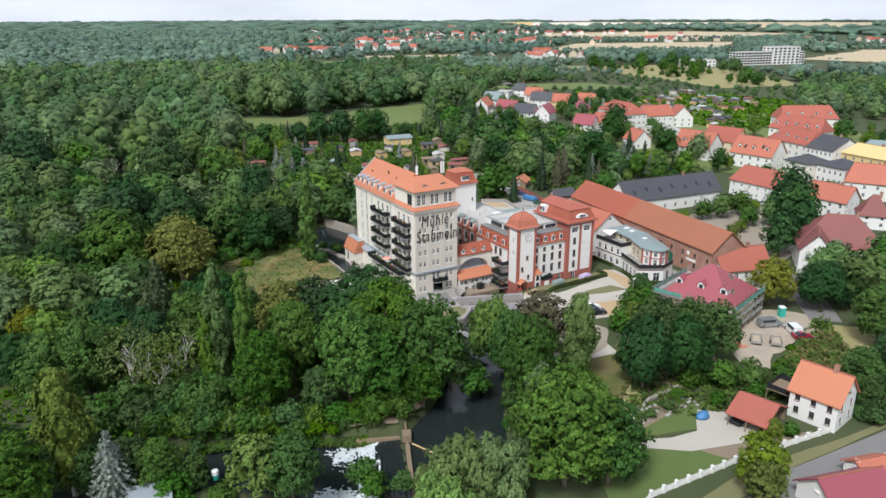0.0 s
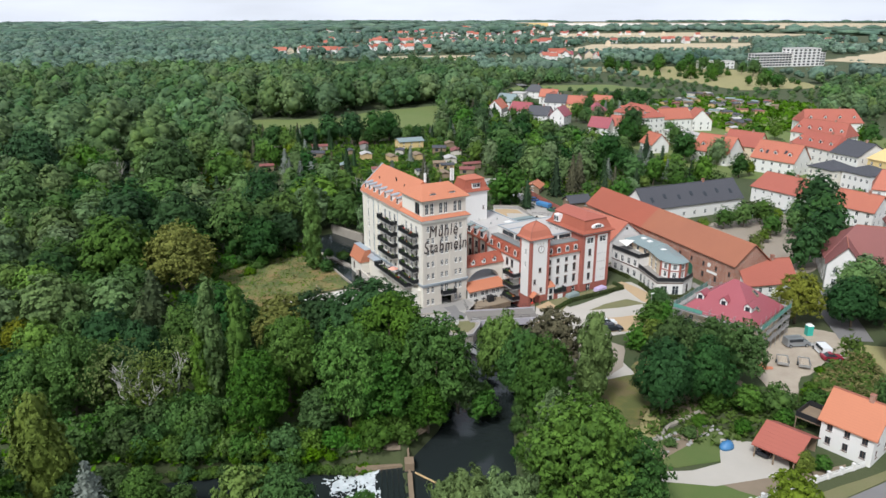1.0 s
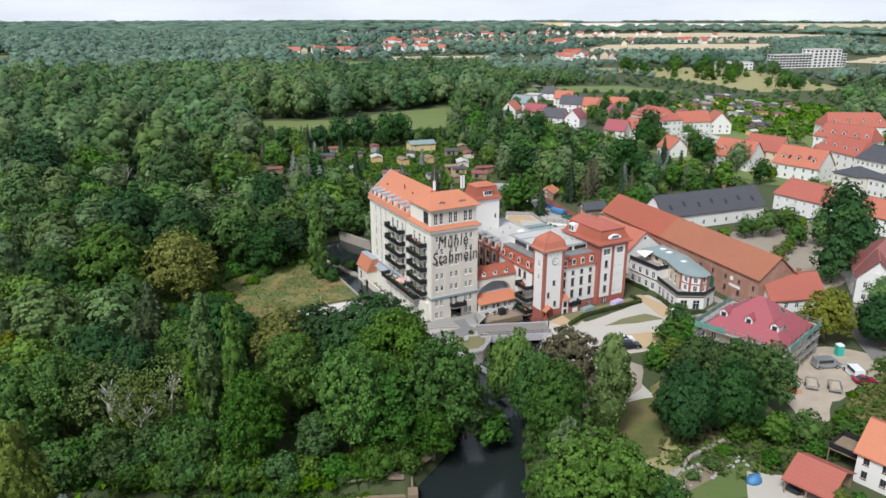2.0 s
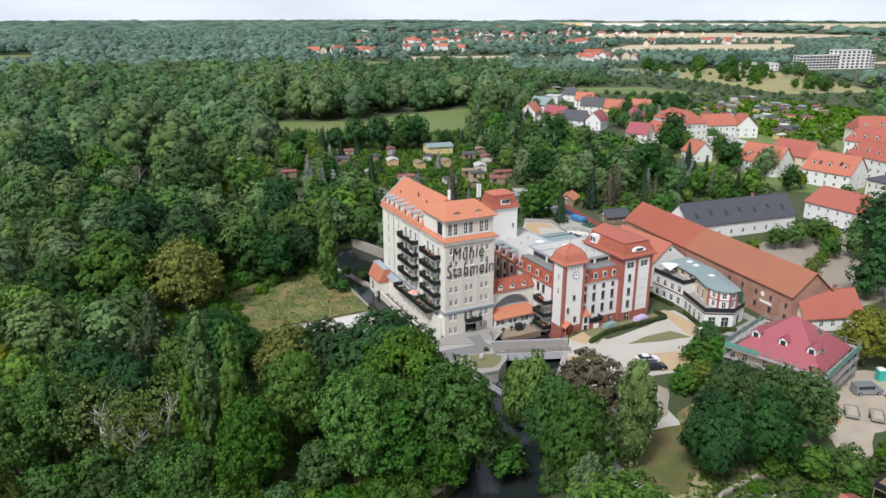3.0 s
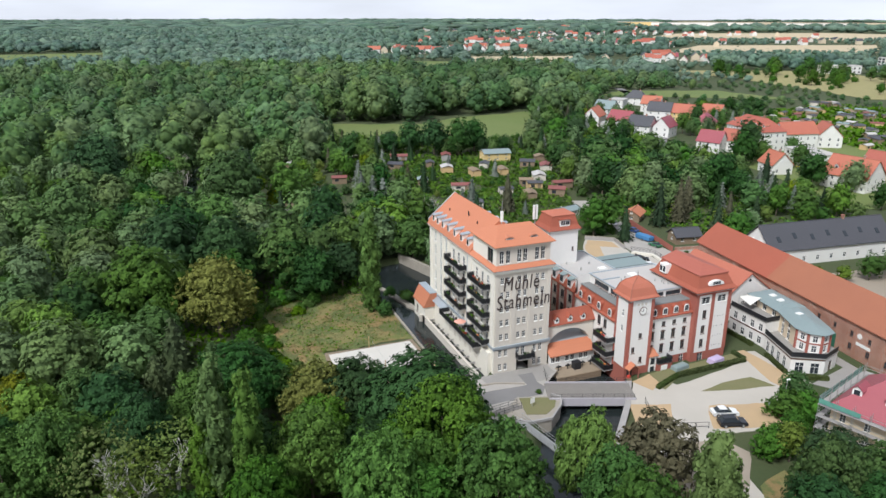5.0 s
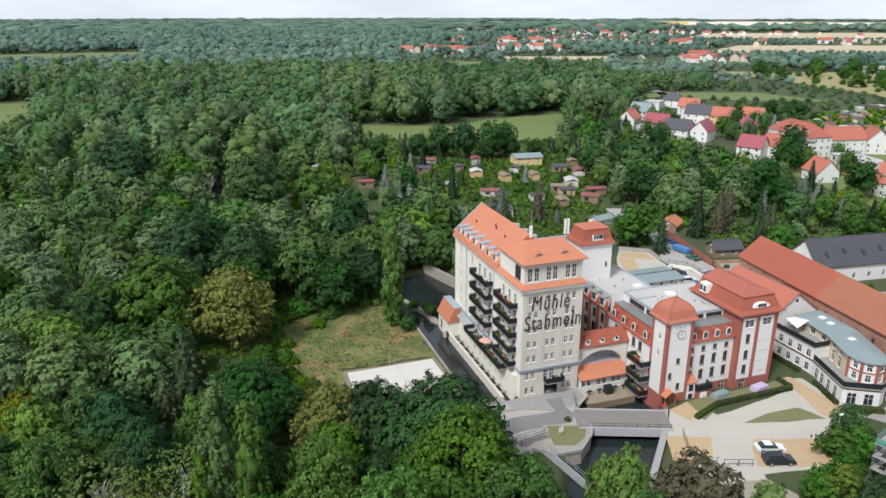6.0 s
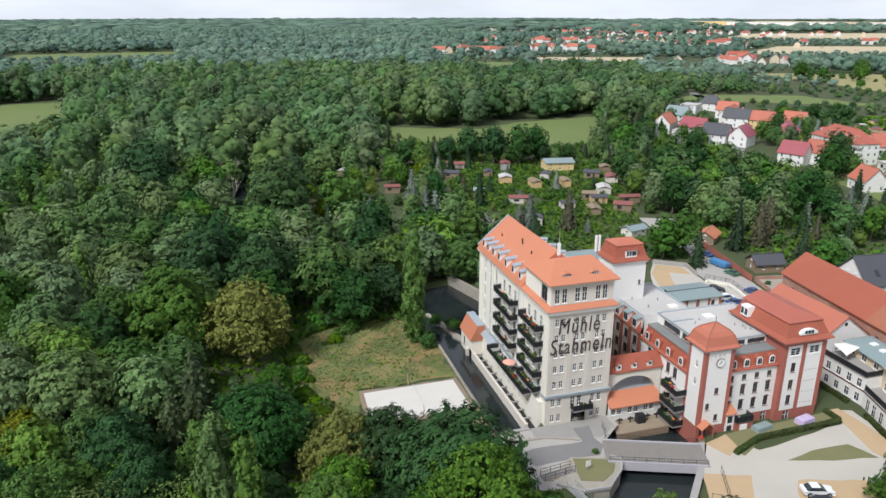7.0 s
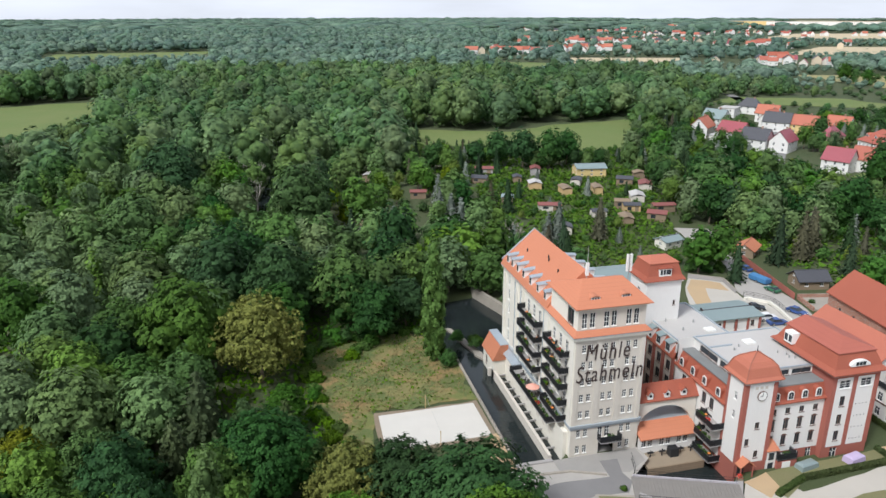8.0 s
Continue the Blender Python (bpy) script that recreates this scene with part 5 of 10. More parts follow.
# entrance and front balcony
bm = bmesh.new()
box(bm, 76.7, 79.7, 137.5, 140.2, -0.05, 0.02)
part("entrance_floor", bm, M["setts"], mill)
balcony(mill, 78.3, 137.1, 2.75, 0, 3.4, 1.4, 3)
# base and terrace over the mill race
bm = bmesh.new()
box(bm, 71.5, 72.2, 138.2, 169.0, -4.2, 3.9)
part("terrace_base", bm, M["cream"], mill)
for k in range(6):
    bm = bmesh.new()
    box(bm, 71.44, 71.5, 143 + k * 2.6, 144.0 + k * 2.6, 0.6, 2.0)
    part("vent_panel", bm, M["stucco"], mill)
bm = bmesh.new()
loft(bm, [[(70.9, y, 3.95), (72.25, y, 5.0), (72.25, y, 3.9)] for y in (158.8, 169.5)])
part("lean_to", bm, M["zinc"], mill)
bm = bmesh.new()
loft(bm, [[(71.2, y, 4.0), (72.25, y, 5.0), (72.25, y, 3.9)] for y in (147.0, 149.2)])
part("lean_to", bm, M["zinc"], mill)
balcony(mill, 72.2, 149.9, 4.0, -90, 17.4, 2.35, 26)
for z in (16.1, 13.4, 10.7, 8.0):
    balcony(mill, 72.2, 154.0, z, -90, 8.2, 1.5, 5)
for z in (16.1, 13.4, 10.7, 8.0, 5.3):
    balcony(mill, 72.2, 142.7, z, -90, 7.2, 1.5, 7)
par = thing("parasol", pose(70.6, 149.2, 4.0), "salmon coloured parasol on the terrace", "parasol")
bm = bmesh.new()
rod(bm, (0, 0, 0), (0, 0, 2.2), 0.03)
part("pole", bm, M["steel"], par)
bm = bmesh.new()
loft(bm, [[(1.2 * math.cos(k * math.pi / 4), 1.2 * math.sin(k * math.pi / 4), 1.85) for k in range(8)], [(0.05 * math.cos(k * math.pi / 4), 0.05 * math.sin(k * math.pi / 4), 2.45) for k in range(8)]])
part("canopy", bm, M["umbrella"], par)
# low wing at the pool
wingb = thing("low_wing", pose(70, 169, 0), "low cream annexe with an orange lean-to roof above the mill pool", "building", world=True)
facade(wingb, (69.2, 172.2), (69.2, 165.6), -4.2, 2.6, [(2.0, -0.2, 1.0, 1.8, "dark")], M["cream"])
facade(wingb, (69.2, 165.6), (71.9, 165.6), -4.2, 2.6, [], M["cream"])
facade(wingb, (71.9, 172.2), (69.2, 172.2), -4.2, 2.6, [], M["cream"])
bm = bmesh.new()
loft(bm, [[(68.9, y, 2.5), (68.9, y, 2.65), (70.4, y, 5.6), (71.9, y, 5.6), (71.9, y, 2.5)] for y in (165.4, 172.4)])
part("roof", bm, M["tile"], wingb)
bm = bmesh.new()
box(bm, 70.3, 71.95, 165.4, 172.4, 5.6, 5.75)
part("flat_roof", bm, M["zinc"], wingb)

# ---- stair tower, rear block, link ----
tower = thing("stair_tower", pose(95.5, 159, 0), "plain white square tower with a red mansard roof", "tower", world=True)
TX0, TX1, TY0, TY1 = 93.0, 99.7, 154.6, 160.2
facade(tower, (TX0, TY0), (TX1, TY0), 0, 20.2, [(5.6, 15.4, 0.45, 0.9, "dark")], M["white"])
facade(tower, (TX1, TY0), (TX1, TY1), 0, 20.2, [(3, z, 0.9, 1.4, "cross") for z in (14, 17)], M["white"])
facade(tower, (TX1, TY1), (TX0, TY1), 0, 20.2, [], M["white"])
facade(tower, (TX0, TY1), (TX0, TY0), 0, 20.2, [(3, z, 0.9, 1.4, "cross") for z in (14, 17)], M["white"])
bm = bmesh.new()
band(bm, TX0, TX1, TY0, TY1, 19.85, 20.2, 0.25)
part("cornice", bm, M["white"], tower)
bm = bmesh.new()
loft(bm, [rect(TX0 - 0.5, TX1 + 0.5, TY0 - 0.5, TY1 + 0.5, 20.2), rect(TX0 - 0.5, TX1 + 0.5, TY0 - 0.5, TY1 + 0.5, 20.33), rect(TX0 + 0.05, TX1 - 0.05, TY0 + 0.05, TY1 - 0.05, 21.1),
          rect(TX0 + 0.65, TX1 - 0.65, TY0 + 0.65, TY1 - 0.65, 23.1)])
part("roof", bm, M["tiledeep"], tower, "red tiled mansard")
bm = bmesh.new()
loft(bm, [rect(TX0 + 0.5, TX1 - 0.5, TY0 + 0.5, TY1 - 0.5, 23.1), rect(TX0 + 0.5, TX1 - 0.5, TY0 + 0.5, TY1 - 0.5, 23.24), rect(95.0, 97.7, 157.2, 157.6, 24.0)])
part("roof_cap", bm, M["tilered"], tower, "red tiled roof cap")
bm = bmesh.new()
box(bm, 95.2, 97.5, 154.5, 155.9, 21.0, 22.4)
d = part("dormer", bm, M["frame"], tower)
bm = bmesh.new()
loft(bm, [[(95.0, y, 22.4), (97.7, y, 22.4), (97.7, y, 22.5), (95.0, y, 22.5)] for y in (154.3, 156.2)])
part("lid", bm, M["tiledeep"], d)
for x in (95.6, 96.15, 96.7, 97.15):
    bm = bmesh.new()
    box(bm, x - 0.2, x + 0.2, 154.46, 154.5, 21.3, 22.15)
    part("pane", bm, M["glass"], d)

rear = thing("rear_block", pose(94, 170, 0), "rear block with a low grey sheet metal roof", "building", world=True)
facade(rear, (84.0, 163.2), (104, 163.2), 0, 15.2, [], M["white"])
facade(rear, (104, 163.2), (104, 176), 0, 15.2, [(u, z, 1, 1.5, "cross") for u in (3, 6.4, 9.8) for z in (4, 7.5, 11)], M["white"])
facade(rear, (104, 176), (84.0, 176), 0, 15.2, [], M["white"])
facade(rear, (84.0, 176), (84.0, 163.2), 0, 15.2, [], M["white"])
bm = bmesh.new()
gable_roof(bm, 84.0, 104, 163.2, 176, 15.2, 17.2, 0.3, 0.15)
part("roof", bm, M["copper"], rear)
for x in (93, 98):
    bm = bmesh.new()
    box(bm, x - 0.5, x + 0.5, 165.4, 166.4, 16.05, 16.35)
    part("skylight", bm, M["glass"], rear)

link = thing("link_building", pose(94, 152, 0), "link building with dark red pilasters, an orange mansard and dormers", "building", world=True)
LX = 94.0
lw = []
for y in (147.3, 150.3, 153.3):
    for z in (1.2, 4.1, 7.0):
        lw.append((158 - y, z, 1.3, 1.8, "dark"))
facade(link, (LX, 158), (LX, 145.3), -1, 10.0, lw, M["stucco"])
facade(link, (LX, 145.3), (104.9, 145.3), 9, 12.6, [], M["white"])
facade(link, (104.9, 145.3), (104.9, 160.5), -0.5, 12.6, [(u, z, 1.2, 1.6, "cross") for u in (2.5, 6, 9.5, 13) for z in (1.2, 4.4, 7.6)], M["white"])
facade(link, (104.9, 160.5), (LX, 160.5), -0.5, 12.6, [], M["white"])
bm = bmesh.new()
for y in (145.7, 148.8, 151.8, 154.8):
    box(bm, LX - 0.25, LX, y - 0.35, y + 0.35, -1, 10)
part("pilaster", bm, M["redpaint"], link)
bm = bmesh.new()
loft(bm, [[(LX - 0.5, y, 9.9), (LX - 0.5, y, 10.1), (LX + 1.0, y, 12.55), (LX + 1.0, y, 9.9)] for y in (145.3, 158)])
part("mansard", bm, M["tiledeep"], link)
for y in (147.3, 150.3, 153.3):
    bm = bmesh.new()
    box(bm, LX - 0.35, LX + 1.0, y - 0.7, y + 0.7, 10.35, 12.2)
    d = part("dormer", bm, M["frame"], link)
    bm = bmesh.new()
    loft(bm, [[(LX - 0.6, yy, 12.1), (LX - 0.6, yy, 12.2), (LX + 1.1, yy, 12.7), (LX + 1.1, yy, 12.5)] for yy in (y - 0.85, y + 0.85)])
    part("lid", bm, M["copper"], d)
    bm = bmesh.new()
    for s in (-0.3, 0.3):
        box(bm, LX - 0.38, LX - 0.35, y + s - 0.26, y + s + 0.26, 10.7, 11.9)
    part("pane", bm, M["glass"], d)
bm = bmesh.new()
box(bm, LX + 0.6, 104.9, 145.3, 160.5, 12.45, 12.6)
part("flat_roof", bm, M["flatroof"], link)
bm = bmesh.new()
band(bm, LX + 1.0, 104.7, 145.5, 160.3, 12.6, 12.85, 0.22)
part("roof_edge", bm, M["zinc"], link)
for k, (x, y) in enumerate(((98, 150), (101.5, 152.5), (102.5, 149), (97, 154))):
    bm = bmesh.new()
    if k == 2:
        box(bm, x - 0.8, x + 0.8, y - 0.7, y + 0.7, 12.6, 12.9)
        part("skylight", bm, M["frame"], link)
    else:
        tube(bm, [(x, y, 12.5), (x, y, 13.2)], [0.13, 0.13], 8)
        part("roof_vent", bm, M["steel"], link)

# ---- arch gallery and turbine house ----
arch = thing("arch_gallery", pose(89, 140, 0), "plastered arch with a tiled gallery joining mill and annex", "arch", world=True)
AX0, AX1, AY0, AY1 = 83.4, 94.0, 138.4, 141.6
bm = bmesh.new()
K = 20
arc = []
for k in range(K + 1):
    a = math.pi * k / K
    arc.append((88.75 - 4.55 * math.cos(a), 2.6 + 3.4 * math.sin(a)))
for y, sgn in ((AY0, 1), (AY1, -1)):
    for (xa, za), (xb, zb) in zip(arc, arc[1:]):
        quad(bm, (xa, y, za), (xb, y, zb), (xb, y, 7.3), (xa, y, 7.3))
    for xa, xb in ((AX0, arc[0][0]), (arc[-1][0], AX1)):
        quad(bm, (xa, y, -2.5), (xb, y, -2.5), (xb, y, 7.3), (xa, y, 7.3))
for (xa, za), (xb, zb) in zip(arc, arc[1:]):
    quad(bm, (xa, AY0, za), (xb, AY0, zb), (xb, AY1, zb), (xa, AY1, za))
for x in (arc[0][0], arc[-1][0]):
    quad(bm, (x, AY0, -2.5), (x, AY1, -2.5), (x, AY1, 2.6), (x, AY0, 2.6))
quad(bm, (AX0, AY0, 7.3), (AX1, AY0, 7.3), (AX1, AY1, 7.3), (AX0, AY1, 7.3))
part("arch_wall", bm, M["cream"], arch)
bm = bmesh.new()
gable_roof(bm, AX0, AX1, AY0, AY1, 7.4, 9.3, 0.3, 0.15)
part("roof", bm, M["tiledeep"], arch)
for x in (85.8, 88.7, 91.6):
    bm = bmesh.new()
    loft(bm, [[(x - 0.45, y, 7.5), (x + 0.45, y, 7.5), (x + 0.45, y, 8.35), (x, y, 8.85), (x - 0.45, y, 8.35)] for y in (138.25, 139.8)])
    d = part("dormer", bm, M["frame"], arch)
    bm = bmesh.new()
    tube(bm, [(x, 138.2, 8.1), (x, 138.25, 8.1)], [0.26, 0.26], 10)
    part("pane", bm, M["glass"], d)
    bm = bmesh.new()
    for s in (-1, 1):
        loft(bm, [[(x, y, 8.95), (x + s * 0.6, y, 8.25), (x + s * 0.6, y, 8.33), (x, y, 9.03)] for y in (138.1, 139.9)])
    part("lid", bm, M["tiledeep"], d)

turbine = thing("turbine_house", pose(88.6, 139, 0), "low white turbine house with an orange tiled roof on the river", "building", world=True)
facade(turbine, (83.5, 136.6), (93.4, 136.6), -1.0, 2.0, [(u, 0.2, 0.8, 1.1, "bars") for u in (0.9, 2.0, 4.0, 5.1, 7.0, 8.1)], M["white"])
bm = bmesh.new()
loft(bm, [[(x, 136.0, 1.75), (x, 136.0, 1.95), (x, 139.0, 3.3), (x, 139.0, 3.1)] for x in (83.45, 93.5)])
part("roof", bm, M["tile"], turbine)
bm = bmesh.new()
loft(bm, [[(x, 139.0, 2.8), (x, 139.0, 3.35), (x, 146.0, 3.6), (x, 146, 2.8)] for x in (83.45, 93.9)])
part("rear_roof", bm, M["zinc"], turbine)
bm = bmesh.new()
box(bm, 83.3, 93.8, 132.9, 136.6, -1.3, -0.9)
part("terrace", bm, M["terracedeck"], turbine)
for k in range(8):
    bm = bmesh.new()
    box(bm, 83.1, 92.6, 132.6 - 0.02 * (k % 2), 132.85, -3.4 + k * 0.33, -3.1 + k * 0.33)
    part("board", bm, M["timber"], turbine)
bm = bmesh.new()
for x in (85, 87, 90.2, 92):
    box(bm, x - 0.06, x + 0.06, 135.4, 135.52, -0.9, 0.3)
    box(bm, x - 0.5, x + 0.5, 135.3, 135.6, -0.2, 0.0)
box(bm, 88.0, 89.4, 134.6, 135.8, -0.9, 0.5)
part("machinery", bm, M["iron"], turbine)

# ---- the annex: clock tower, front, corner pavilion ----
annex = thing("annex", pose(105, 134, 0), "white annex with brick red corners, red mansard roofs and clock tower", "apartment building", world=True)
FY = 129.0
AXL, AXR = 94.3, 109.2
wins = []
for x in (100.6, 103.0, 105.4, 107.8):
    wins += [(x - 99.3, 8.0, 0.85, 1.0, "dark"), (x - 99.3, 5.35, 0.9, 1.7, "dark"), (x - 99.3, 2.6, 0.9, 1.7, "dark")]
facade(annex, (99.3, FY), (109.2, FY), 1.55, 9.9, wins, M["white"])
facade(annex, (99.3, FY - 0.06), (109.2, FY - 0.06), -0.6, 1.55, [(x - 99.3, -0.3, 1.0, 1.7, "cross") for x in (103.0, 105.4, 107.8)], M["redpaint"])
for x in (100.6, 103.0, 105.4, 107.8):
    bm = bmesh.new()
    for z in (7.05, 4.3):
        arcp = [(x - 0.6, z), (x - 0.35, z + 0.18), (x, z + 0.26), (x + 0.35, z + 0.18), (x + 0.6, z)]
        loft(bm, [[(a, y, b) for a, b in arcp] for y in (FY - 0.06, FY + 0.02)])
    part("lintel", bm, M["brown"], annex)
# west side
wy = []
for y in (142.6, 140.6, 136.9, 134.9):
    for z in (1.0, 3.8, 6.6):
        wy.append((145.3 - y, z, 1.1, 1.9, "dark"))
facade(annex, (94.2, 145.3), (94.2, 131.6), 0.2, 9.3, wy, M["white"])
facade(annex, (94.14, 145.3), (94.14, 131.6), -4.2, 0.2, [], M["redpaint"])
for z in (5.4, 2.6, -0.2):
    balcony(annex, 94.2, 133.4, z, -90, 4.4, 2.0, 5)
# mansards with round-headed dormers
bm = bmesh.new()
loft(bm, [[(x, FY - 0.4, 9.9), (x, FY - 0.4, 10.1), (x, FY + 0.1, 10.3), (x, FY + 0.9, 12.3), (x, FY + 0.9, 9.9)] for x in (99.3, 109.2)])
part("mansard", bm, M["tiledeep"], annex, "red tiled mansard")
bm = bmesh.new()
loft(bm, [[(93.8, y, 9.2), (93.8, y, 9.4), (94.3, y, 9.6), (95.2, y, 11.9), (95.2, y, 9.2)] for y in (145.3, 131.6)])
part("mansard", bm, M["tiledeep"], annex, "red tiled mansard")


def round_dormer(parent, x, y, z, rz):
    """A white dormer with a rounded head."""
    key = "round_dormer"
    if key not in MESHES:
        out = [(-0.55, 0), (0.55, 0)] + [(0.55 * math.cos(math.pi * k / 8), 1.0 + 0.5 * math.sin(math.pi * k / 8)) for k in range(9)]
        bm = bmesh.new()
        loft(bm, [[(a * 1.04, yy, b * 1.02) for a, b in out] for yy in (-0.06, 1.2)])
        a = to_mesh("dormer", bm, M["tiledeep"])
        bm = bmesh.new()
        loft(bm, [[(a_ * 0.97, yy, b_ * 0.97 + 0.02) for a_, b_ in out] for yy in (-0.15, -0.062)])
        front = to_mesh("frame", bm, M["frame"])
        inn = [(-0.38, 0.2), (-0.03, 0.2), (-0.03, 1.3)] + [(-0.38 * math.sin(math.pi / 2 * k / 4), 1.0 + 0.32 * math.cos(math.pi / 2 * k / 4)) for k in range(1, 5)]
        bm = bmesh.new()
        for s in (1, -1):
            loft(bm, [[(s * p, yy, q) for p, q in inn] for yy in (-0.175, -0.155)])
        MESHES[key] = (a, to_mesh("pane", bm, M["glass"]), front)
    a, b, front = MESHES[key]
    ob = place("dormer", a, parent, pose(x, y, z, 0, 0, rz), "red clad dormer with a white round-headed window")
    place("pane", b, ob)
    place("frame", front, ob)


for x in (100.6, 103.0, 105.4, 107.8):
    round_dormer(annex, x, FY + 0.0, 10.35, 0)
for y in (143.4, 140.2, 137.0, 133.4):
    round_dormer(annex, 94.1, y, 9.75, -90)
bm = bmesh.new()
box(bm, 99.3, 109.2, FY + 0.8, 132.4, 12.1, 12.3)
box(bm, 94.9, 97.0, 131.6, 145.3, 11.75, 11.95)
part("terrace_roof", bm, M["deckgrey"], annex)
facade(annex, (97.0, 132.4), (112.5, 132.4), 12.2, 13.6, [(4.2, 12.45, 1.4, 0.8, "bars"), (6.8, 12.45, 2.6, 0.85, "dark"), (10.3, 12.45, 3.4, 0.85, "dark")], M["white"])
facade(annex, (97.0, 145.3), (97.0, 132.4), 11.8, 13.6, [(4.4, 12.15, 4.8, 1.1, "dark"), (9.8, 12.15, 4.8, 1.1, "dark")], M["white"])
facade(annex, (112.5, 132.4), (112.5, 145.3), -0.5, 13.6, [], M["white"])
facade(annex, (112.5, 145.3), (94.2, 145.3), -0.5, 13.6, [], M["white"])
bm = bmesh.new()
box(bm, 96.9, 112.6, 132.3, 145.4, 13.45, 13.6)
part("flat_roof", bm, M["flatroof"], annex)
bm = bmesh.new()
band(bm, 97.1, 112.3, 132.6, 145.1, 13.6, 13.8, 0.25)
box(bm, 97.1, 101.2, 141.0, 141.25, 13.6, 13.85)
part("roof_edge", bm, M["zinc"], annex)
for k, (x, y) in enumerate(((100.5, 139.5), (102, 140.5), (106.5, 137), (107.2, 135.2), (107.9, 134.8), (107.4, 136.1), (104.6, 141.5), (110, 139.5))):
    bm = bmesh.new()
    if k == 6:
        box(bm, x - 0.8, x + 0.8, y - 0.8, y + 0.8, 13.6, 13.85)
        part("skylight", bm, M["frame"], annex)
    else:
        tube(bm, [(x, y, 13.5), (x, y, 14.1)], [0.12, 0.12], 8)
        part("roof_vent", bm, M["steel"], annex)
# clock tower
CX0, CX1, CY0, CY1 = 94.2, 99.3, 127.7, 131.8
facade(annex, (CX0, CY0), (CX1, CY0), 1.5, 15.0, [(0.55 + 2.2, z, 0.75, 1.1, "dark") for z in (7.1,)] + [(1.4, 4.4, 0.7, 1.2, "dark"), (3.2, 2.2, 0.7, 1.2, "dark")], M["white"])
facade(annex, (CX0, CY0 - 0.05), (CX1, CY0 - 0.05), -0.6, 1.5, [(1.0, -0.5, 1.2, 1.9, "dark")], M["redpaint"])
facade(annex, (CX1, CY0), (CX1, CY1), -0.6, 15.0, [], M["white"])
facade(annex, (CX1, CY1), (CX0, CY1), 9, 15.0, [], M["white"])
facade(annex, (CX0, CY1), (CX0, CY0), 1.5, 15.0, [(2.1, 11.3, 0.6, 1.2, "cross"), (2.1, 8.3, 0.6, 1.2, "cross")], M["white"])
facade(annex, (CX0 - 0.05, CY1), (CX0 - 0.05, CY0), -4.2, 1.5, [], M["redpaint"])
bm = bmesh.new()
for a, b in ((CX0 - 0.08, CX0 + 0.55), (CX1 - 0.55, CX1 + 0.08)):
    box(bm, a, b, CY0 - 0.09, CY0, 1.5, 15.0)
box(bm, CX0 - 0.09, CX0, CY0, CY0 + 0.5, 1.5, 15.0)
box(bm, CX0 - 0.09, CX0, CY1 - 0.5, CY1, 1.5, 15.0)
box(bm, CX1, CX1 + 0.09, CY0, CY1, 1.5, 15.0)
part("corner_strip", bm, M["redpaint"], annex)
bm = bmesh.new()
band(bm, CX0, CX1, CY0, CY1, 14.75, 15.05, 0.35)
part("cornice", bm, M["zinc"], annex)
bm = bmesh.new()
box(bm, CX0 + 1.2, CX1 - 1.0, CY0 - 0.05, CY0, 13.5, 14.3)
part("tablet", bm, M["frame"], annex)
bm = bmesh.new()
for k in range(3):
    box(bm, CX0 + 1.5 + k * 0.8, CX0 + 1.95 + k * 0.8, CY0 - 0.07, CY0 - 0.05, 13.65, 14.1)
part("tablet_bars", bm, M["stucco"], annex)
bm = bmesh.new()
cx, cz = 97.0, 12.55
tube(bm, [(cx, CY0 - 0.02, cz), (cx, CY0 - 0.14, cz)], [0.78, 0.78], 24)
clock = part("clock", bm, M["brown"], annex, "round clock with a dark rim")
bm = bmesh.new()
tube(bm, [(cx, CY0 - 0.14, cz), (cx, CY0 - 0.17, cz)], [0.68, 0.68], 24)
part("dial", bm, M["frame"], clock)
bm = bmesh.new()
box(bm, cx - 0.04, cx + 0.04, CY0 - 0.2, CY0 - 0.175, cz, cz + 0.55)
box(bm, cx - 0.4, cx, CY0 - 0.2, CY0 - 0.175, cz - 0.04, cz + 0.04)
part("pointers", bm, M["iron"], clock)
bm = bmesh.new()
loft(bm, [rect(CX0 - 0.6, CX1 + 0.6, CY0 - 0.6, CY1 + 0.6, 15.05), rect(CX0 - 0.6, CX1 + 0.6, CY0 - 0.6, CY1 + 0.6, 15.18), rect(CX0 - 0.25, CX1 + 0.25, CY0 - 0.25, CY1 + 0.25, 15.55),
          rect(CX0 + 0.2, CX1 - 0.2, CY0 + 0.2, CY1 - 0.2, 16.9), rect(CX0 + 0.8, CX1 - 0.8, CY0 + 0.7, CY1 - 0.7, 17.6), rect(96.6, 96.9, 129.6, 129.85, 18.6)])
part("roof", bm, M["tilered"], annex, "red bell-shaped tower roof")
for a, b in ((CX0, CY0), (CX1, CY0), (CX1, CY1), (CX0, CY1)):
    sx, sy = (1 if a == CX0 else -1), (1 if b == CY0 else -1)
    bm = bmesh.new()
    tube(bm, [(a - 0.6 * sx, b - 0.6 * sy, 15.2), (a - 0.25 * sx, b - 0.25 * sy, 15.6), (a + 0.2 * sx, b + 0.2 * sy, 16.95), (a + 0.8 * sx, b + 0.7 * sy, 17.65), (96.75 - 0.15 * sx, 129.7 - 0.12 * sy, 18.65)], [0.1, 0.1, 0.1, 0.1, 0.1], 6)
    part("hip_tiles", bm, M["ridge"], annex)
bm = bmesh.new()
tube(bm, [(96.75, 129.7, 18.4), (96.75, 129.7, 19.6)], [0.07, 0.03], 6)
part("finial", bm, M["iron"], annex)
bm = bmesh.new()
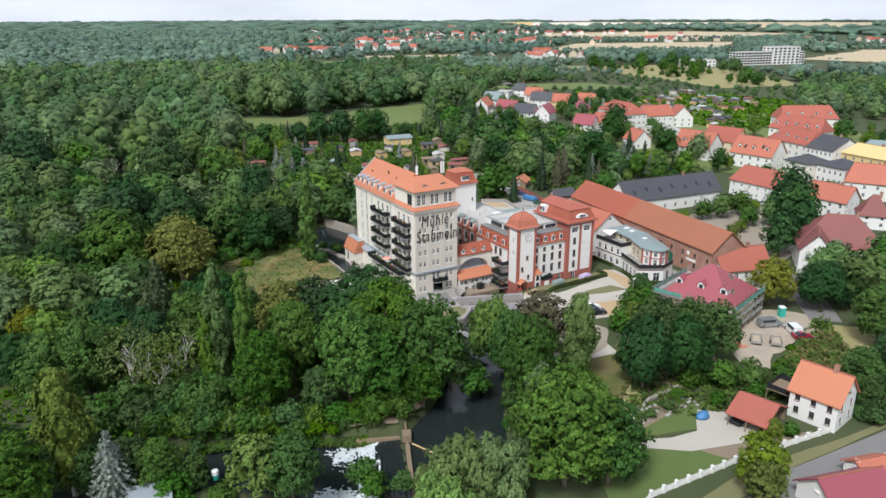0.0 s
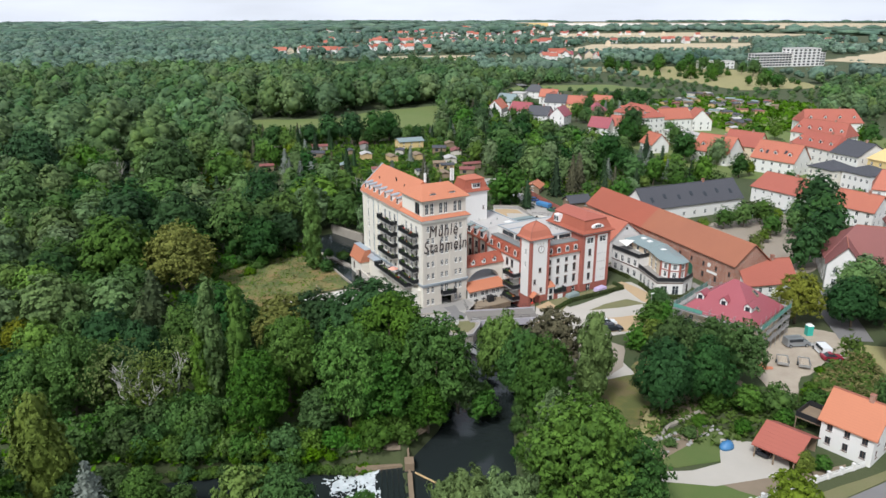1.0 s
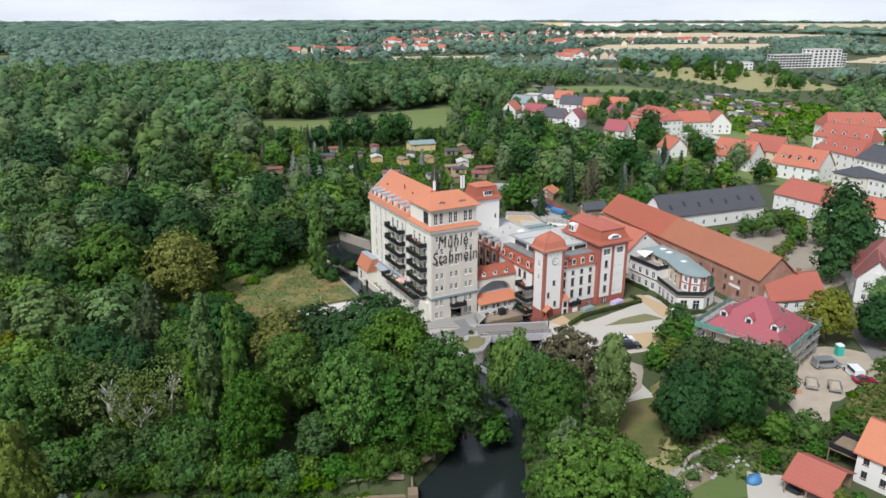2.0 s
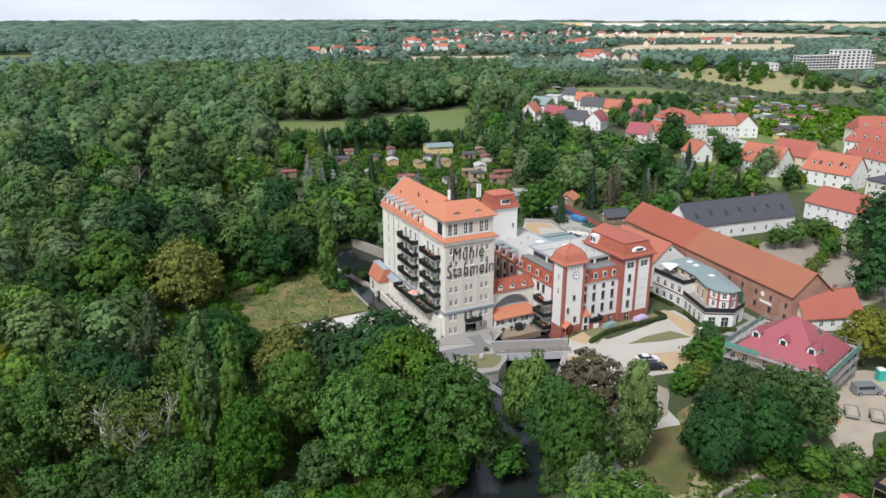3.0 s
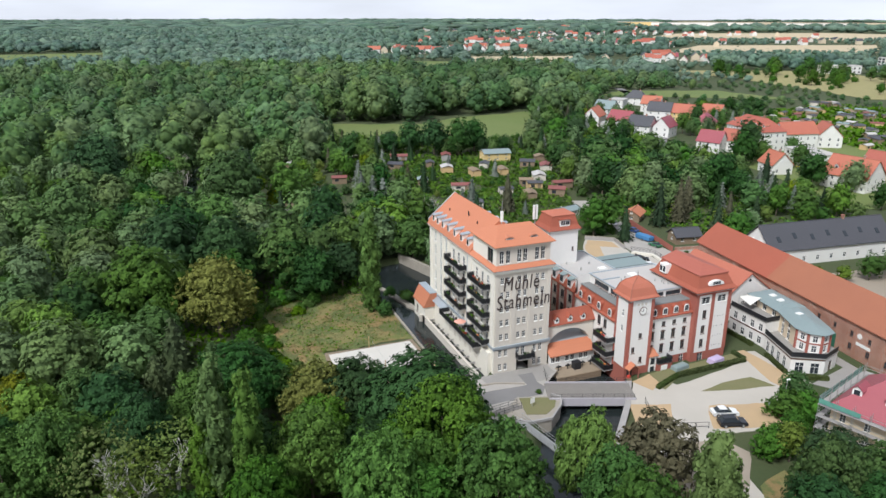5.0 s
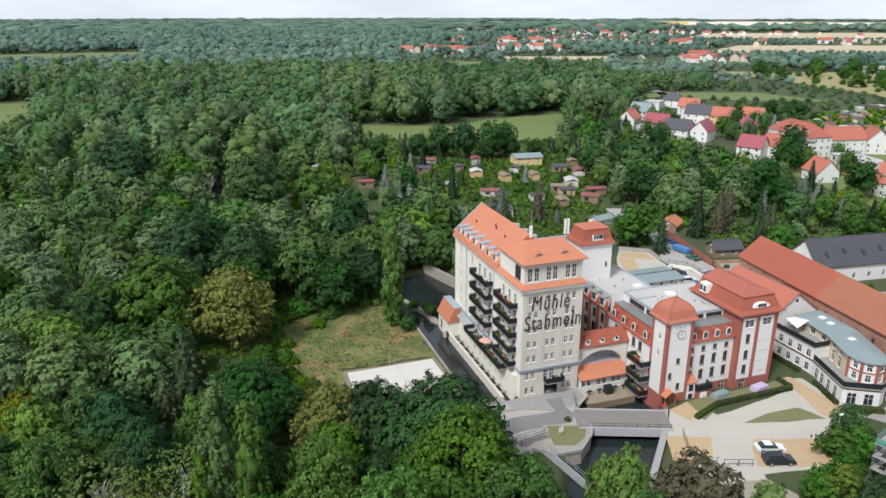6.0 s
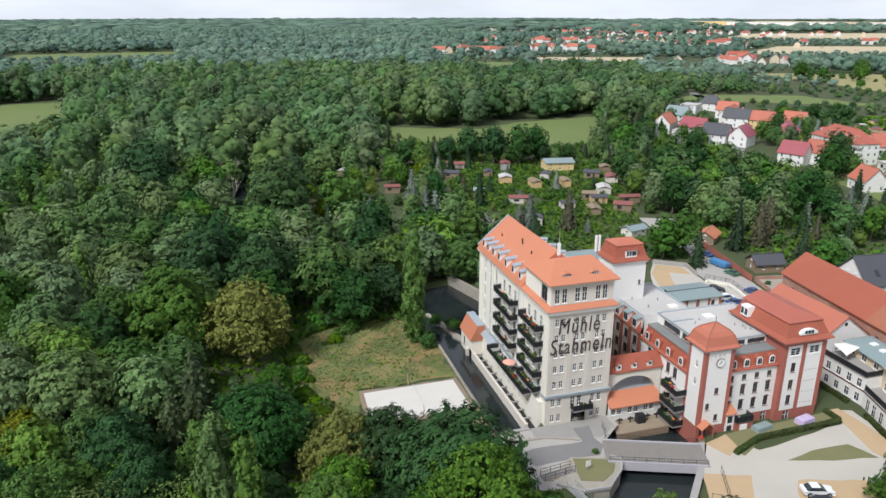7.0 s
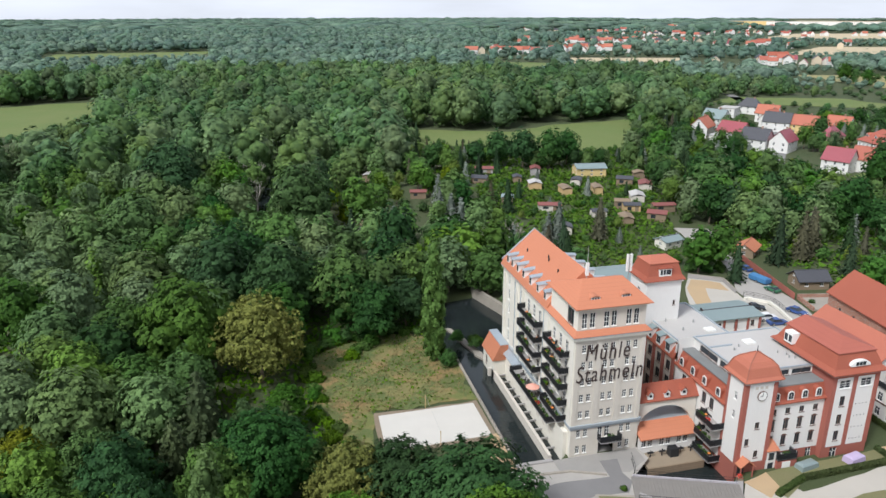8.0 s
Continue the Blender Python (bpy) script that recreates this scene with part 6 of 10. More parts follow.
for s in (-1, 1):
    loft(bm, [[(95.3, y, 2.75), (95.3 + s * 1.25, y, 1.75), (95.3 + s * 1.25, y, 1.88), (95.3, y, 2.9)] for y in (126.2, 127.7)])
porch = part("porch_roof", bm, M["tile"], annex, "orange tiled porch roof")
for s in (-1.0, 1.0):
    bm = bmesh.new()
    box(bm, 95.3 + s - 0.07, 95.3 + s + 0.07, 126.35, 126.5, -0.6, 1.9)
    box(bm, 95.3 + s - 0.05, 95.3 + s + 0.05, 126.5, 127.7, 1.65, 1.78)
    part("post", bm, M["redpaint"], porch)
# bay with a small balcony
bm = bmesh.new()
box(bm, 99.4, 101.0, 127.6, 128.95, -0.5, 3.0)
bay = part("bay", bm, M["white"], annex)
bm = bmesh.new()
loft(bm, [rect(99.2, 101.3, 127.3, 129, 3.0), rect(99.2, 101.3, 127.3, 129, 3.1), rect(99.6, 101, 128.7, 129, 4.1)])
part("bay_roof", bm, M["tile"], bay)
bm = bmesh.new()
box(bm, 99.75, 100.6, 127.55, 127.6, 1.4, 2.6)
box(bm, 99.75, 100.6, 127.55, 127.6, -0.1, 0.9)
part("pane", bm, M["glass"], bay)
bm = bmesh.new()
box(bm, 101.0, 104.4, 127.2, 128.9, -0.5, 1.3)
part("porch_block", bm, M["redpaint"], annex)
bm = bmesh.new()
box(bm, 101.9, 103.3, 127.15, 127.2, -0.45, 1.0)
part("door", bm, M["frame"], annex)
balcony(annex, 102.7, 128.9, 1.35, 0, 3.3, 1.7, 4)
# corner pavilion
PX0, PX1, PY0, PY1 = 109.2, 117.2, 128.0, 140.5
pw = [(2.2, 11.6, 1.9, 1.3, "bars"), (5.9, 11.6, 1.9, 1.3, "bars"), (2.2, 8.6, 0.9, 1.7, "dark"), (2.2, 5.5, 0.9, 1.7, "dark"), (2.2, 2.7, 0.9, 1.7, "dark")]
facade(annex, (PX0, PY0), (PX1, PY0), 1.7, 14.0, pw, M["white"])
facade(annex, (PX0, PY0 - 0.05), (PX1, PY0 - 0.05), -0.6, 1.7, [(2.2, -0.4, 1.2, 1.9, "cross")], M["redpaint"])
facade(annex, (PX1, PY0), (PX1, PY1), -0.6, 14.0, [(u, z, 0.9, 1.6, "dark") for u in (3, 6.2, 9.4) for z in (2.7, 5.5, 8.6)], M["redpaint"])
facade(annex, (PX1, PY1), (PX0, PY1), -0.6, 14.0, [], M["white"])
facade(annex, (PX0, PY1), (PX0, PY0 + 1.2), 10.0, 14.0, [], M["redpaint"])
facade(annex, (PX0, PY0 + 1.2), (PX0, PY0), -0.6, 14.0, [], M["redpaint"])
bm = bmesh.new()
for a, b in ((PX0 - 0.08, PX0 + 0.6), (112.7, 113.4), (PX1 - 0.7, PX1 + 0.08)):
    box(bm, a, b, PY0 - 0.09, PY0, 1.7, 14.0)
box(bm, PX0 + 0.6, 112.7, PY0 - 0.09, PY0, 13.4, 14.0)
box(bm, 113.4, PX1 - 0.7, PY0 - 0.09, PY0, 13.4, 14.0)
part("corner_strip", bm, M["redpaint"], annex)
bm = bmesh.new()
for i in range(4):
    for j in range(4):
        box(bm, 113.9 + i * 0.62, 113.98 + i * 0.62, PY0 - 0.06, PY0, 2.6 + j * 2.0, 2.75 + j * 2.0)
part("wall_anchor", bm, M["iron"], annex)
bm = bmesh.new()
band(bm, PX0, PX1, PY0, PY1, 13.9, 14.2, 0.4)
part("cornice", bm, M["zinc"], annex)
bm = bmesh.new()
loft(bm, [rect(PX0 - 0.8, PX1 + 0.8, PY0 - 0.8, PY1 + 0.8, 14.2), rect(PX0 - 0.8, PX1 + 0.8, PY0 - 0.8, PY1 + 0.8, 14.35), rect(PX0 - 0.1, PX1 + 0.1, PY0 - 0.1, PY1 + 0.1, 14.9),
          rect(PX0 + 0.8, PX1 - 0.8, PY0 + 0.8, PY1 - 0.8, 17.0)])
part("mansard", bm, M["tiledeep"], annex, "red tiled mansard")
bm = bmesh.new()
loft(bm, [rect(PX0 + 0.6, PX1 - 0.6, PY0 + 0.6, PY1 - 0.6, 17.0), rect(PX0 + 0.6, PX1 - 0.6, PY0 + 0.6, PY1 - 0.6, 17.15), rect(113.0, 113.4, 131.6, 140.0, 18.2)])
part("roof", bm, M["tilered"], annex, "red tiled upper roof")
bm = bmesh.new()
lun = [(111.6, 15.2)] + [(113.2 + 1.75 * math.cos(math.pi * (1 - k / 8)), 15.35 + 0.75 * math.sin(math.pi * k / 8)) for k in range(9)] + [(114.8, 15.2)]
loft(bm, [[(a, y, b) for a, b in lun] for y in (127.75, 129.5)])
d = part("gable_dormer", bm, M["frame"], annex)
bm = bmesh.new()
for x in (112.6, 113.2, 113.8):
    box(bm, x - 0.24, x + 0.24, 127.71, 127.75, 15.35, 15.9)
part("pane", bm, M["glass"], d)
bm = bmesh.new()
box(bm, 108.5, 109.8, 136.6, 138.4, 15.0, 16.8)
d = part("dormer", bm, M["frame"], annex)
bm = bmesh.new()
for y in (137.05, 137.95):
    box(bm, 108.46, 108.5, y - 0.32, y + 0.32, 15.3, 16.4)
part("pane", bm, M["glass"], d)

# gabled block behind the pavilion
gab = thing("gabled_block", pose(131, 150, 0), "red roofed block with a white gable", "building", world=True)
GX0, GX1, GY0, GY1 = 128.3, 140.7, 140.5, 158.0
facade(gab, (GX0, GY0), (GX1, GY0), -0.2, 5.6, [(u, 2.6, 0.9, 1.4, "cross") for u in (2, 5, 8)], M["white"])
facade(gab, (GX1, GY0), (GX1, GY1), -0.2, 5.6, [], M["white"])
facade(gab, (GX1, GY1), (GX0, GY1), -0.2, 5.6, [], M["white"])
facade(gab, (GX0, GY1), (GX0, GY0), -0.2, 5.6, [(u, z, 0.9, 1.4, "dark") for u in (3, 6.5, 10, 13.5) for z in (0.8, 3.8)], M["redpaint"])
for y in (GY0, GY1):
    bm = bmesh.new()
    loft(bm, [[(GX0, y + s, 5.6), (GX1, y + s, 5.6), ((GX0 + GX1) / 2, y + s, 10.1)] for s in (0.02, 0.28)])
    part("gable", bm, M["white"], gab)
bm = bmesh.new()
gm = (GX0 + GX1) / 2
for s in (-1, 1):
    loft(bm, [[(gm, y, 10.35), (gm + s * 6.7, y, 5.4), (gm + s * 6.7, y, 5.2), (gm, y, 10.1)] for y in (GY0 - 0.35, GY1 + 0.35)])
part("roof", bm, M["tilered"], gab, "red tiled gable roof")
bm = bmesh.new()
loft(bm, [[(117.0, y, 8.2), (gm - 2, y, 8.6), (gm - 2, y, 8.2), (117.0, y, 7.9)] for y in (143.5, 150)])
part("link_roof", bm, M["tilered"], gab)
bm = bmesh.new()
box(bm, 117.2, GX0, 143.6, 150, -0.5, 8.0)
part("link_wall", bm, M["white"], gab)
bm = bmesh.new()
tube(bm, [(gm, GY0 - 0.02, 8.6), (gm, GY0 + 0.02, 8.6)], [0.35, 0.35], 12)
part("round_window", bm, M["glass"], gab)

# ---- white side building with green-grey roofs ----
side = thing("side_building", pose(129.5, 127, 0), "white side building with roof terraces and grey green roofs", "apartment building", world=True)
LOW = [(126.9, 127.6), (123.7, 118.0), (128.8, 115.0), (133.6, 116.6), (136.2, 127.6)]
lw_ = [[(u, -0.1, 1.1, 2.1, "cross") for u in (1.5, 3.4, 5.6, 7.8)], [(1.6, -0.1, 1.5, 2.1, "cross"), (4.3, -0.1, 1.5, 2.1, "cross")], [(2.4, -0.1, 1.3, 2.1, "dark")], []]
for k in range(4):
    facade(side, LOW[k], LOW[k + 1], -0.3, 2.9, lw_[k], M["white"])
facade(side, (126.9, 137.2), (126.9, 127.6), -0.3, 5.2, [(u, z, 1.0, 1.5, "cross") for u in (1.4, 3.7, 6.0, 8.2) for z in (0.3, 3.0)], M["white"])
facade(side, (126.9, 127.6), (136.2, 127.6), 2.9, 5.2, [], M["white"])
facade(side, (136.2, 127.6), (137.2, 137.2), -0.3, 7.0, [], M["white"])
facade(side, (137.2, 137.2), (126.9, 137.2), -0.3, 5.2, [], M["white"])
bm = bmesh.new()
prism(bm, [(126.7, 127.6), (123.45, 117.95), (128.75, 114.8), (133.75, 116.5), (136.3, 127.6)], 2.9, 3.1)
box(bm, 126.75, 137.2, 127.6, 137.3, 5.2, 5.4)
part("terrace_floor", bm, M["setts"], side)
bm = bmesh.new()
for a, b, z in ((LOW[0], LOW[1], 3.1), (LOW[1], LOW[2], 3.1), (LOW[2], LOW[3], 3.1), ((126.85, 137.2), (126.85, 127.7), 5.4), ((126.85, 127.7), (130.2, 127.7), 5.4)):
    dd = Vector((b[0] - a[0], b[1] - a[1])).normalized()
    nn = Vector((-dd.y, dd.x)) * 0.06
    prism(bm, [(a[0] + nn.x, a[1] + nn.y), (b[0] + nn.x, b[1] + nn.y), (b[0] - nn.x, b[1] - nn.y), (a[0] - nn.x, a[1] - nn.y)], z, z + 0.95)
part("terrace_railing", bm, M["iron"], side, "dark terrace railing")
bm = bmesh.new()
for a, b, z in (((126.9, 137.2), (126.9, 127.6), 2.6), (LOW[0], LOW[1], 2.6), (LOW[1], LOW[2], 2.6)):
    dd = Vector((b[0] - a[0], b[1] - a[1])).normalized()
    nn = Vector((dd.y, -dd.x)) * 0.07
    prism(bm, [a, (a[0] + nn.x, a[1] + nn.y), (b[0] + nn.x, b[1] + nn.y), b], z, z + 0.26)
part("string_course", bm, M["brown"], side)
facade(side, (131.6, 137.2), (130.2, 127.6), 5.4, 7.0, [(u, 5.5, 1.2, 1.35, "cross") for u in (1.8, 4.8, 7.8)], M["beige"])
facade(side, (130.2, 127.6), (127.3, 120.8), 3.1, 7.0, [(u, 3.2, 1.1, 2.1, "cross") for u in (1.6, 4.2)] + [(u, 5.6, 0.9, 1.0, "cross") for u in (1.6, 4.2)], M["beige"])
OCT = [(127.3, 120.8), (127.5, 118.3), (129.3, 116.7), (131.5, 117.0), (132.5, 119.0), (136.2, 127.6)]
for (ax, ay), (bx, by) in zip(OCT, OCT[1:]):
    ll = math.hypot(bx - ax, by - ay)
    facade(side, (ax, ay), (bx, by), 3.1, 7.0, [(ll / 2, 3.3, 0.85, 1.3, "cross"), (ll / 2, 5.3, 0.85, 1.2, "cross")], M["white"])
for ax, ay in OCT[:5]:
    bm = bmesh.new()
    tube(bm, [(ax, ay, 3.1), (ax, ay, 7.0)], [0.26, 0.26], 8)
    part("corner_strip", bm, M["redpaint"], side)
bm = bmesh.new()
for (ax, ay), (bx, by) in zip(OCT[:5], OCT[1:5]):
    dd = Vector((bx - ax, by - ay)).normalized()
    nn = Vector((dd.y, -dd.x)) * 0.06
    prism(bm, [(ax, ay), (ax + nn.x, ay + nn.y), (bx + nn.x, by + nn.y), (bx, by)], 4.85, 5.1)
part("string_course", bm, M["redpaint"], side)
bm = bmesh.new()
low_ = [(126.8, 121), (127.1, 118.0), (129.2, 116.1), (131.8, 116.4), (133.1, 118.7), (136.8, 127.9), (129.9, 128.2)]
loft(bm, [[(x, y, 7.0) for x, y in low_], [(x, y, 7.14) for x, y in low_], [(129.6, 121.6, 7.9), (129.6, 120.4, 7.9), (130, 120, 7.9), (130.4, 120.1, 7.9), (130.8, 120.6, 7.9), (133.6, 127, 7.9), (131.8, 127, 7.9)]])
part("roof", bm, M["copper"], side, "grey green sheet metal roof")
bm = bmesh.new()
up_ = [(131.2, 137.7), (129.7, 127.9), (136.8, 127.7), (137.8, 137.7)]
loft(bm, [[(x, y, 7.05) for x, y in up_], [(x, y, 7.2) for x, y in up_], [(133, 136.4, 7.75), (132, 129, 7.75), (135, 129, 7.75), (136, 136.4, 7.75)]])
part("roof", bm, M["copper"], side, "grey green sheet metal roof")
for x, y in ((133.4, 131), (134, 133.6), (131.4, 124.4)):
    bm = bmesh.new()
    box(bm, x - 0.6, x + 0.6, y - 0.5, y + 0.5, 7.6, 7.98)
    part("skylight", bm, M["frame"], side)
sail = thing("awning", pose(128.8, 134.6, 5.4), "cream sun sail over a roof terrace", "awning")
bm = bmesh.new()
loft(bm, [[(-1.4, -1.8, 1.5), (1.9, -1.2, 2.4), (1.6, 1.9, 1.9), (-1.2, 1.5, 2.2)], [(-1.4, -1.8, 1.54), (1.9, -1.2, 2.44), (1.6, 1.9, 1.94), (-1.2, 1.5, 2.24)]])
part("cloth", bm, M["awning"], sail)
for x, y, z in ((-1.4, -1.8, 1.5), (1.9, -1.2, 2.4), (-1.2, 1.5, 2.2)):
    bm = bmesh.new()
    rod(bm, (x, y, 0), (x, y, z), 0.04)
    part("pole", bm, M["steel"], sail)

# ---- long brick barn ----
barn_dir = math.degrees(math.atan2(108.4 - 169.3, 143.6 - 151.1))
barn = thing("brick_barn", pose(147.3, 138.9, 0, 0, 0, barn_dir), "long brick barn with a red tiled roof and small arched windows", "barn")
BL, BW, BE, BR_ = 30.7, 5.1, 7.3, 11.7
bwin = [(4 + k * 4.3, 4.0, 0.75, 1.15, "dark") for k in range(14)] + [(4 + k * 4.3, 1.3, 0.9, 1.3, "dark") for k in (10, 11, 12, 13)]
bwin = [w for w in bwin if not (44.5 < w[0] < 48.5 and w[1] < 3)]
facade(barn, (-BL, -BW), (BL, -BW), -0.3, BE, bwin, M["brick"])
facade(barn, (BL, -BW), (BL, BW), -0.3, BE, [(u, 2, 1, 1.5, "dark") for u in (3, 6.4, 9.8)], M["brick"])
facade(barn, (BL, BW), (-BL, BW), -0.3, BE, [(4 + k * 4.3, 3.6, 0.75, 1.15, "dark") for k in range(14)], M["brick"])
facade(barn, (-BL, BW), (-BL, -BW), -0.3, BE, [], M["brick"])
for x in (-BL, BL - 0.3):
    bm = bmesh.new()
    loft(bm, [[(x + s, -BW, BE), (x + s, BW, BE), (x + s, 0, BR_ - 0.1)] for s in (0.0, 0.3)])
    part("gable", bm, M["brick"], barn)
bm = bmesh.new()
gable_roof(bm, -BL, -4.45, -BW, BW, BE, BR_, 0.45, 0.2)
part("roof", bm, M["tiledeep"], barn, "red tiled roof of the newer half")
bm = bmesh.new()
gable_roof(bm, -3.55, BL, -BW, BW, BE, BR_, 0.45, 0.2)
part("roof", bm, M["tilefaded"], barn, "faded orange tiled roof of the older half")
bm = bmesh.new()
gp = [(-1.6, 0), (1.6, 0), (1.6, 2.6)] + [(1.6 * math.cos(math.pi * k / 8), 2.6 + 0.7 * math.sin(math.pi * k / 8)) for k in range(1, 8)] + [(-1.6, 2.6)]
loft(bm, [[(15.5 + a, y, b) for a, b in gp] for y in (-BW - 0.06, -BW - 0.01)])
part("gate", bm, surface("green painted gate", (0.03, 0.14, 0.09), None, 1, 6, 0.6, bump=0.0), barn, "green arched barn gate")
bm = bmesh.new()
box(bm, 22.0, 25.4, -BW - 0.08, -BW, 2.9, 3.5)
part("sign_board", bm, M["frame"], barn)
bm = bmesh.new()
tube(bm, [(22.6, -BW - 0.02, 4.8), (22.6, -BW - 0.12, 4.8)], [0.55, 0.55], 16)
part("satellite_dish", bm, M["frame"], barn)
bm = bmesh.new()
box(bm, 0, 0.3, -BW - 0.12, -BW, -0.3, BE - 0.4)
but_ = to_mesh("buttress", bm, M["brick"])
for k in range(10):
    place("buttress", but_, barn, pose(-28 + k * 6.2, 0, 0))


# ---- houses ----
def house(x, y, rz, w, d, h, rise, walls, roof, label, shape="gable", cols=4, rows=2, side_cols=2, win=(0.9, 1.3), dormers=0, style="cross", chimney=True, name="house", category="house", z=0.0, sky=0, group=""):
    """A house w long (along its local x) and d deep, with eaves at h and a roof of the given rise."""
    e = thing(name, pose(x, y, z, 0, 0, rz), label, category, group)
    storey = (h - 0.5) / rows
    lay = [(w * (i + 0.5) / cols, 0.9 + r * storey, win[0], min(win[1], storey - 0.9), style) for i in range(cols) for r in range(rows)]
    lay_s = [(d * (i + 0.5) / side_cols, 0.9 + r * storey, win[0], min(win[1], storey - 0.9), style) for i in range(side_cols) for r in range(rows)]
    x0, x1, y0, y1 = -w / 2, w / 2, -d / 2, d / 2
    facade(e, (x0, y0), (x1, y0), -0.3, h, lay, walls)
    facade(e, (x1, y0), (x1, y1), -0.3, h, lay_s, walls)
    facade(e, (x1, y1), (x0, y1), -0.3, h, [], walls)
    facade(e, (x0, y1), (x0, y0), -0.3, h, lay_s, walls)
    slope = rise / (d / 2)
    if shape == "flat":
        bm = bmesh.new()
        box(bm, x0 - 0.3, x1 + 0.3, y0 - 0.3, y1 + 0.3, h, h + 0.35)
        part("roof", bm, roof, e)
        return e
    bm = bmesh.new()
    gable_roof(bm, x0, x1, y0, y1, h, h + rise, 0.45, 0.2, d * 0.5 if shape == "hip" else (d * 0.18 if shape == "half" else 0))
    part("roof", bm, roof, e)
    draw = d * 0.5 if shape == "hip" else (d * 0.18 if shape == "half" else 0)
    if w - 2 * draw > 1 and not name.startswith("garden"):
        bm = bmesh.new()
        rod(bm, (x0 - 0.4 + draw, 0, h + rise + 0.18), (x1 + 0.4 - draw, 0, h + rise + 0.18), 0.16)
        part("ridge", bm, M["ridge"] if roof not in (M["slate"], M["copper"]) else M["slate"], e)
    if shape == "gable":
        for xx in (x0, x1 - 0.3):
            bm = bmesh.new()
            loft(bm, [[(xx + s, y0, h), (xx + s, y1, h), (xx + s, 0, h + rise - 0.1)] for s in (0.0, 0.3)])
            part("gable", bm, walls, e)
        for xx, a in ((x1, 90), (x0, -90)):
            for yy in ((-d * 0.12, d * 0.12) if d > 8 else (0,)):
                fr, pane = window_mesh(0.8, 1.1, style)
                ob = place("window", fr, e, pose(xx + (0.1 if xx > 0 else -0.1), yy, h + rise * 0.28, 0, 0, a))
                place("pane", pane, ob)
    for k in range(dormers):
        xx = x0 + w * (k + 0.5) / dormers
        yy, zz = y0 + d * 0.16, h + slope * d * 0.16
        bm = bmesh.new()
        loft(bm, [[(xx - 0.7, b, zz - 0.4), (xx + 0.7, b, zz - 0.4), (xx + 0.7, b, zz + 0.9), (xx, b, zz + 1.5), (xx - 0.7, b, zz + 0.9)] for b in (yy - 0.2, yy + 2.4)])
        dm = part("dormer", bm, M["frame"], e)
        bm = bmesh.new()
        for s in (-1, 1):
            loft(bm, [[(xx, b, zz + 1.58), (xx + s * 0.95, b, zz + 0.78), (xx + s * 0.95, b, zz + 0.88), (xx, b, zz + 1.7)] for b in (yy - 0.4, yy + 2.5)])
        part("dormer_roof", bm, roof, dm)
        bm = bmesh.new()
        box(bm, xx - 0.42, xx + 0.42, yy - 0.24, yy - 0.2, zz - 0.1, zz + 0.85)
        part("pane", bm, M["glass"], dm)
    for k in range(sky):
        xx = x0 + w * (k + 0.7) / (sky + 0.4)
        yy = y0 + d * (0.18 + 0.05 * (k % 2))
        zz = h + slope * d * (0.18 + 0.05 * (k % 2)) + 0.2
        bm = bmesh.new()
        loft(bm, [[(xx - 0.5, yy - 0.6, zz - 0.6 * slope), (xx + 0.5, yy - 0.6, zz - 0.6 * slope), (xx + 0.5, yy + 0.6, zz + 0.6 * slope), (xx - 0.5, yy + 0.6, zz + 0.6 * slope)],
                  [(xx - 0.5, yy - 0.6, zz - 0.6 * slope + 0.12), (xx + 0.5, yy - 0.6, zz - 0.6 * slope + 0.12), (xx + 0.5, yy + 0.6, zz + 0.6 * slope + 0.12), (xx - 0.5, yy + 0.6, zz + 0.6 * slope + 0.12)]])
        part("skylight", bm, M["glass"], e)
    if chimney:
        bm = bmesh.new()
        cxx = w * 0.18
        box(bm, cxx - 0.35, cxx + 0.35, -0.35, 0.35, h + rise - 0.8, h + rise + 1.0)
        box(bm, cxx - 0.42, cxx + 0.42, -0.42, 0.42, h + rise + 1.0, h + rise + 1.12)
        part("chimney", bm, M["brick"], e)
    return e


W, T = M["white"], M["tilered"]
house(183.5, 166.5, -6, 39, 11, 4.6, 5.2, W, M["slate"], "long white house with a dark grey tiled roof and skylights", "gable", 9, 1, 2, dormers=0, sky=7, name="long_house")
repaired = house(120.6, 94.6, -72.5, 14.2, 14.2, 6.2, 5.6, M["beige"], M["tilemaroon"], "beige house with a glazed maroon roof under repair", "hip", 4, 2, 3, dormers=3, chimney=False, name="house_under_repair")
for yy, up in ((-2.2, 0.24), (1.6, 0.5)):
    bm = bmesh.new()
    xx, sl = 7.1 * (1 - up), 5.6 / 7.1
    zz = 6.2 + 5.6 * up + 0.5
    loft(bm, [[(xx + a, yy + b, zz - a * sl + c) for a, b in ((0.6, -0.5), (0.6, 0.5), (-0.6, 0.5), (-0.6, -0.5))] for c in (-0.1, 0.14)])
    light_ = part("skylight", bm, M["timber"], repaired, "open timber skylight frame")
    bm = bmesh.new()
    loft(bm, [[(xx + a, yy + b, zz - a * sl + c) for a, b in ((0.42, -0.34), (0.42, 0.34), (-0.42, 0.34), (-0.42, -0.34))] for c in (0.1, 0.16)])
    part("pane", bm, M["glass"], light_)
house(104.2, 57.7, -79, 7.4, 7.0, 4.9, 3.6, W, M["tile"], "white two storey house with an orange tiled roof", "gable", 3, 2, 2, (0.8, 1.2), style="dark")
house(178.2, 102.2, -50, 20, 14, 6, 6.6, W, M["tilebrown"], "white villa with timbered gables and a brownish red roof", "hip", 5, 2, 3, name="villa")
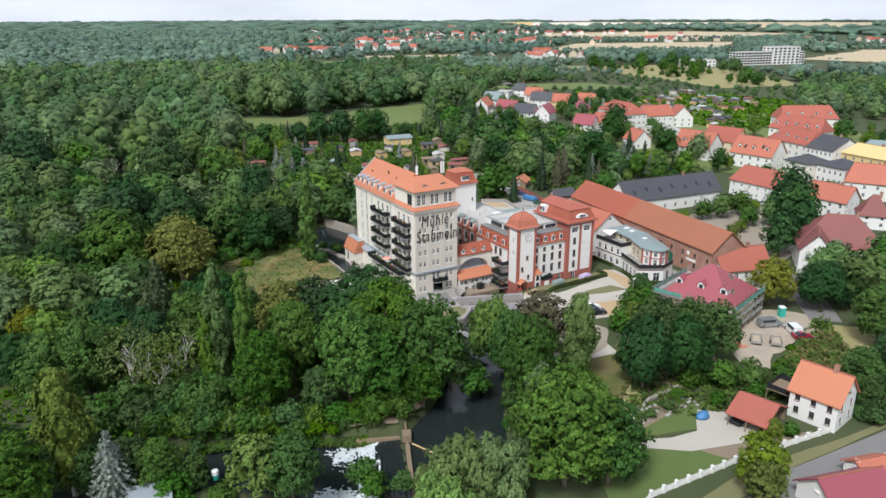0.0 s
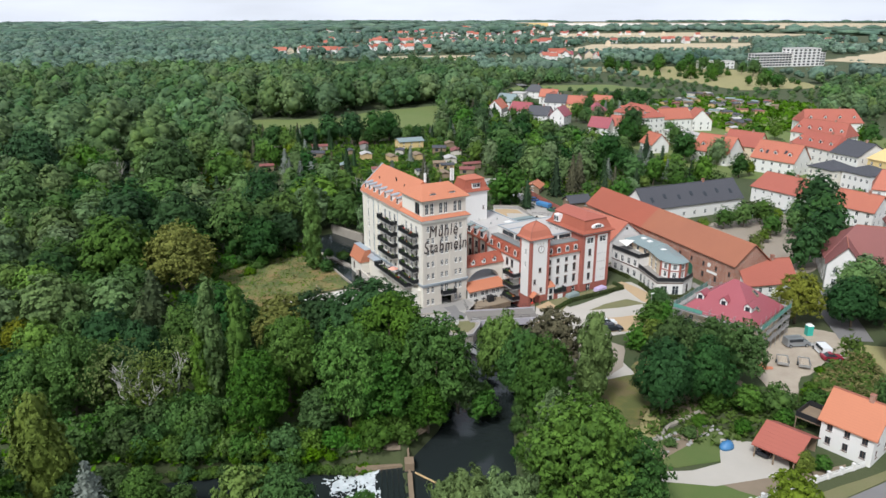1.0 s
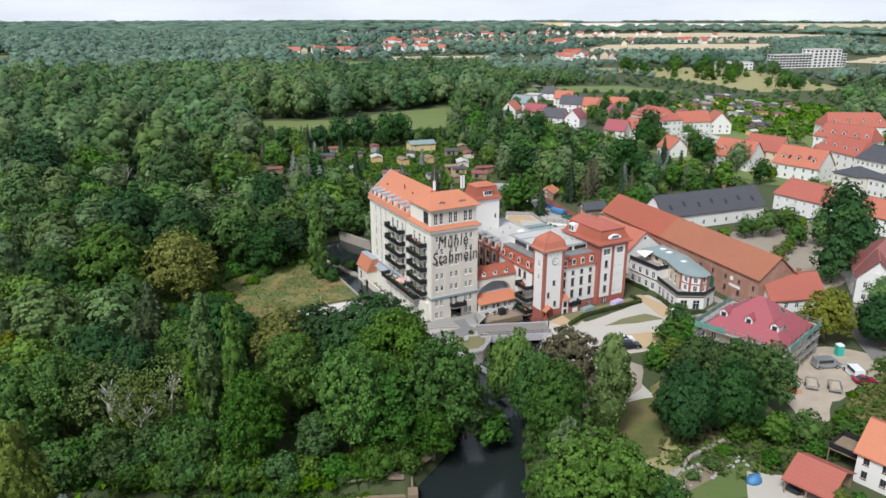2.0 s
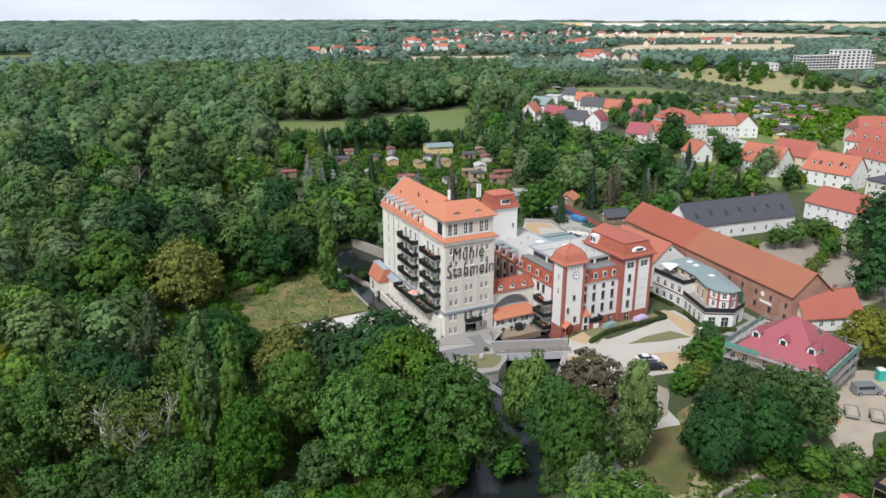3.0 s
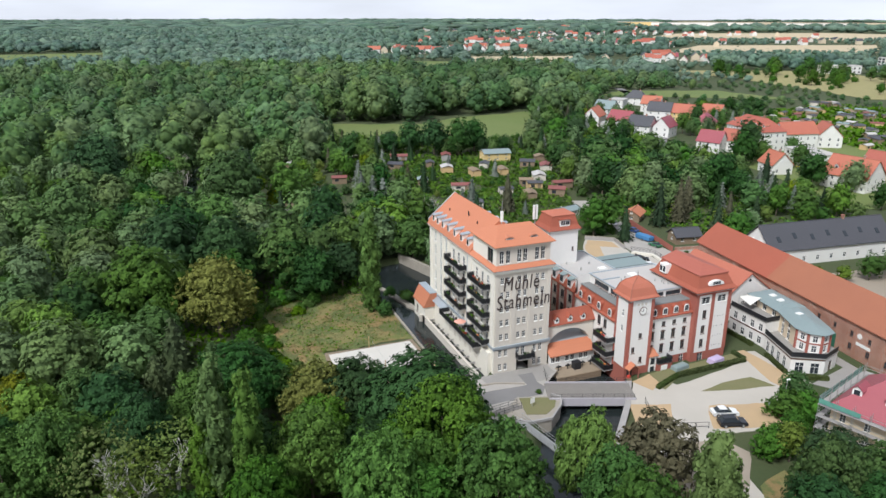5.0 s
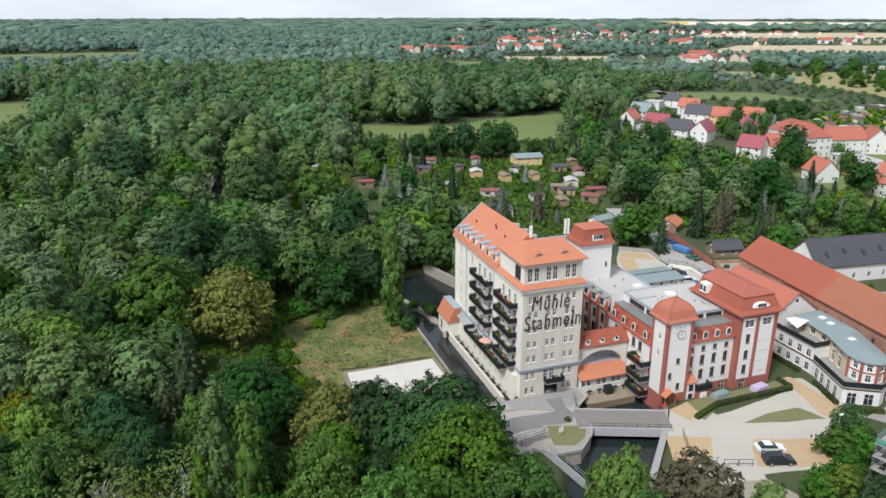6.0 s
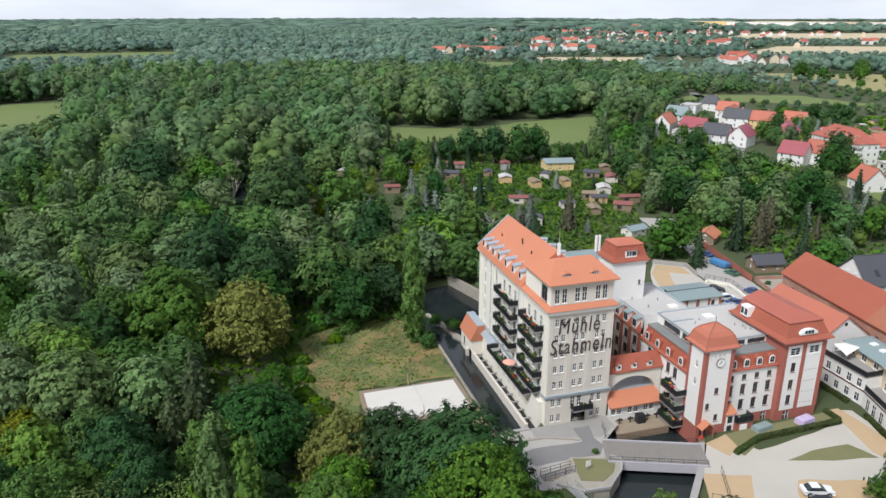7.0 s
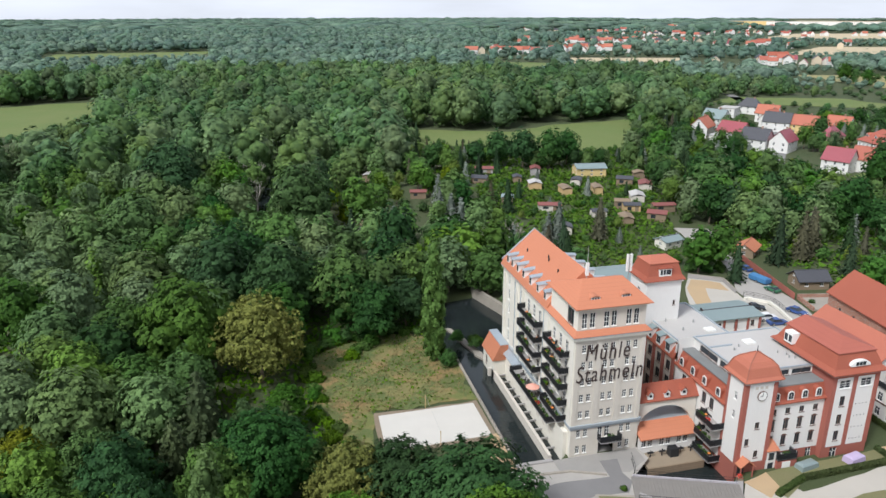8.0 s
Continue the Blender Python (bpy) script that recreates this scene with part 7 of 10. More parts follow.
house(168.0, 101.5, 35, 9, 7.5, 6.2, 4.2, W, M["tilebrown"], "timbered gable front of the villa with brownish red roof", "gable", 2, 2, 2, chimney=False, name="villa_wing")
house(222, 131.5, -85, 13, 9, 5.5, 4.2, W, T, "white gabled house with a red roof", "gable", 4, 2, 3)
house(218.4, 116.2, -50, 8, 7.4, 4.6, 5.2, W, M["tilebrown"], "white turret house with a steep brownish red roof", "hip", 2, 2, 2)
house(221.8, 157.2, -88, 19, 10.5, 5.5, 4.5, W, T, "white house with a bright red roof on the square", "half", 6, 2, 3, (0.7, 1.0))
house(147.2, 108.4, -18, 13, 8.5, 3.2, 4.2, W, M["tilered"], "low white hall with a red roof behind the barn", "gable", 5, 1, 2, name="hall", category="building")
house(292, 302, -99, 29, 12.5, 9.5, 5, W, T, "long white three storey house with a red hipped roof", "hip", 11, 3, 4, dormers=5, name="school_house")
house(308, 293, -12, 18, 11, 7.5, 4.8, W, T, "white house wing with a red roof", "gable", 5, 2, 3)
house(325, 290, -118, 12, 12, 5.5, 6, W, T, "white gabled house with a red roof", "gable", 3, 2, 3)
house(284, 261, -102, 21, 11, 5.2, 0.3, W, M["flatroof"], "modern white flat roofed house", "flat", 4, 2, 2, (1.6, 1.2), style="dark", name="modern_house")
house(255, 252, -102, 10, 9, 4.2, 4.5, W, T, "small white house with a red roof", "gable", 3, 1, 2)
house(261, 220.5, -79, 17, 13, 5.4, 6.2, W, T, "long white house with a red roof and white gable", "gable", 6, 2, 3, dormers=2)
house(281, 222, -80, 16, 10, 6, 5.5, M["beige"], T, "apricot house with a red roof", "gable", 4, 2, 3)
house(265.8, 192.6, -82, 18, 12.6, 6.0, 6.2, W, T, "white house with a red roof and dormers", "gable", 5, 2, 3, dormers=3, sky=2)
house(366, 240, -30, 30, 14, 8, 6, W, T, "white apartment house with a red hipped roof and dormers", "half", 8, 2, 3, dormers=4)
house(322, 212, -84, 25, 12.5, 9, 5.5, W, T, "white apartment house with a red roof and dormers", "half", 8, 3, 3, dormers=5)
house(292, 192, -101, 22, 13, 8.8, 5.2, W, T, "white apartment house with a red roof and dormers", "half", 6, 3, 3, dormers=4)
house(289, 174, -98, 12.6, 17, 8.8, 4.4, W, M["slate"], "white apartment block with a dark low pitched roof", "gable", 6, 3, 3)
house(263.4, 168.4, -98, 11, 12, 6.8, 2.6, M["cream"], M["slate"], "cream house with a dark hipped roof", "hip", 4, 2, 3, chimney=False)
house(266.2, 156.2, -96, 11.6, 12.6, 6.8, 2.6, W, M["slate"], "white house with a dark hipped roof", "hip", 5, 2, 3, chimney=False)
house(286, 156, -96, 18, 12.5, 9, 3.5, M["ochre"], M["ochre"], "yellow apartment house with a yellowish roof", "half", 5, 3, 3)
house(304, 160, -60, 18, 12, 9, 3.0, W, M["copper"], "pale apartment house with a grey green roof", "half", 5, 3, 3)
house(255, 138, -60, 16, 12, 6, 5.5, W, T, "white house with a bright red roof", "half", 4, 2, 3)
rnd = random.Random(11)
for k, (x, y, col, ro, lab) in enumerate(((262, 352, W, M["slate"], "white house with a dark roof"), (271, 344, W, M["tilemaroon"], "white gabled house with a maroon roof"), (252, 362, W, M["flatroof"], "white house with a flat roof"),
                                          (266, 376, M["beige"], M["tilemaroon"], "beige house with a brownish roof"), (258, 392, W, T, "white cottage with a red roof"), (264, 300, W, M["tilemaroon"], "white house with a maroon roof"),
                                          (275, 296, W, T, "white cottage with a pinkish red roof"), (300, 347, M["beige"], M["tilemaroon"], "beige villa with a maroon hipped roof"), (317, 385, M["ochre"], T, "ochre house with a red roof"),
                                          (308, 396, W, M["slate"], "white house with a grey roof"), (316, 412, W, T, "white house with a red roof"), (326, 428, W, T, "white house with a red roof"), (338, 462, W, M["slate"], "white villa with a dark hipped roof"),
                                          (318, 455, W, M["flatroof"], "long low white shop with flat roof"), (285, 420, W, M["copper"], "house with a grey roof"), (330, 375, W, T, "white house with a red roof"))):
    shape = "flat" if ro is M["flatroof"] else ("hip" if "hipped" in lab else "gable")
    house(x, y, -58 + rnd.uniform(-8, 8) + (90 if k % 3 == 1 else 0), rnd.uniform(11, 14), rnd.uniform(8.5, 10), rnd.uniform(5, 6), 4.6, col, ro, lab, shape, 3, 2, 2)
house(329, 566, -30, 20, 11, 5.5, 2.5, W, T, "low pale building with a red roof beside the wood", "gable", 5, 1, 2, chimney=False)
off = house(806, 590, -12, 100, 16, 15, 0.4, W, M["flatroof"], "white office block with ribbon windows", "flat", 22, 5, 3, (3.8, 1.9), style="dark", name="office_block", category="office block")
house(826, 585.8, -12, 40, 20, 20.5, 0.4, W, M["flatroof"], "white taller stair block of the offices", "flat", 6, 6, 3, (3.8, 1.9), style="dark", name="office_wing", category="office block")
house(702, 607, -20, 40, 14, 8, 0.4, W, M["flatroof"], "low white building with a flat roof", "flat", 8, 2, 3, (2.0, 1.6), style="dark", name="low_office", category="office block")

# rear grey-roofed garage row
annexe = house(124.5, 174.8, 0, 12, 8.0, 3.0, 0.5, W, M["copper"], "low white annexe with red strips and a grey green roof", "gable", 3, 1, 2, style="dark", chimney=False, name="low_annexe", category="building")
for k in range(5):
    bm = bmesh.new()
    box(bm, -6.05 + k * 2.88, -5.5 + k * 2.88, -4.12, -3.98, -0.3, 3.0)
    part("wall_strip", bm, M["redpaint"], annexe, "brick red wall strip")


# ---- roofs of sheds and far villages ----
def shed(x, y, rz, w, d, h, walls, roof, label, group="garden sheds"):
    e = thing("garden_shed", pose(x, y, 0, 0, 0, rz), label, "shed", group)
    bm = bmesh.new()
    wall(bm, (-w / 2, -d / 2), (w / 2, -d / 2), -0.2, h, [(w * 0.2, w * 0.45, 0.9, h - 0.5), (w * 0.65, w * 0.88, 0, h - 0.35)], 0.12)
    wall(bm, (w / 2, -d / 2), (w / 2, d / 2), -0.2, h, [], 0.12)
    wall(bm, (w / 2, d / 2), (-w / 2, d / 2), -0.2, h, [], 0.12)
    wall(bm, (-w / 2, d / 2), (-w / 2, -d / 2), -0.2, h, [], 0.12)
    part("wall", bm, walls, e)
    bm = bmesh.new()
    gable_roof(bm, -w / 2, w / 2, -d / 2, d / 2, h, h + d * 0.16, 0.3, 0.1)
    part("roof", bm, roof, e)
    bm = bmesh.new()
    box(bm, -w / 2 + w * 0.65, -w / 2 + w * 0.88, -d / 2 + 0.03, -d / 2 + 0.09, 0, h - 0.36)
    part("door", bm, M["timber"], e)
    bm = bmesh.new()
    box(bm, -w / 2 + w * 0.2, -w / 2 + w * 0.45, -d / 2 + 0.04, -d / 2 + 0.06, 0.9, h - 0.5)
    part("pane", bm, M["glass"], e)


SHEDS = ((125, 314), (139, 324), (150, 288), (158, 277), (134, 259), (139, 251), (135, 293), (122, 270), (146, 270), (128, 300), (163, 300), (170, 290), (118, 330), (112, 285), (148, 262), (100, 372), (104, 352), (92, 365),
         (60, 262), (70, 330), (84, 300), (118, 246), (150, 252), (160, 262), (176, 310), (185, 300), (110, 318), (145, 305))
rnd = random.Random(3)
cols = (M["timber"], M["concrete"], M["timber"], M["stucco"], M["newtimber"])
roofs = ((M["flatroof"], "pale roofing"), (M["slate"], "dark roofing felt"), (M["copper"], "grey green sheet roof"), (M["slate"], "dark grey roofing"), (M["tilebrown"], "brownish red tiles"), (M["timber"], "brown boards"))
for k, (x, y) in enumerate(SHEDS):
    ro = roofs[rnd.randrange(6)]
    shed(x + rnd.uniform(-2, 2), y + rnd.uniform(-2, 2), rnd.choice((0, 90)) + rnd.uniform(-15, 15) - 20, rnd.uniform(4.5, 7.5), rnd.uniform(3.2, 4.8), rnd.uniform(2.2, 2.7), cols[rnd.randrange(5)], ro[0], "small garden hut with " + ro[1])
for k in range(70):
    u, v = rnd.random(), rnd.random()
    x, y = 335 + 125 * u + 10 * v, 272 + 55 * u + 95 * v
    ro = roofs[rnd.randrange(6)]
    shed(x, y, rnd.uniform(0, 180), rnd.uniform(4, 7), rnd.uniform(3, 4.5), rnd.uniform(2.2, 2.7), cols[rnd.randrange(5)], ro[0], "small allotment hut with " + ro[1], "allotment huts")
house(158.5, 318, -8, 12, 8, 3.6, 1.2, M["ochre"], M["copper"], "yellow garden house with a grey roof", "gable", 3, 2, 2, chimney=False)
house(141, 226, 15, 6.4, 4.4, 2.2, 0.8, M["cream"], M["copper"], "low garden house with a grey roof", "gable", 2, 1, 1, chimney=False)
house(158.6, 214.5, 40, 7, 5, 2.2, 1.5, M["timber"], M["tile"], "low timber garage with an orange roof", "gable", 2, 1, 1, chimney=False)
house(158.0, 189.6, -10, 7.6, 5.2, 2.3, 1.7, M["timber"], M["slate"], "low timber hut with a dark roof", "gable", 2, 1, 1, chimney=False)

TEMPLATES = []
for k in range(6):
    w, d, h, r = ((11, 9, 5.5, 4.2), (14, 10, 6, 4.8), (10, 9, 4.5, 4.6), (20, 11, 6.5, 4.8), (12, 10, 7, 4.2), (26, 12, 7, 4.4))[k]
    bm = bmesh.new()
    for a, b in (((-w / 2, -d / 2), (w / 2, -d / 2)), ((w / 2, -d / 2), (w / 2, d / 2)), ((w / 2, d / 2), (-w / 2, d / 2)), ((-w / 2, d / 2), (-w / 2, -d / 2))):
        ln = math.hypot(b[0] - a[0], b[1] - a[1])
        n_ = max(2, int(ln / 4.2))
        wall(bm, a, b, -0.3, h, [(ln * (i + 0.5) / n_ - 0.5, ln * (i + 0.5) / n_ + 0.5, z, z + 1.3) for i in range(n_) for z in (1.6,)], 0.3)
    for x in (-w / 2, w / 2 - 0.3):
        loft(bm, [[(x + s, -d / 2, h), (x + s, d / 2, h), (x + s, 0, h + r - 0.1)] for s in (0, 0.3)])
    wm = to_mesh("wall", bm, (W, W, M["cream"], W, M["beige"], W)[k])
    bm = bmesh.new()
    gable_roof(bm, -w / 2, w / 2, -d / 2, d / 2, h, h + r, 0.4, 0.2)
    rm = to_mesh("roof", bm, (T, T, M["tilemaroon"], T, M["slate"], M["tiledeep"])[k])
    TEMPLATES.append((wm, rm, ("white house with a red roof", "white house with a red roof", "cream house with a maroon roof", "long white house with a red roof", "beige house with a grey roof", "long white block with a weathered red roof")[k]))


def far_house(x, y, rz, k):
    wm, rm, lab = TEMPLATES[k]
    e = thing("far_house", pose(x, y, 0, 0, 0, rz), "distant " + lab, "house", "distant village houses")
    place("wall", wm, e)
    place("roof", rm, e)


rnd = random.Random(21)
HAMLETS = ((395, 1130, 70, 40, 14), (700, 1450, 260, 120, 48), (1150, 1750, 420, 160, 52), (640, 860, 90, 60, 18), (900, 1250, 120, 60, 14), (560, 1150, 60, 60, 12), (1300, 1150, 120, 60, 10), (1500, 900, 140, 80, 10), (1800, 2300, 500, 200, 30), (950, 2200, 350, 200, 16))
FAR_SPOTS = []
for cx, cy, sx, sy, n_ in HAMLETS:
    for k in range(n_):
        a, b = rnd.gauss(0, 0.5), rnd.gauss(0, 0.5)
        x, y = cx + a * sx + b * sy * 0.5, cy - a * sx * 0.55 + b * sy
        FAR_SPOTS.append((x, y))
        far_house(x, y, rnd.choice((-30, 60)) + rnd.uniform(-15, 15), rnd.choice((0, 0, 1, 1, 2, 3, 4, 5)))
for x, y, rz, w, d, h, mat_, lab in ((2250, 2640, -38, 420, 60, 14, W, "long white warehouse on the horizon"), (2050, 2820, -38, 180, 60, 16, M["ochre"], "long yellow warehouse on the horizon"), (2600, 2380, -38, 260, 60, 13, W, "long white warehouse on the horizon")):
    e = thing("warehouse", pose(x, y, 0, 0, 0, rz), lab, "warehouse")
    bm = bmesh.new()
    box(bm, -w / 2, w / 2, -d / 2, d / 2, -0.5, h)
    part("hall", bm, mat_, e)
    bm = bmesh.new()
    box(bm, -w / 2 - 0.5, w / 2 + 0.5, -d / 2 - 0.5, d / 2 + 0.5, h, h + 0.8)
    part("roof", bm, M["flatroof"], e)

# ---- trees ----
def ico(sub):
    bm = bmesh.new()
    bmesh.ops.create_icosphere(bm, subdivisions=sub, radius=1)
    v = np.array([x.co[:] for x in bm.verts])
    f = np.array([[x.index for x in fc.verts] for fc in bm.faces])
    bm.free()
    return v, f


ICO1, ICO2 = ico(1), ico(2)


def envelope(kind, t):
    """Half width of a crown at a height t from 0 to 1 of it, as a share of its greatest half width."""
    if kind == "poplar":
        return 0.22 + 0.78 * math.sin(math.pi * min(1, t * 0.86 + 0.14)) ** 0.75
    if kind == "willow":
        return (1 - (2 * t - 0.75) ** 2 * 0.55) if t < 0.9 else 0.55
    if kind == "dome":
        return math.sqrt(max(0.05, 1 - (max(0, t - 0.25) / 0.78) ** 2))
    return math.sqrt(max(0.06, 1 - ((t - 0.42) / 0.62) ** 2))


def waves(g, length, n=7):
    """A smooth random field of about the given wavelength."""
    k = g.normal(size=(n, 3))
    k *= (2 * math.pi / length * g.uniform(0.7, 1.5, n) / np.linalg.norm(k, axis=1))[:, None]
    f = g.uniform(0, 6.28, n)
    return lambda p: np.sin(p @ k.T + f).mean(1) * 1.9


def crown(kind, height, width, base, lobes, leaves, size, seed, core=0.74, ball=None, lump=0.22, spread=None, loose=0.42):
    """A crown of boughs on an envelope: each bough an uneven body that carries tufts of leaves, with gaps between the tufts. Returns vertices, triangles, quads."""
    g = np.random.default_rng(seed)
    ch = height - base
    big, small = waves(g, width * 0.26), waves(g, width * 0.10)
    cen, rad = [], []
    for k in range(lobes):
        t = ((k + 0.5) / lobes) ** 0.85 * 0.98
        w = envelope(kind, t) * width / 2
        rc = width * g.uniform(0.17, 0.27) * (9 / lobes) ** 0.36 * (1.28 if size > 0.6 else 1.06)
        if kind == "poplar":
            rc = width * g.uniform(0.25, 0.34) * (1.1 - 0.55 * t)
        a = 2.39996 * k + g.uniform(-0.5, 0.5)
        r = max(0, w - rc * 0.85) * g.uniform(0.8, 1.04)
        cen.append((r * math.cos(a), r * math.sin(a), base + rc * 0.6 + t * max(0.1, ch - rc * 1.45)))
        rad.append(rc)
    cen, rad = np.array(cen), np.array(rad)
    st = np.array((1, 1, 1.5)) if kind == "poplar" else np.array((1, 1, 1.25)) if kind == "willow" else np.array((1.08, 1.08, 0.86))
    iv, if_ = ball or ICO2

    def skin(n_, i, out):
        p_ = cen[i] + n_ * rad[i][:, None] * st
        return cen[i] + n_ * (rad[i] * out * (1 + lump * big(p_) + lump * 0.55 * small(p_)))[:, None] * st

    def buried(p_, i):
        d_ = np.linalg.norm((p_[:, None, :] - cen[None, :, :]) / st, axis=2) / rad[None, :]
        d_[np.arange(len(p_)), i] = 9
        return d_.min(1)

    cv, cf, count = [], [], 0
    for i in range(lobes):
        v = skin(iv, np.full(len(iv), i), core)
        hidden = (buried(v, np.full(len(v), i)) < core * 0.86) | (iv[:, 2] < -0.75)
        f = if_[~hidden[if_].all(1)]
        cv.append(v)
        cf.append(f + count)
        count += len(v)
    cv, cf = np.concatenate(cv), np.concatenate(cf)
    used = np.unique(cf)
    renum = np.zeros(len(cv), int)
    renum[used] = np.arange(len(used))
    cv, cf = cv[used], renum[cf]
    # tufts, kept apart from one another
    rt = spread or max(size * 1.8, width * 0.06)
    many = int(14 * (rad ** 2).sum() / rt ** 2) + 40
    which = g.choice(lobes, many, p=rad ** 2 / (rad ** 2).sum())
    mid = np.array((0, 0, base + ch * 0.3))
    away = cen[which] - mid
    away /= np.linalg.norm(away, axis=1)[:, None] + 1e-6
    d = g.normal(size=(many, 3)) + away * 0.7 + np.array((0, 0, 0.35))
    d /= np.linalg.norm(d, axis=1)[:, None]
    p = skin(d, which, g.uniform(0.8, 1.06, many))
    ok = buried(p, which) > 0.8
    p, d = p[ok], d[ok]
    apart = np.array((1.0, 1.0, 0.62 if kind in ("poplar", "willow") else 1.25))
    keep = []
    for i in range(len(p)):
        if not keep or (((p[keep] - p[i]) * apart) ** 2).sum(1).min() > (1.08 * rt) ** 2:
            keep.append(i)
    p, d = p[keep], d[keep]
    n_t = len(p)
    k = np.arange(leaves) % n_t
    grow_ = g.uniform(0.55, 1.35, n_t)[k][:, None]
    out = d[k] * 0.8 + np.array((0, 0, 0.15 if kind in ("poplar", "willow") else 0.42)) + g.normal(size=(leaves, 3)) * 0.75
    out /= np.linalg.norm(out, axis=1)[:, None]
    tall = np.array((0.85, 0.85, 1.4)) if kind in ("poplar", "willow") else np.array((1.05, 1.05, 0.72))
    q = p[k] + out * tall * rt * grow_ * g.uniform(0.35, 1.2, (leaves, 1))
    k_z = ch / (np.percentile(q[:, 2], 99.5) - base)
    k_w = width / 2 / np.percentile(np.hypot(q[:, 0], q[:, 1]), 97)
    for pts in (q, cv):
        pts[:, 2] = base + (pts[:, 2] - base) * k_z
        pts[:, :2] *= k_w
    soft_ = size > 0.6
    lv, lf = leaves_at(g, q, out * 0.25 + d[k] + np.array((0, 0, 0.25)) if soft_ else out * 0.7 + d[k] * 0.6, size, 2.2 if kind == "willow" else -1.5 if kind == "poplar" else 1.0, kind in ("willow", "poplar"), 0.16 if soft_ else loose)
    return cv, cf, lv, lf


def crown_mesh(name, data, material):
    cv, cf, lv, lf = data
    tri = (lf if lf.shape[1] == 3 else np.concatenate([lf[:, [0, 1, 2]], lf[:, [0, 2, 3]]])) + len(cv)
    me = np_mesh(name, np.concatenate([cv, lv]), np.concatenate([cf, tri]), material)
    me.polygons.foreach_set("use_smooth", np.concatenate([np.ones(len(cf), bool), np.zeros(len(tri), bool)]))
    return me


def trunk_mesh(height, base, width, limbs, seed, material, r0=None, kind="round"):
    rnd = random.Random(seed)
    bm = bmesh.new()
    r0 = r0 or height * 0.022
    top = base + (height - base) * 0.6
    wob = [(rnd.uniform(-0.25, 0.25), rnd.uniform(-0.25, 0.25)) for _ in range(4)]
    tube(bm, [(0, 0, -0.4), (wob[0][0] * 0.4, wob[0][1] * 0.4, base * 0.5), (wob[1][0], wob[1][1], base), (wob[2][0] * 1.5, wob[2][1] * 1.5, top)], [r0 * 1.25, r0, r0 * 0.8, r0 * 0.25], 7)
    for k in range(limbs):
        a = 2 * math.pi * k / max(1, limbs) + rnd.uniform(-0.4, 0.4)
        z = base * rnd.uniform(0.75, 1.0) + (top - base) * rnd.uniform(0, 0.45)
        ln = width * rnd.uniform(0.28, 0.42) * (0.35 if kind == "poplar" else 1)
        tube(bm, [(wob[1][0] * 0.8, wob[1][1] * 0.8, z), (math.cos(a) * ln * 0.5, math.sin(a) * ln * 0.5, z + ln * 0.55), (math.cos(a) * ln, math.sin(a) * ln, z + ln * 0.95)], [r0 * 0.5, r0 * 0.32, r0 * 0.1], 5)
    return to_mesh("trunk", bm, material, True)


def conifer(height, width, whorls, per, seed, material, base=0.8, droop=0.35, size=0.5):
    """A spruce: tiers of drooping boughs, each a row of needle cards, round a dark core."""
    g = np.random.default_rng(seed)
    v0, f0 = [], []
    rings = 9
    for i in range(whorls + 1):
        t = i / whorls
        r = width / 2 * (1 - t) ** 0.85 * 0.55 + 0.05
        z = base + (height - base) * t
        for k in range(rings):
            a = 2 * math.pi * k / rings
            rr = r * (1.25 if (i + k) % 2 else 0.8)
            v0.append((rr * math.cos(a), rr * math.sin(a), z))
    for i in range(whorls):
        for k in range(rings):
            j = (k + 1) % rings
            q = [i * rings + k, i * rings + j, (i + 1) * rings + j, (i + 1) * rings + k]
            f0 += [[q[0], q[1], q[2]], [q[0], q[2], q[3]]]
    P, N = [], []
    for i in range(whorls):
        t = i / whorls
        r = width / 2 * (1 - t) ** 0.85 + 0.15
        z = base + (height - base) * (i + 0.5) / whorls
        nb = max(5, int(per * (1 - t * 0.6)))
        off = g.uniform(0, 6)
        for b in range(nb):
            a = off + 2 * math.pi * b / nb + g.uniform(-0.15, 0.15)
            ln = r * g.uniform(0.8, 1.1)
            m = max(3, int(ln / (size * 0.55)))
            for s in range(m):
                f = 0.35 + 0.65 * (s + 0.5) / m
                P.append((math.cos(a) * ln * f, math.sin(a) * ln * f, z - droop * ln * f * f + g.uniform(-0.1, 0.1)))
                N.append((math.cos(a) * 0.5, math.sin(a) * 0.5, 1.0))
    P, N = np.array(P), np.array(N)
    lv, lf = cards(g, P, N, size, 1.5)
    return np.array(v0), np.array(f0), lv, lf


def bare_tree(height, width, seed, r0, material, depth=3, kids=4):
    """A leafless tree of forking limbs."""
    rnd = random.Random(seed)
    bm = bmesh.new()

    def grow(p, d, ln, r, k):
        mid = p + d * ln * 0.5 + Vector((rnd.uniform(-1, 1), rnd.uniform(-1, 1), 0)) * ln * 0.06
        end = p + d * ln
        tube(bm, [tuple(p), tuple(mid), tuple(end)], [r, r * 0.8, r * 0.55], 5 if k else 7)
        if k >= depth:
            return
        for i in range(kids):
            a = rnd.uniform(0, 2 * math.pi)
            nd = (d + Vector((math.cos(a), math.sin(a), rnd.uniform(-0.1, 0.5))) * rnd.uniform(0.45, 0.85)).normalized()
            grow(p + d * ln * rnd.uniform(0.55, 1.0), nd, ln * rnd.uniform(0.5, 0.75), r * 0.5, k + 1)

    grow(Vector((0, 0, -0.3)), Vector((0, 0, 1)), height * 0.42, r0, 0)
    return to_mesh("limbs", bm, material)


KINDS = {}


def kind(key, label, category, trunk, crown_, name="tree"):
    KINDS[key] = (label, category, trunk, crown_, name)


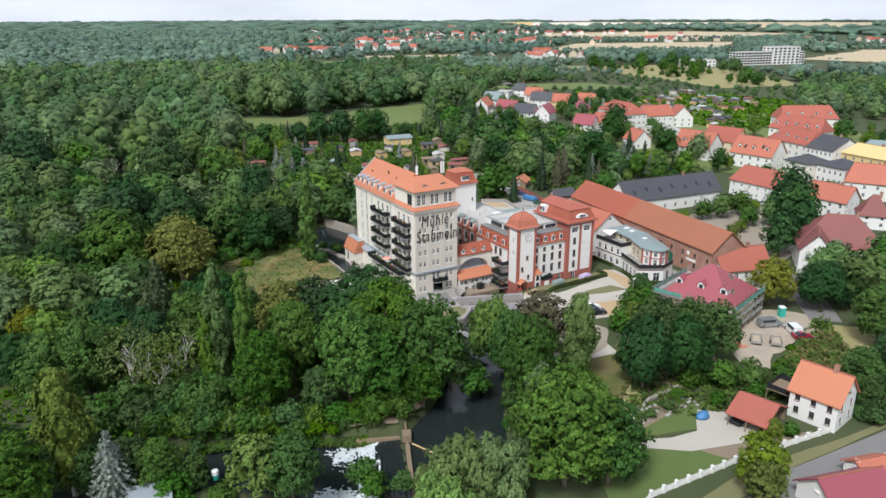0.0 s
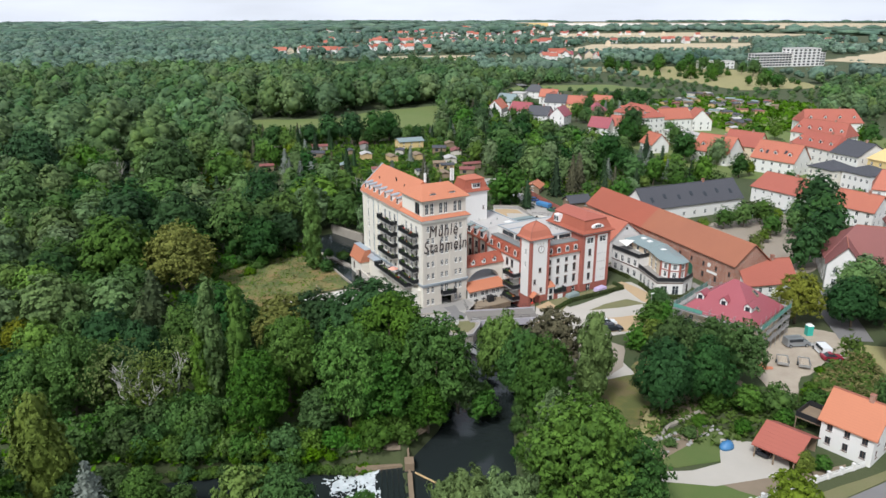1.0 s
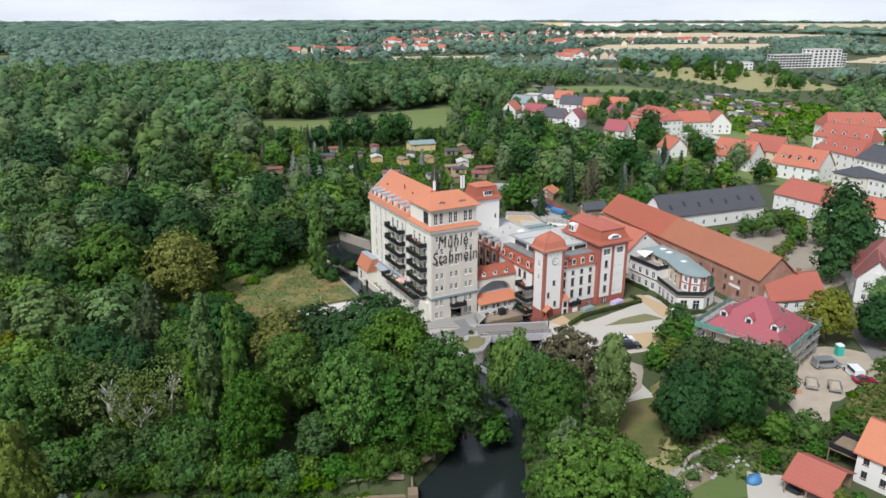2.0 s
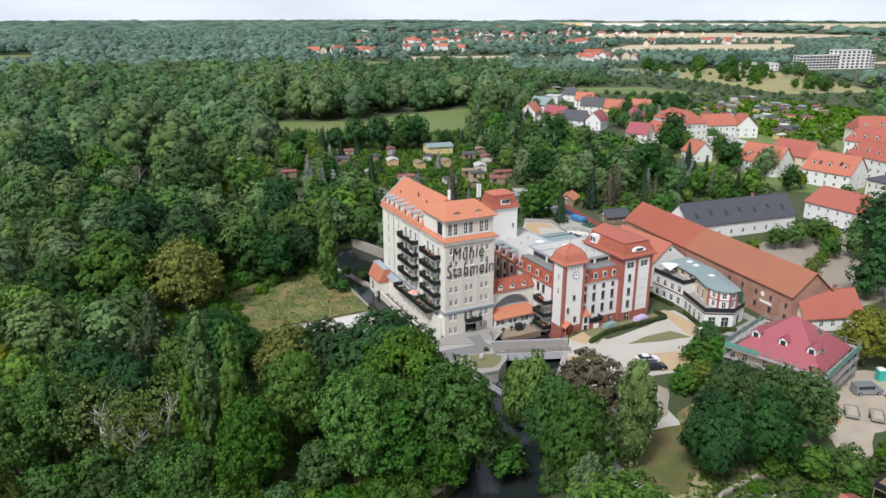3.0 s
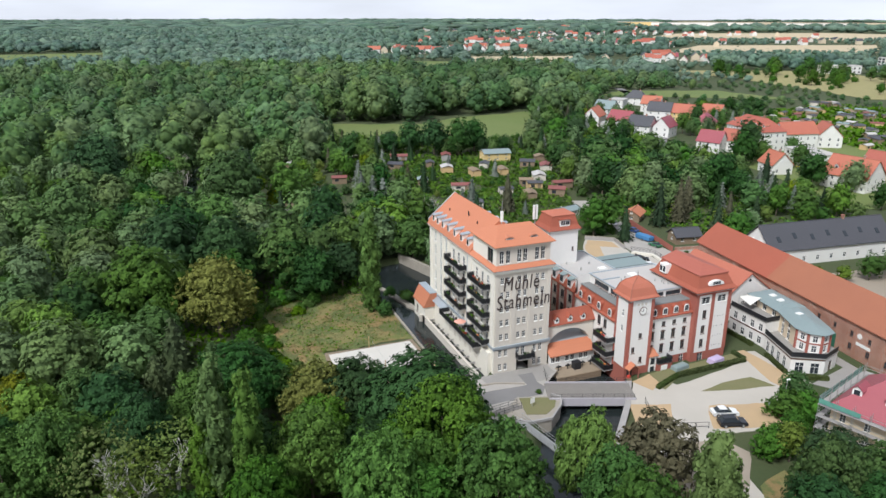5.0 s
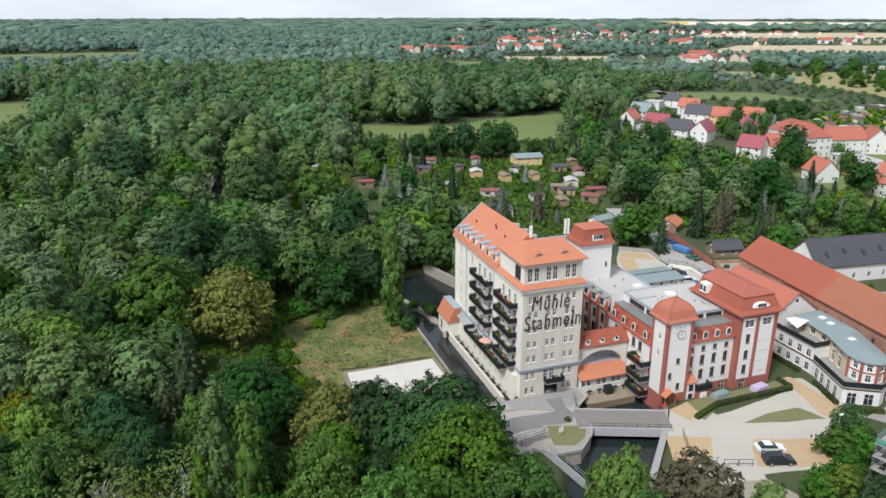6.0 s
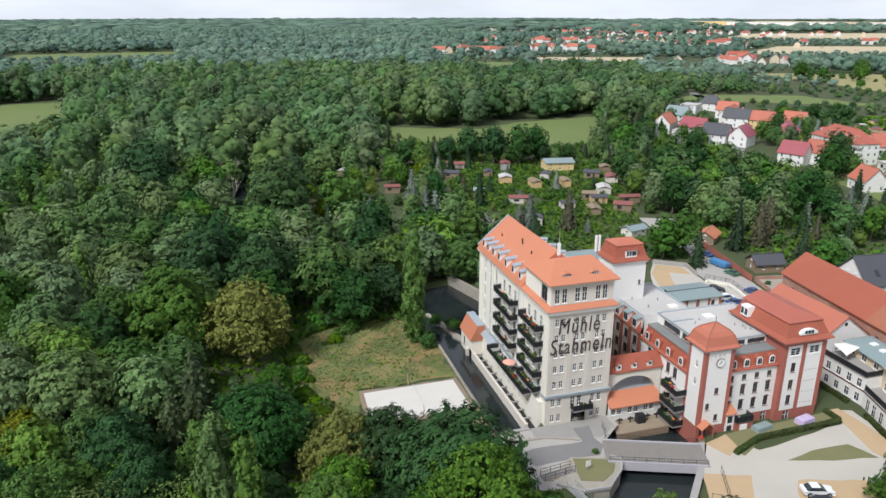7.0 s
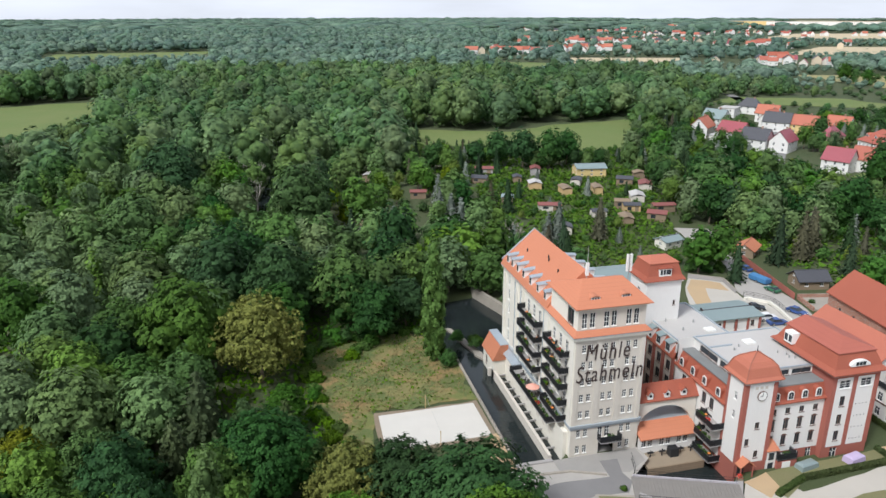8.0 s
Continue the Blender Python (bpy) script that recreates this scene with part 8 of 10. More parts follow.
def grow(key, x, y, scale=1.0, rz=0.0, group="", squash=1.0, z=0.0):
    label, category, trunk, crown_, name = KINDS[key]
    e = thing(name, Matrix.Translation((x, y, z)) @ pose(0, 0, 0, 0, 0, rz) @ Matrix.Diagonal((scale, scale, scale * squash, 1)), label, category, group)
    if trunk:
        place("trunk", trunk, e)
    if crown_:
        place("crown", crown_, e)
    return e


FAR_TREES = []


def stand(key, x, y, scale=1.0, rz=0.0, squash=1.0):
    """A tree of the far stands, which are joined into one mass."""
    FAR_TREES.append((key, x, y, scale, rz, squash))


def broad(key, label, mat_, height, width, base, lobes, leaves, size, seed, shape="round", limbs=5, bark="bark", name="tree", variants=2, lump=0.22):
    for k in range(variants):
        kk = key if k == 0 else "%s_%d" % (key, k)
        kind(kk, label, "tree", trunk_mesh(height, base, width, limbs, seed + k * 97, M[bark], kind=shape), crown_mesh("crown", crown(shape, height, width, base, lobes, leaves, size, seed + k * 97, 0.8 if leaves < 1400 else 0.74 if size > 0.6 and leaves < 5000 else 0.86 if shape == "poplar" else 0.58, ICO2 if shape == "poplar" else ICO1, lump * (0.6 if shape == "poplar" else 1)), M[mat_]), name)


# near kinds, fine leaves
broad("oak", "dark green spreading oak tree", "oak", 18, 20, 4, 26, 13000, 0.62, 1, "dome", name="oak_tree", variants=1, lump=0.26)
broad("maple", "bright green maple tree", "maple", 18, 15, 3.5, 22, 10500, 0.56, 2, name="maple_tree", lump=0.28)
broad("ash", "mid green ash tree with loose crown", "ash", 16, 13, 3, 20, 8200, 0.54, 3, name="ash_tree", lump=0.28)
broad("willow", "pale green weeping willow", "willow", 11, 11, 1.2, 14, 12000, 0.32, 4, "willow", name="willow_tree")
broad("greywillow", "grey green willow with hanging twigs", "greywillow", 16, 9, 1.2, 14, 9000, 0.34, 5, "willow", name="willow_tree", variants=1)
broad("poplar", "slender upright green poplar tree", "poplar", 21, 4.5, 1.2, 20, 6500, 0.4, 6, "poplar", 6, name="poplar_tree")
broad("birch", "tall birch with a white trunk and grey green leaves", "birch", 15, 6.2, 1.8, 14, 6200, 0.38, 7, "poplar", bark="birchbark", name="birch_tree", variants=1)
broad("copperbeech", "dark copper coloured tree", "copperleaf", 12, 10.5, 2, 13, 6200, 0.5, 8, name="copper_tree", variants=1)
broad("chestnut", "browning chestnut with a dome crown", "chestnut", 17.5, 16, 3, 16, 9200, 0.58, 9, "dome", name="chestnut_tree", variants=1)
broad("lime", "yellow green young tree", "lime", 9, 6.5, 1.5, 10, 3200, 0.44, 10, name="young_tree", variants=1)
broad("bush", "dense rounded green bush", "ash", 4.2, 5.4, 0.1, 7, 1300, 0.42, 11, "dome", 0, name="bush")
broad("herbbush", "bright green low scrub", "herb", 2.6, 5.0, 0.0, 8, 1150, 0.42, 12, "dome", 0, name="scrub")
# the trees of the wood nearest to the mill
broad("mid_a", "mid green deciduous tree in the wood", "ash", 15, 13, 2.5, 12, 4200, 0.68, 14, name="woodland_tree", limbs=3, lump=0.24)
broad("mid_b", "dark green oak in the wood", "oak", 16, 14, 2.5, 12, 4400, 0.7, 15, "dome", name="woodland_tree", limbs=3, lump=0.24)
broad("mid_c", "grey green cloud shaped willow in the wood", "greywillow", 13.5, 12, 1.5, 12, 4300, 0.62, 16, "dome", name="woodland_tree", limbs=3, lump=0.2)
broad("mid_d", "bright green maple in the wood", "maple", 14, 12, 2.5, 12, 4000, 0.66, 17, name="woodland_tree", limbs=3, lump=0.24)
# kinds further off
broad("wood_a", "mid green woodland tree", "ash", 15, 12, 2.5, 11, 850, 1.05, 20, name="woodland_tree", limbs=2)
broad("wood_b", "dark green woodland tree", "oak", 16, 12.5, 2.5, 11, 850, 1.1, 21, "dome", name="woodland_tree", limbs=2)
broad("wood_c", "grey green woodland willow", "greywillow", 13.5, 11.5, 1.5, 11, 850, 1.0, 22, "dome", name="woodland_tree", limbs=2)
broad("wood_d", "bright green woodland tree", "maple", 14, 11, 2.5, 11, 800, 1.0, 23, name="woodland_tree", limbs=2)
broad("wood_p", "slim green poplar in the wood", "poplar", 18, 4.6, 1.5, 10, 520, 0.75, 24, "poplar", 0, name="poplar_tree", variants=1)
broad("wood_low", "green woodland undergrowth bush", "ash", 5.5, 7, 0.1, 7, 330, 0.85, 25, "dome", 0, name="bush")
broad("wood_lime", "yellow green garden tree", "lime", 9, 7.5, 1.5, 8, 460, 0.85, 26, limbs=2, name="garden_tree", variants=1)
broad("wood_copper", "dark copper garden tree", "copperleaf", 9, 7.5, 1.5, 8, 460, 0.85, 27, limbs=2, name="garden_tree", variants=1)
for k, (mat_, lab) in enumerate((("spruce", "dark green pointed spruce"), ("bluespruce", "blue grey pointed spruce"), ("drypine", "browning half dry conifer"), ("spruce", "dark green pointed spruce"))):
    h, w = (15, 7.2) if k != 1 else (13, 7.4)
    kind(("spruce", "bluespruce", "drypine", "spruce_1")[k], lab, "tree", trunk_mesh(h, 2, w, 0, 40 + k, M["bark"], 0.2), crown_mesh("crown", conifer(h, w, 11, 9, 40 + k, None, 0.8, 0.3, 0.62), M[mat_]), "spruce_tree")
kind("bluespruce_near", "blue grey spruce with pale needle tips", "tree", trunk_mesh(12, 2, 6, 0, 50, M["bark"], 0.2), crown_mesh("crown", conifer(12, 8.2, 15, 17, 51, None, 0.6, 0.22, 0.42), M["bluespruce"]), "spruce_tree")
kind("pine", "dark green pine with flat tiers of boughs", "tree", trunk_mesh(15, 3, 9, 0, 52, M["bark"], 0.25), crown_mesh("crown", conifer(15, 10.5, 10, 13, 53, None, 3.0, 0.1, 0.6), M["pine"]), "pine_tree")
dead_a, dead_b = bare_tree(13, 6, 60, 0.26, M["deadwood"]), bare_tree(12.6, 6, 61, 0.3, M["birchbark"])
kind("dead", "bare grey dead tree", "tree", dead_a, None, "dead_tree")
kind("bare", "half bare tree with pale forking limbs", "tree", dead_b, crown_mesh("crown", crown("round", 12, 10, 3, 18, 1500, 0.36, 62, 0.2, ICO1), M["birch"]), "thin_tree")

# single trees by the river, the yard and the road
NEAR = (
    ("oak", 52.2, 119.0, 0.98, 20, 0.93), ("oak", 44.5, 129.0, 0.68, 250), ("maple_1", 33.6, 111.7, 0.66, 80, 1.3), ("ash", 26.4, 103.6, 0.76, 0, 1.22), ("maple", 39.8, 100.2, 0.72, 10, 1.34), ("maple_1", 51.6, 110.2, 0.9, 130, 1.02), ("ash_1", 44.6, 98.6, 0.86, 33, 0.9), ("ash", 53.4, 96.6, 0.9, 60, 1.2), ("ash_1", 57.0, 95.6, 0.62, 10, 0.95), ("ash", 50.0, 92.8, 0.5, 80),
    ("oak", 42.5, 114.0, 0.5, 140, 1.2), ("ash", 59.5, 107.5, 0.62, 200), ("ash_1", 34.4, 99.8, 0.5, 300), ("ash", 47.5, 104.5, 0.66, 250, 1.2),
    ("willow", 69.4, 101.6, 0.92, 0, 1.22), ("copperbeech", 75.6, 95.2, 1.08, 30, 1.1), ("birch", 77.0, 86.0, 1.02, 0, 1.12), ("ash", 67.4, 92.0, 0.66, 250, 1.3), ("ash_1", 64.8, 83.4, 0.76, 200, 1.38), ("greywillow", 62.6, 77.4, 0.7, 90),
    ("maple", 56.8, 64.5, 0.98, 45), ("ash_1", 60.5, 68.5, 0.85, 100), ("greywillow", 54.0, 69.0, 0.8, 10), ("ash", 62.0, 61.5, 0.82, 300),
    ("willow_1", 41.2, 67.6, 0.98, 0), ("willow", 46.2, 66.0, 0.88, 70), ("willow", 37.4, 65.0, 0.8, 150),
    ("lime", 19.0, 83.0, 1.1, 0), ("ash", 23.2, 80.4, 0.62, 30), ("bush_1", 33.2, 76.4, 0.8, 170), ("bush", 37, 75, 0.7, 30),
    ("lime", 78.6, 49.8, 1.05, 0), ("lime", 75.6, 47.0, 0.85, 90), ("bluespruce_near", 2.4, 91.8, 0.95, 0), ("birch", -2.2, 97.5, 1.2, 0, 1.04), ("maple_1", 2.0, 123.5, 0.6, 200, 1.36), ("oak", 13.0, 127.5, 0.5, 70, 1.5), ("ash", 8.2, 91.8, 0.5, 10), ("ash_1", 5.0, 94.0, 0.5, 60), ("ash", 0.2, 96.2, 0.52, 200), ("bush", 11.6, 90.6, 1.15, 0), ("ash_1", -5.5, 97.5, 0.6, 100), ("bush_1", 12.8, 92.0, 0.9, 40), ("herbbush", 17.5, 104.2, 1.0, 0), ("herbbush_1", 21.0, 102.8, 1.05, 40), ("herbbush", 24.2, 101.0, 1.0, 90), ("herbbush_1", 19.5, 106.0, 1.1, 140), ("herbbush", 23.0, 104.5, 1.1, 200), ("herbbush", 14.5, 105.5, 1.1, 20), ("ash", -9.5, 92.5, 0.85, 20), ("oak", -14, 102, 0.7, 99),
    ("poplar", 22.4, 115.6, 1.1, 0), ("poplar_1", 26.0, 111.0, 0.9, 90, 1.2), ("poplar_1", 20.6, 115.2, 0.72, 200), ("bare", 8.8, 119.5, 1.15, 0), ("bare", 17.2, 119.6, 1.05, 120), ("bare", 12.5, 117.5, 0.95, 220),
    ("chestnut", 27.0, 172.6, 0.98, 0), ("poplar", 59.6, 173.4, 1.17, 40), ("bush_1", 61.6, 170.4, 0.8, 0), ("bush", 60.3, 175.8, 0.75, 50), ("bush", 66.0, 180.5, 0.6, 50), ("herbbush", 69.4, 178.6, 0.7, 10), ("bush", 68.8, 177.0, 0.45, 40),
    ("chestnut", 38.2, 129.6, 0.72, 60), ("oak", 27.2, 138.2, 0.76, 200), ("pine", 18.3, 151.5, 0.95, 0), ("pine", 15.2, 144.2, 0.75, 90), ("pine", 30.8, 146.2, 0.72, 50), ("ash", 33.5, 137.5, 0.55, 0), ("greywillow", 24.2, 153.5, 0.48, 310), ("ash_1", 31.0, 155.5, 0.5, 40),
    ("mid_b", 31.7, 196.5, 1.22, 0), ("mid_a", 13.7, 177.5, 1.32, 40), ("mid_a_1", 2.2, 185.5, 0.95, 70), ("mid_c", -10.2, 185.2, 1.0, 0), ("mid_c_1", 18.0, 195.2, 0.92, 100), ("mid_c", 2.6, 206.0, 1.22, 200), ("mid_c_1", -9.0, 218.4, 1.08, 20), ("wood_p", -6.6, 208.0, 0.95, 0), ("mid_d", 31.8, 231.9, 1.15, 30), ("mid_a", 39.4, 260.0, 1.5, 110),
    ("mid_a_1", 44.6, 195.5, 1.15, 15), ("mid_b_1", 49.8, 185.2, 0.8, 160), ("mid_b", 57.0, 190.2, 0.72, 60), ("mid_c", 22.2, 241.6, 0.85, 75), ("mid_c_1", 12.0, 226.0, 1.05, 140), ("mid_c", -5.8, 252.5, 1.35, 10), ("mid_c_1", 4.2, 269.8, 1.15, 80), ("mid_b_1", -1.2, 305.0, 1.5, 200), ("mid_b", 13.6, 272.2, 0.75, 0), ("mid_c", -24.4, 245.8, 1.1, 45),
    ("wood_p", -36.6, 290, 1.05, 10), ("wood_p", -30.8, 283.4, 1.05, 70), ("mid_d", -18.2, 346.6, 1.1, 0), ("mid_d_1", -44.0, 368, 1.6, 0), ("dead", 21.4, 329, 1.2, 0), ("dead", 25.8, 325, 1.1, 100), ("dead", 62.1, 217.8, 1.0, 40), ("mid_d_1", -2.5, 141.5, 0.8, 0), ("chestnut", -5.6, 149.5, 0.52, 20), ("mid_c", 5.0, 158.0, 0.85, 20), ("mid_c_1", -12.0, 165.0, 1.0, 70), ("mid_b", 8.5, 139.0, 0.78, 20), ("mid_a", 3.0, 130.0, 0.8, 20), ("mid_d", 11.0, 131.0, 0.7, 70), ("mid_a_1", 15.0, 163.5, 0.82, 20),
    ("oak", 85.6, 78.6, 0.5, 60, 1.55), ("oak", 93.4, 77.0, 0.5, 10, 1.45), ("ash_1", 91.0, 82.0, 0.7, 110, 1.35), ("ash", 98.6, 80.4, 0.66, 10, 1.3), ("ash", 103.4, 78.4, 0.66, 50, 1.2), ("ash_1", 106.6, 82.6, 0.52, 0), ("oak", 97.6, 86.0, 0.42, 150, 1.3), ("bush", 100.4, 99.0, 1.25, 200), ("oak", 101.0, 88.8, 0.55, 250), ("lime", 101.6, 96.8, 0.72, 0),
    ("bush", 110.5, 106.2, 1.25, 20), ("bush_1", 113.5, 104.6, 1.2, 100), ("bush", 108.4, 102.5, 0.95, 200), ("ash", 114, 108.2, 0.42, 10),
    ("bush", 98.5, 72.6, 1.2, 0), ("bush_1", 103.4, 70.4, 1.15, 80), ("bush", 109.0, 67.5, 0.9, 130), ("bush", 94.5, 75.6, 1.0, 200), ("herbbush", 115.2, 72.2, 0.5, 10), ("herbbush_1", 117.6, 71.4, 0.42, 50), ("herbbush", 121.8, 75.2, 0.45, 90), ("herbbush_1", 124.6, 75.4, 0.4, 140), ("herbbush", 112.6, 70.8, 0.6, 10), ("bush", 100.6, 66.8, 0.7, 10),
    ("chestnut", 137.0, 91.5, 0.66, 20), ("mid_c", 151.8, 87.4, 0.98, 0), ("mid_c_1", 158.5, 90.5, 0.9, 40), ("maple", 150.5, 79.8, 0.8, 10), ("oak", 145.5, 84.5, 0.62, 10), ("ash", 158, 80, 0.85, 150), ("ash", 116.2, 58.6, 0.55, 0), ("ash_1", 112.4, 54.2, 0.42, 40), ("bush", 109.6, 51.8, 0.8, 10), ("oak", 133, 56, 0.75, 40), ("ash_1", 138, 68, 0.8, 77), ("oak", 126, 55, 0.7, 33),
    ("oak", 200.5, 131.5, 0.98, 10), ("oak", 190.5, 122.5, 0.86, 80), ("oak", 178, 113.5, 0.82, 140), ("oak", 168.5, 112, 0.7, 200), ("copperbeech", 182, 97, 0.7, 10), ("copperbeech", 157, 116, 0.42, 40), ("ash", 176, 88, 0.8, 40), ("ash_1", 168, 84, 0.85, 100),
    ("bush", 84.6, 71.6, 0.5, 0), ("bush_1", 80.2, 71.2, 0.4, 40), ("bush", 88.5, 73.2, 0.5, 90), ("bush", 93.0, 68.5, 0.6, 60), ("lime", 91.8, 57.2, 0.4, 20), ("bush", 94.8, 56.4, 0.6, 20), ("bush", 109.4, 54.4, 0.5, 77), ("lime", 119, 45, 0.7, 77),
)
FURTHER = {"oak": ("wood_b", 1.2), "ash": ("wood_a", 1.1), "ash_1": ("wood_a_1", 1.1), "maple": ("wood_d", 1.3), "bush": ("wood_low", 0.8), "bush_1": ("wood_low_1", 0.8), "copperbeech": ("wood_copper", 1.3), "lime": ("wood_lime", 1.0)}
for key, x, y, s, rz, *tall in NEAR:
    if x > 150 and key in FURTHER:
        key, f = FURTHER[key]
        s *= f
    grow(key, x, y, s, rz, "", *tall)
for k in range(26):
    u = k / 26
    x, y = 6 + u * 38 + math.sin(k * 5.1) * 1.5, 107.5 - u * 15 + 1.2 + (k * 37 % 10) * 0.55
    grow(("herbbush", "herbbush_1", "bush", "herbbush")[k % 4], x, y, 0.42 + 0.05 * (k % 5), k * 71)
bush_row = [(10 + k * 3.1 + (k % 3) * 0.5, 106.5 - k * 1.35 + (k % 2) * 1.6, 0.65 + 0.12 * (k % 4)) for k in range(12)]
for k, (x, y, s) in enumerate(bush_row):
    grow(("bush", "herbbush", "bush_1", "herbbush_1")[k % 4], x, y, s + 0.2, k * 47)
for k, (x, y) in enumerate(((7, 96.8), (11.5, 91.0), (4.0, 93), (9, 88.5), (-4, 88), (15, 86), (33, 79), (17.5, 108.5), (23.5, 105.5), (41.5, 96.5), (35, 101.5), (55.8, 108.5), (61, 112), (64.5, 117), (47, 96), (60, 93), (63, 97.5), (70, 97.5), (74.5, 101))):
    grow(("bush", "bush_1", "herbbush")[k % 3], x, y, 0.75 + 0.1 * (k % 4), k * 61)
for k, (x, y, s_) in enumerate(((147.2, 227, 0.42), (146.2, 223, 0.4), (145.2, 219, 0.4), (144.2, 215, 0.4), (144.6, 211, 0.42), (144.8, 207.4, 0.42), (142.6, 203.6, 0.6), (139.2, 203.8, 0.7), (135.4, 205.6, 0.7), (128.6, 202.6, 0.8), (150.6, 179.5, 0.3))):
    grow(("bush", "bush_1")[k % 2], x, y, s_, k * 53)
for k, (x, y) in enumerate(((25.0, 99.7), (27.4, 98.6), (29.6, 96.6), (32.0, 96.4), (34.6, 94.6), (36.6, 94.6), (30.8, 98.4), (22.0, 101.4), (19.4, 102.9), (16.3, 104), (33.4, 97.6), (38.2, 95.0))):
    grow(("herbbush", "herbbush_1", "bush_1")[k % 3], x, y, 0.5 + 0.09 * (k % 4), k * 67, "", 0.9, -0.7)
# scrub along the edges of the meadow by the mill race
rnd = random.Random(5)
for ax, ay, bx, by, n_ in ((35, 181, 36, 160, 12), (36, 160, 41, 142, 10), (36, 182, 50, 188, 9), (50, 188, 62, 185, 7), (41, 142, 44, 137, 4), (42, 176, 48, 184, 5)):
    for k in range(n_):
        u = (k + rnd.random()) / n_
        grow(rnd.choice(("herbbush", "herbbush_1", "bush", "bush_1", "herbbush")), ax + (bx - ax) * u + rnd.uniform(-1.4, 1.4), ay + (by - ay) * u + rnd.uniform(-1.4, 1.4), rnd.uniform(0.3, 0.75), rnd.uniform(0, 360))
# scrub at the water's edge
for k in range(22):
    u = k / 21
    x, y = (45.5 + u * 17, 91.6 + u * 13.4) if k % 2 else (59.5 + u * 13.5, 81.5 + u * 20)
    grow(rnd.choice(("bush", "bush_1", "herbbush")), x + rnd.uniform(-0.6, 0.6), y + rnd.uniform(-0.5, 0.5) + (1.2 if k % 2 else -0.6), rnd.uniform(0.35, 0.65), rnd.uniform(0, 360), "", 1.0, -0.8)
edge = [(13, 104.4), (15, 103.6), (26, 99.0), (35, 93.9), (40.5, 91.2)]
for (ax, ay), (bx, by) in zip(edge, edge[1:]):
    n_ = int(math.hypot(bx - ax, by - ay) / 0.62)
    for k in range(n_):
        u = (k + rnd.random()) / n_
        grow(rnd.choice(("herbbush", "herbbush_1", "bush")), ax + (bx - ax) * u, ay + (by - ay) * u + 2.0 * (k % 2) + rnd.uniform(-0.2, 0.5), rnd.uniform(0.42, 0.62), rnd.uniform(0, 360), "", 1.0, -3.1 + 1.3 * (k % 2))
# thicket below the pale birches
for k in range(34):
    x, y = rnd.uniform(-2, 27), rnd.uniform(106.5, 115.5)
    if y < 108.5 - x * 0.2 or (y > 112 and 19 < x < 28):
        continue
    grow(rnd.choice(("bush", "bush_1", "herbbush", "bush")), x, y, rnd.uniform(0.9, 1.55), rnd.uniform(0, 360), "", rnd.uniform(0.9, 1.2))
# young trees round the square
rnd = random.Random(8)
for x, y in ((160.5, 153), (166, 151), (173, 148.5), (180, 147), (187, 145.5), (194, 145), (202, 145), (186, 135), (179, 132), (170, 128), (160, 128.5), (192, 132), (210, 144), (163, 140), (156.5, 144)):
    grow(rnd.choice(("wood_lime", "wood_a", "wood_d")), x, y, 0.68 if rnd.random() < 0.5 else 0.56, rnd.uniform(0, 360), "young trees on the square", 0.85)

# woods to the west, tree by tree
KEEP_OUT = [grown(RIVER, 3), grown(LOWER_POOL, 3), grown(CANAL, 1), grown(MILL_POOL, 2), grown(STREAM, 1.5),
            [(34, 166), (37, 158), (42, 141), (64, 136), (72, 136), (72, 175), (64, 188), (50, 187), (36, 182)], [(98, 395), (111, 455), (161, 432), (197, 451), (250, 460), (206, 366), (177, 360), (150, 388)],
            [(-87, 640), (-70, 543), (-100, 475), (-165, 460), (-210, 600)]]


def free(x, y):
    return not any(inside([x], [y], p)[0] for p in KEEP_OUT)


def headroom(x, y):
    """Height that trees keep below on the low ground before the open meadows and the stream."""
    h = 99.0
    for p in (KEEP_OUT[4], KEEP_OUT[6], KEEP_OUT[7], KEEP_OUT[5]):
        for cx, cy in ((2, 4), (29, 57)):
            for k in (1.03, 1.07, 1.12, 1.17, 1.22, 1.28):
                if inside([cx + (x - cx) * k], [cy + (y - cy) * k], p)[0]:
                    h = min(h, 64 * (1 - 1 / k) + 0.5)
    return h


KEEP_OUT[6] = [(112, 412), (117, 452), (161, 432), (197, 451), (246, 456), (206, 372), (178, 366), (152, 396)]


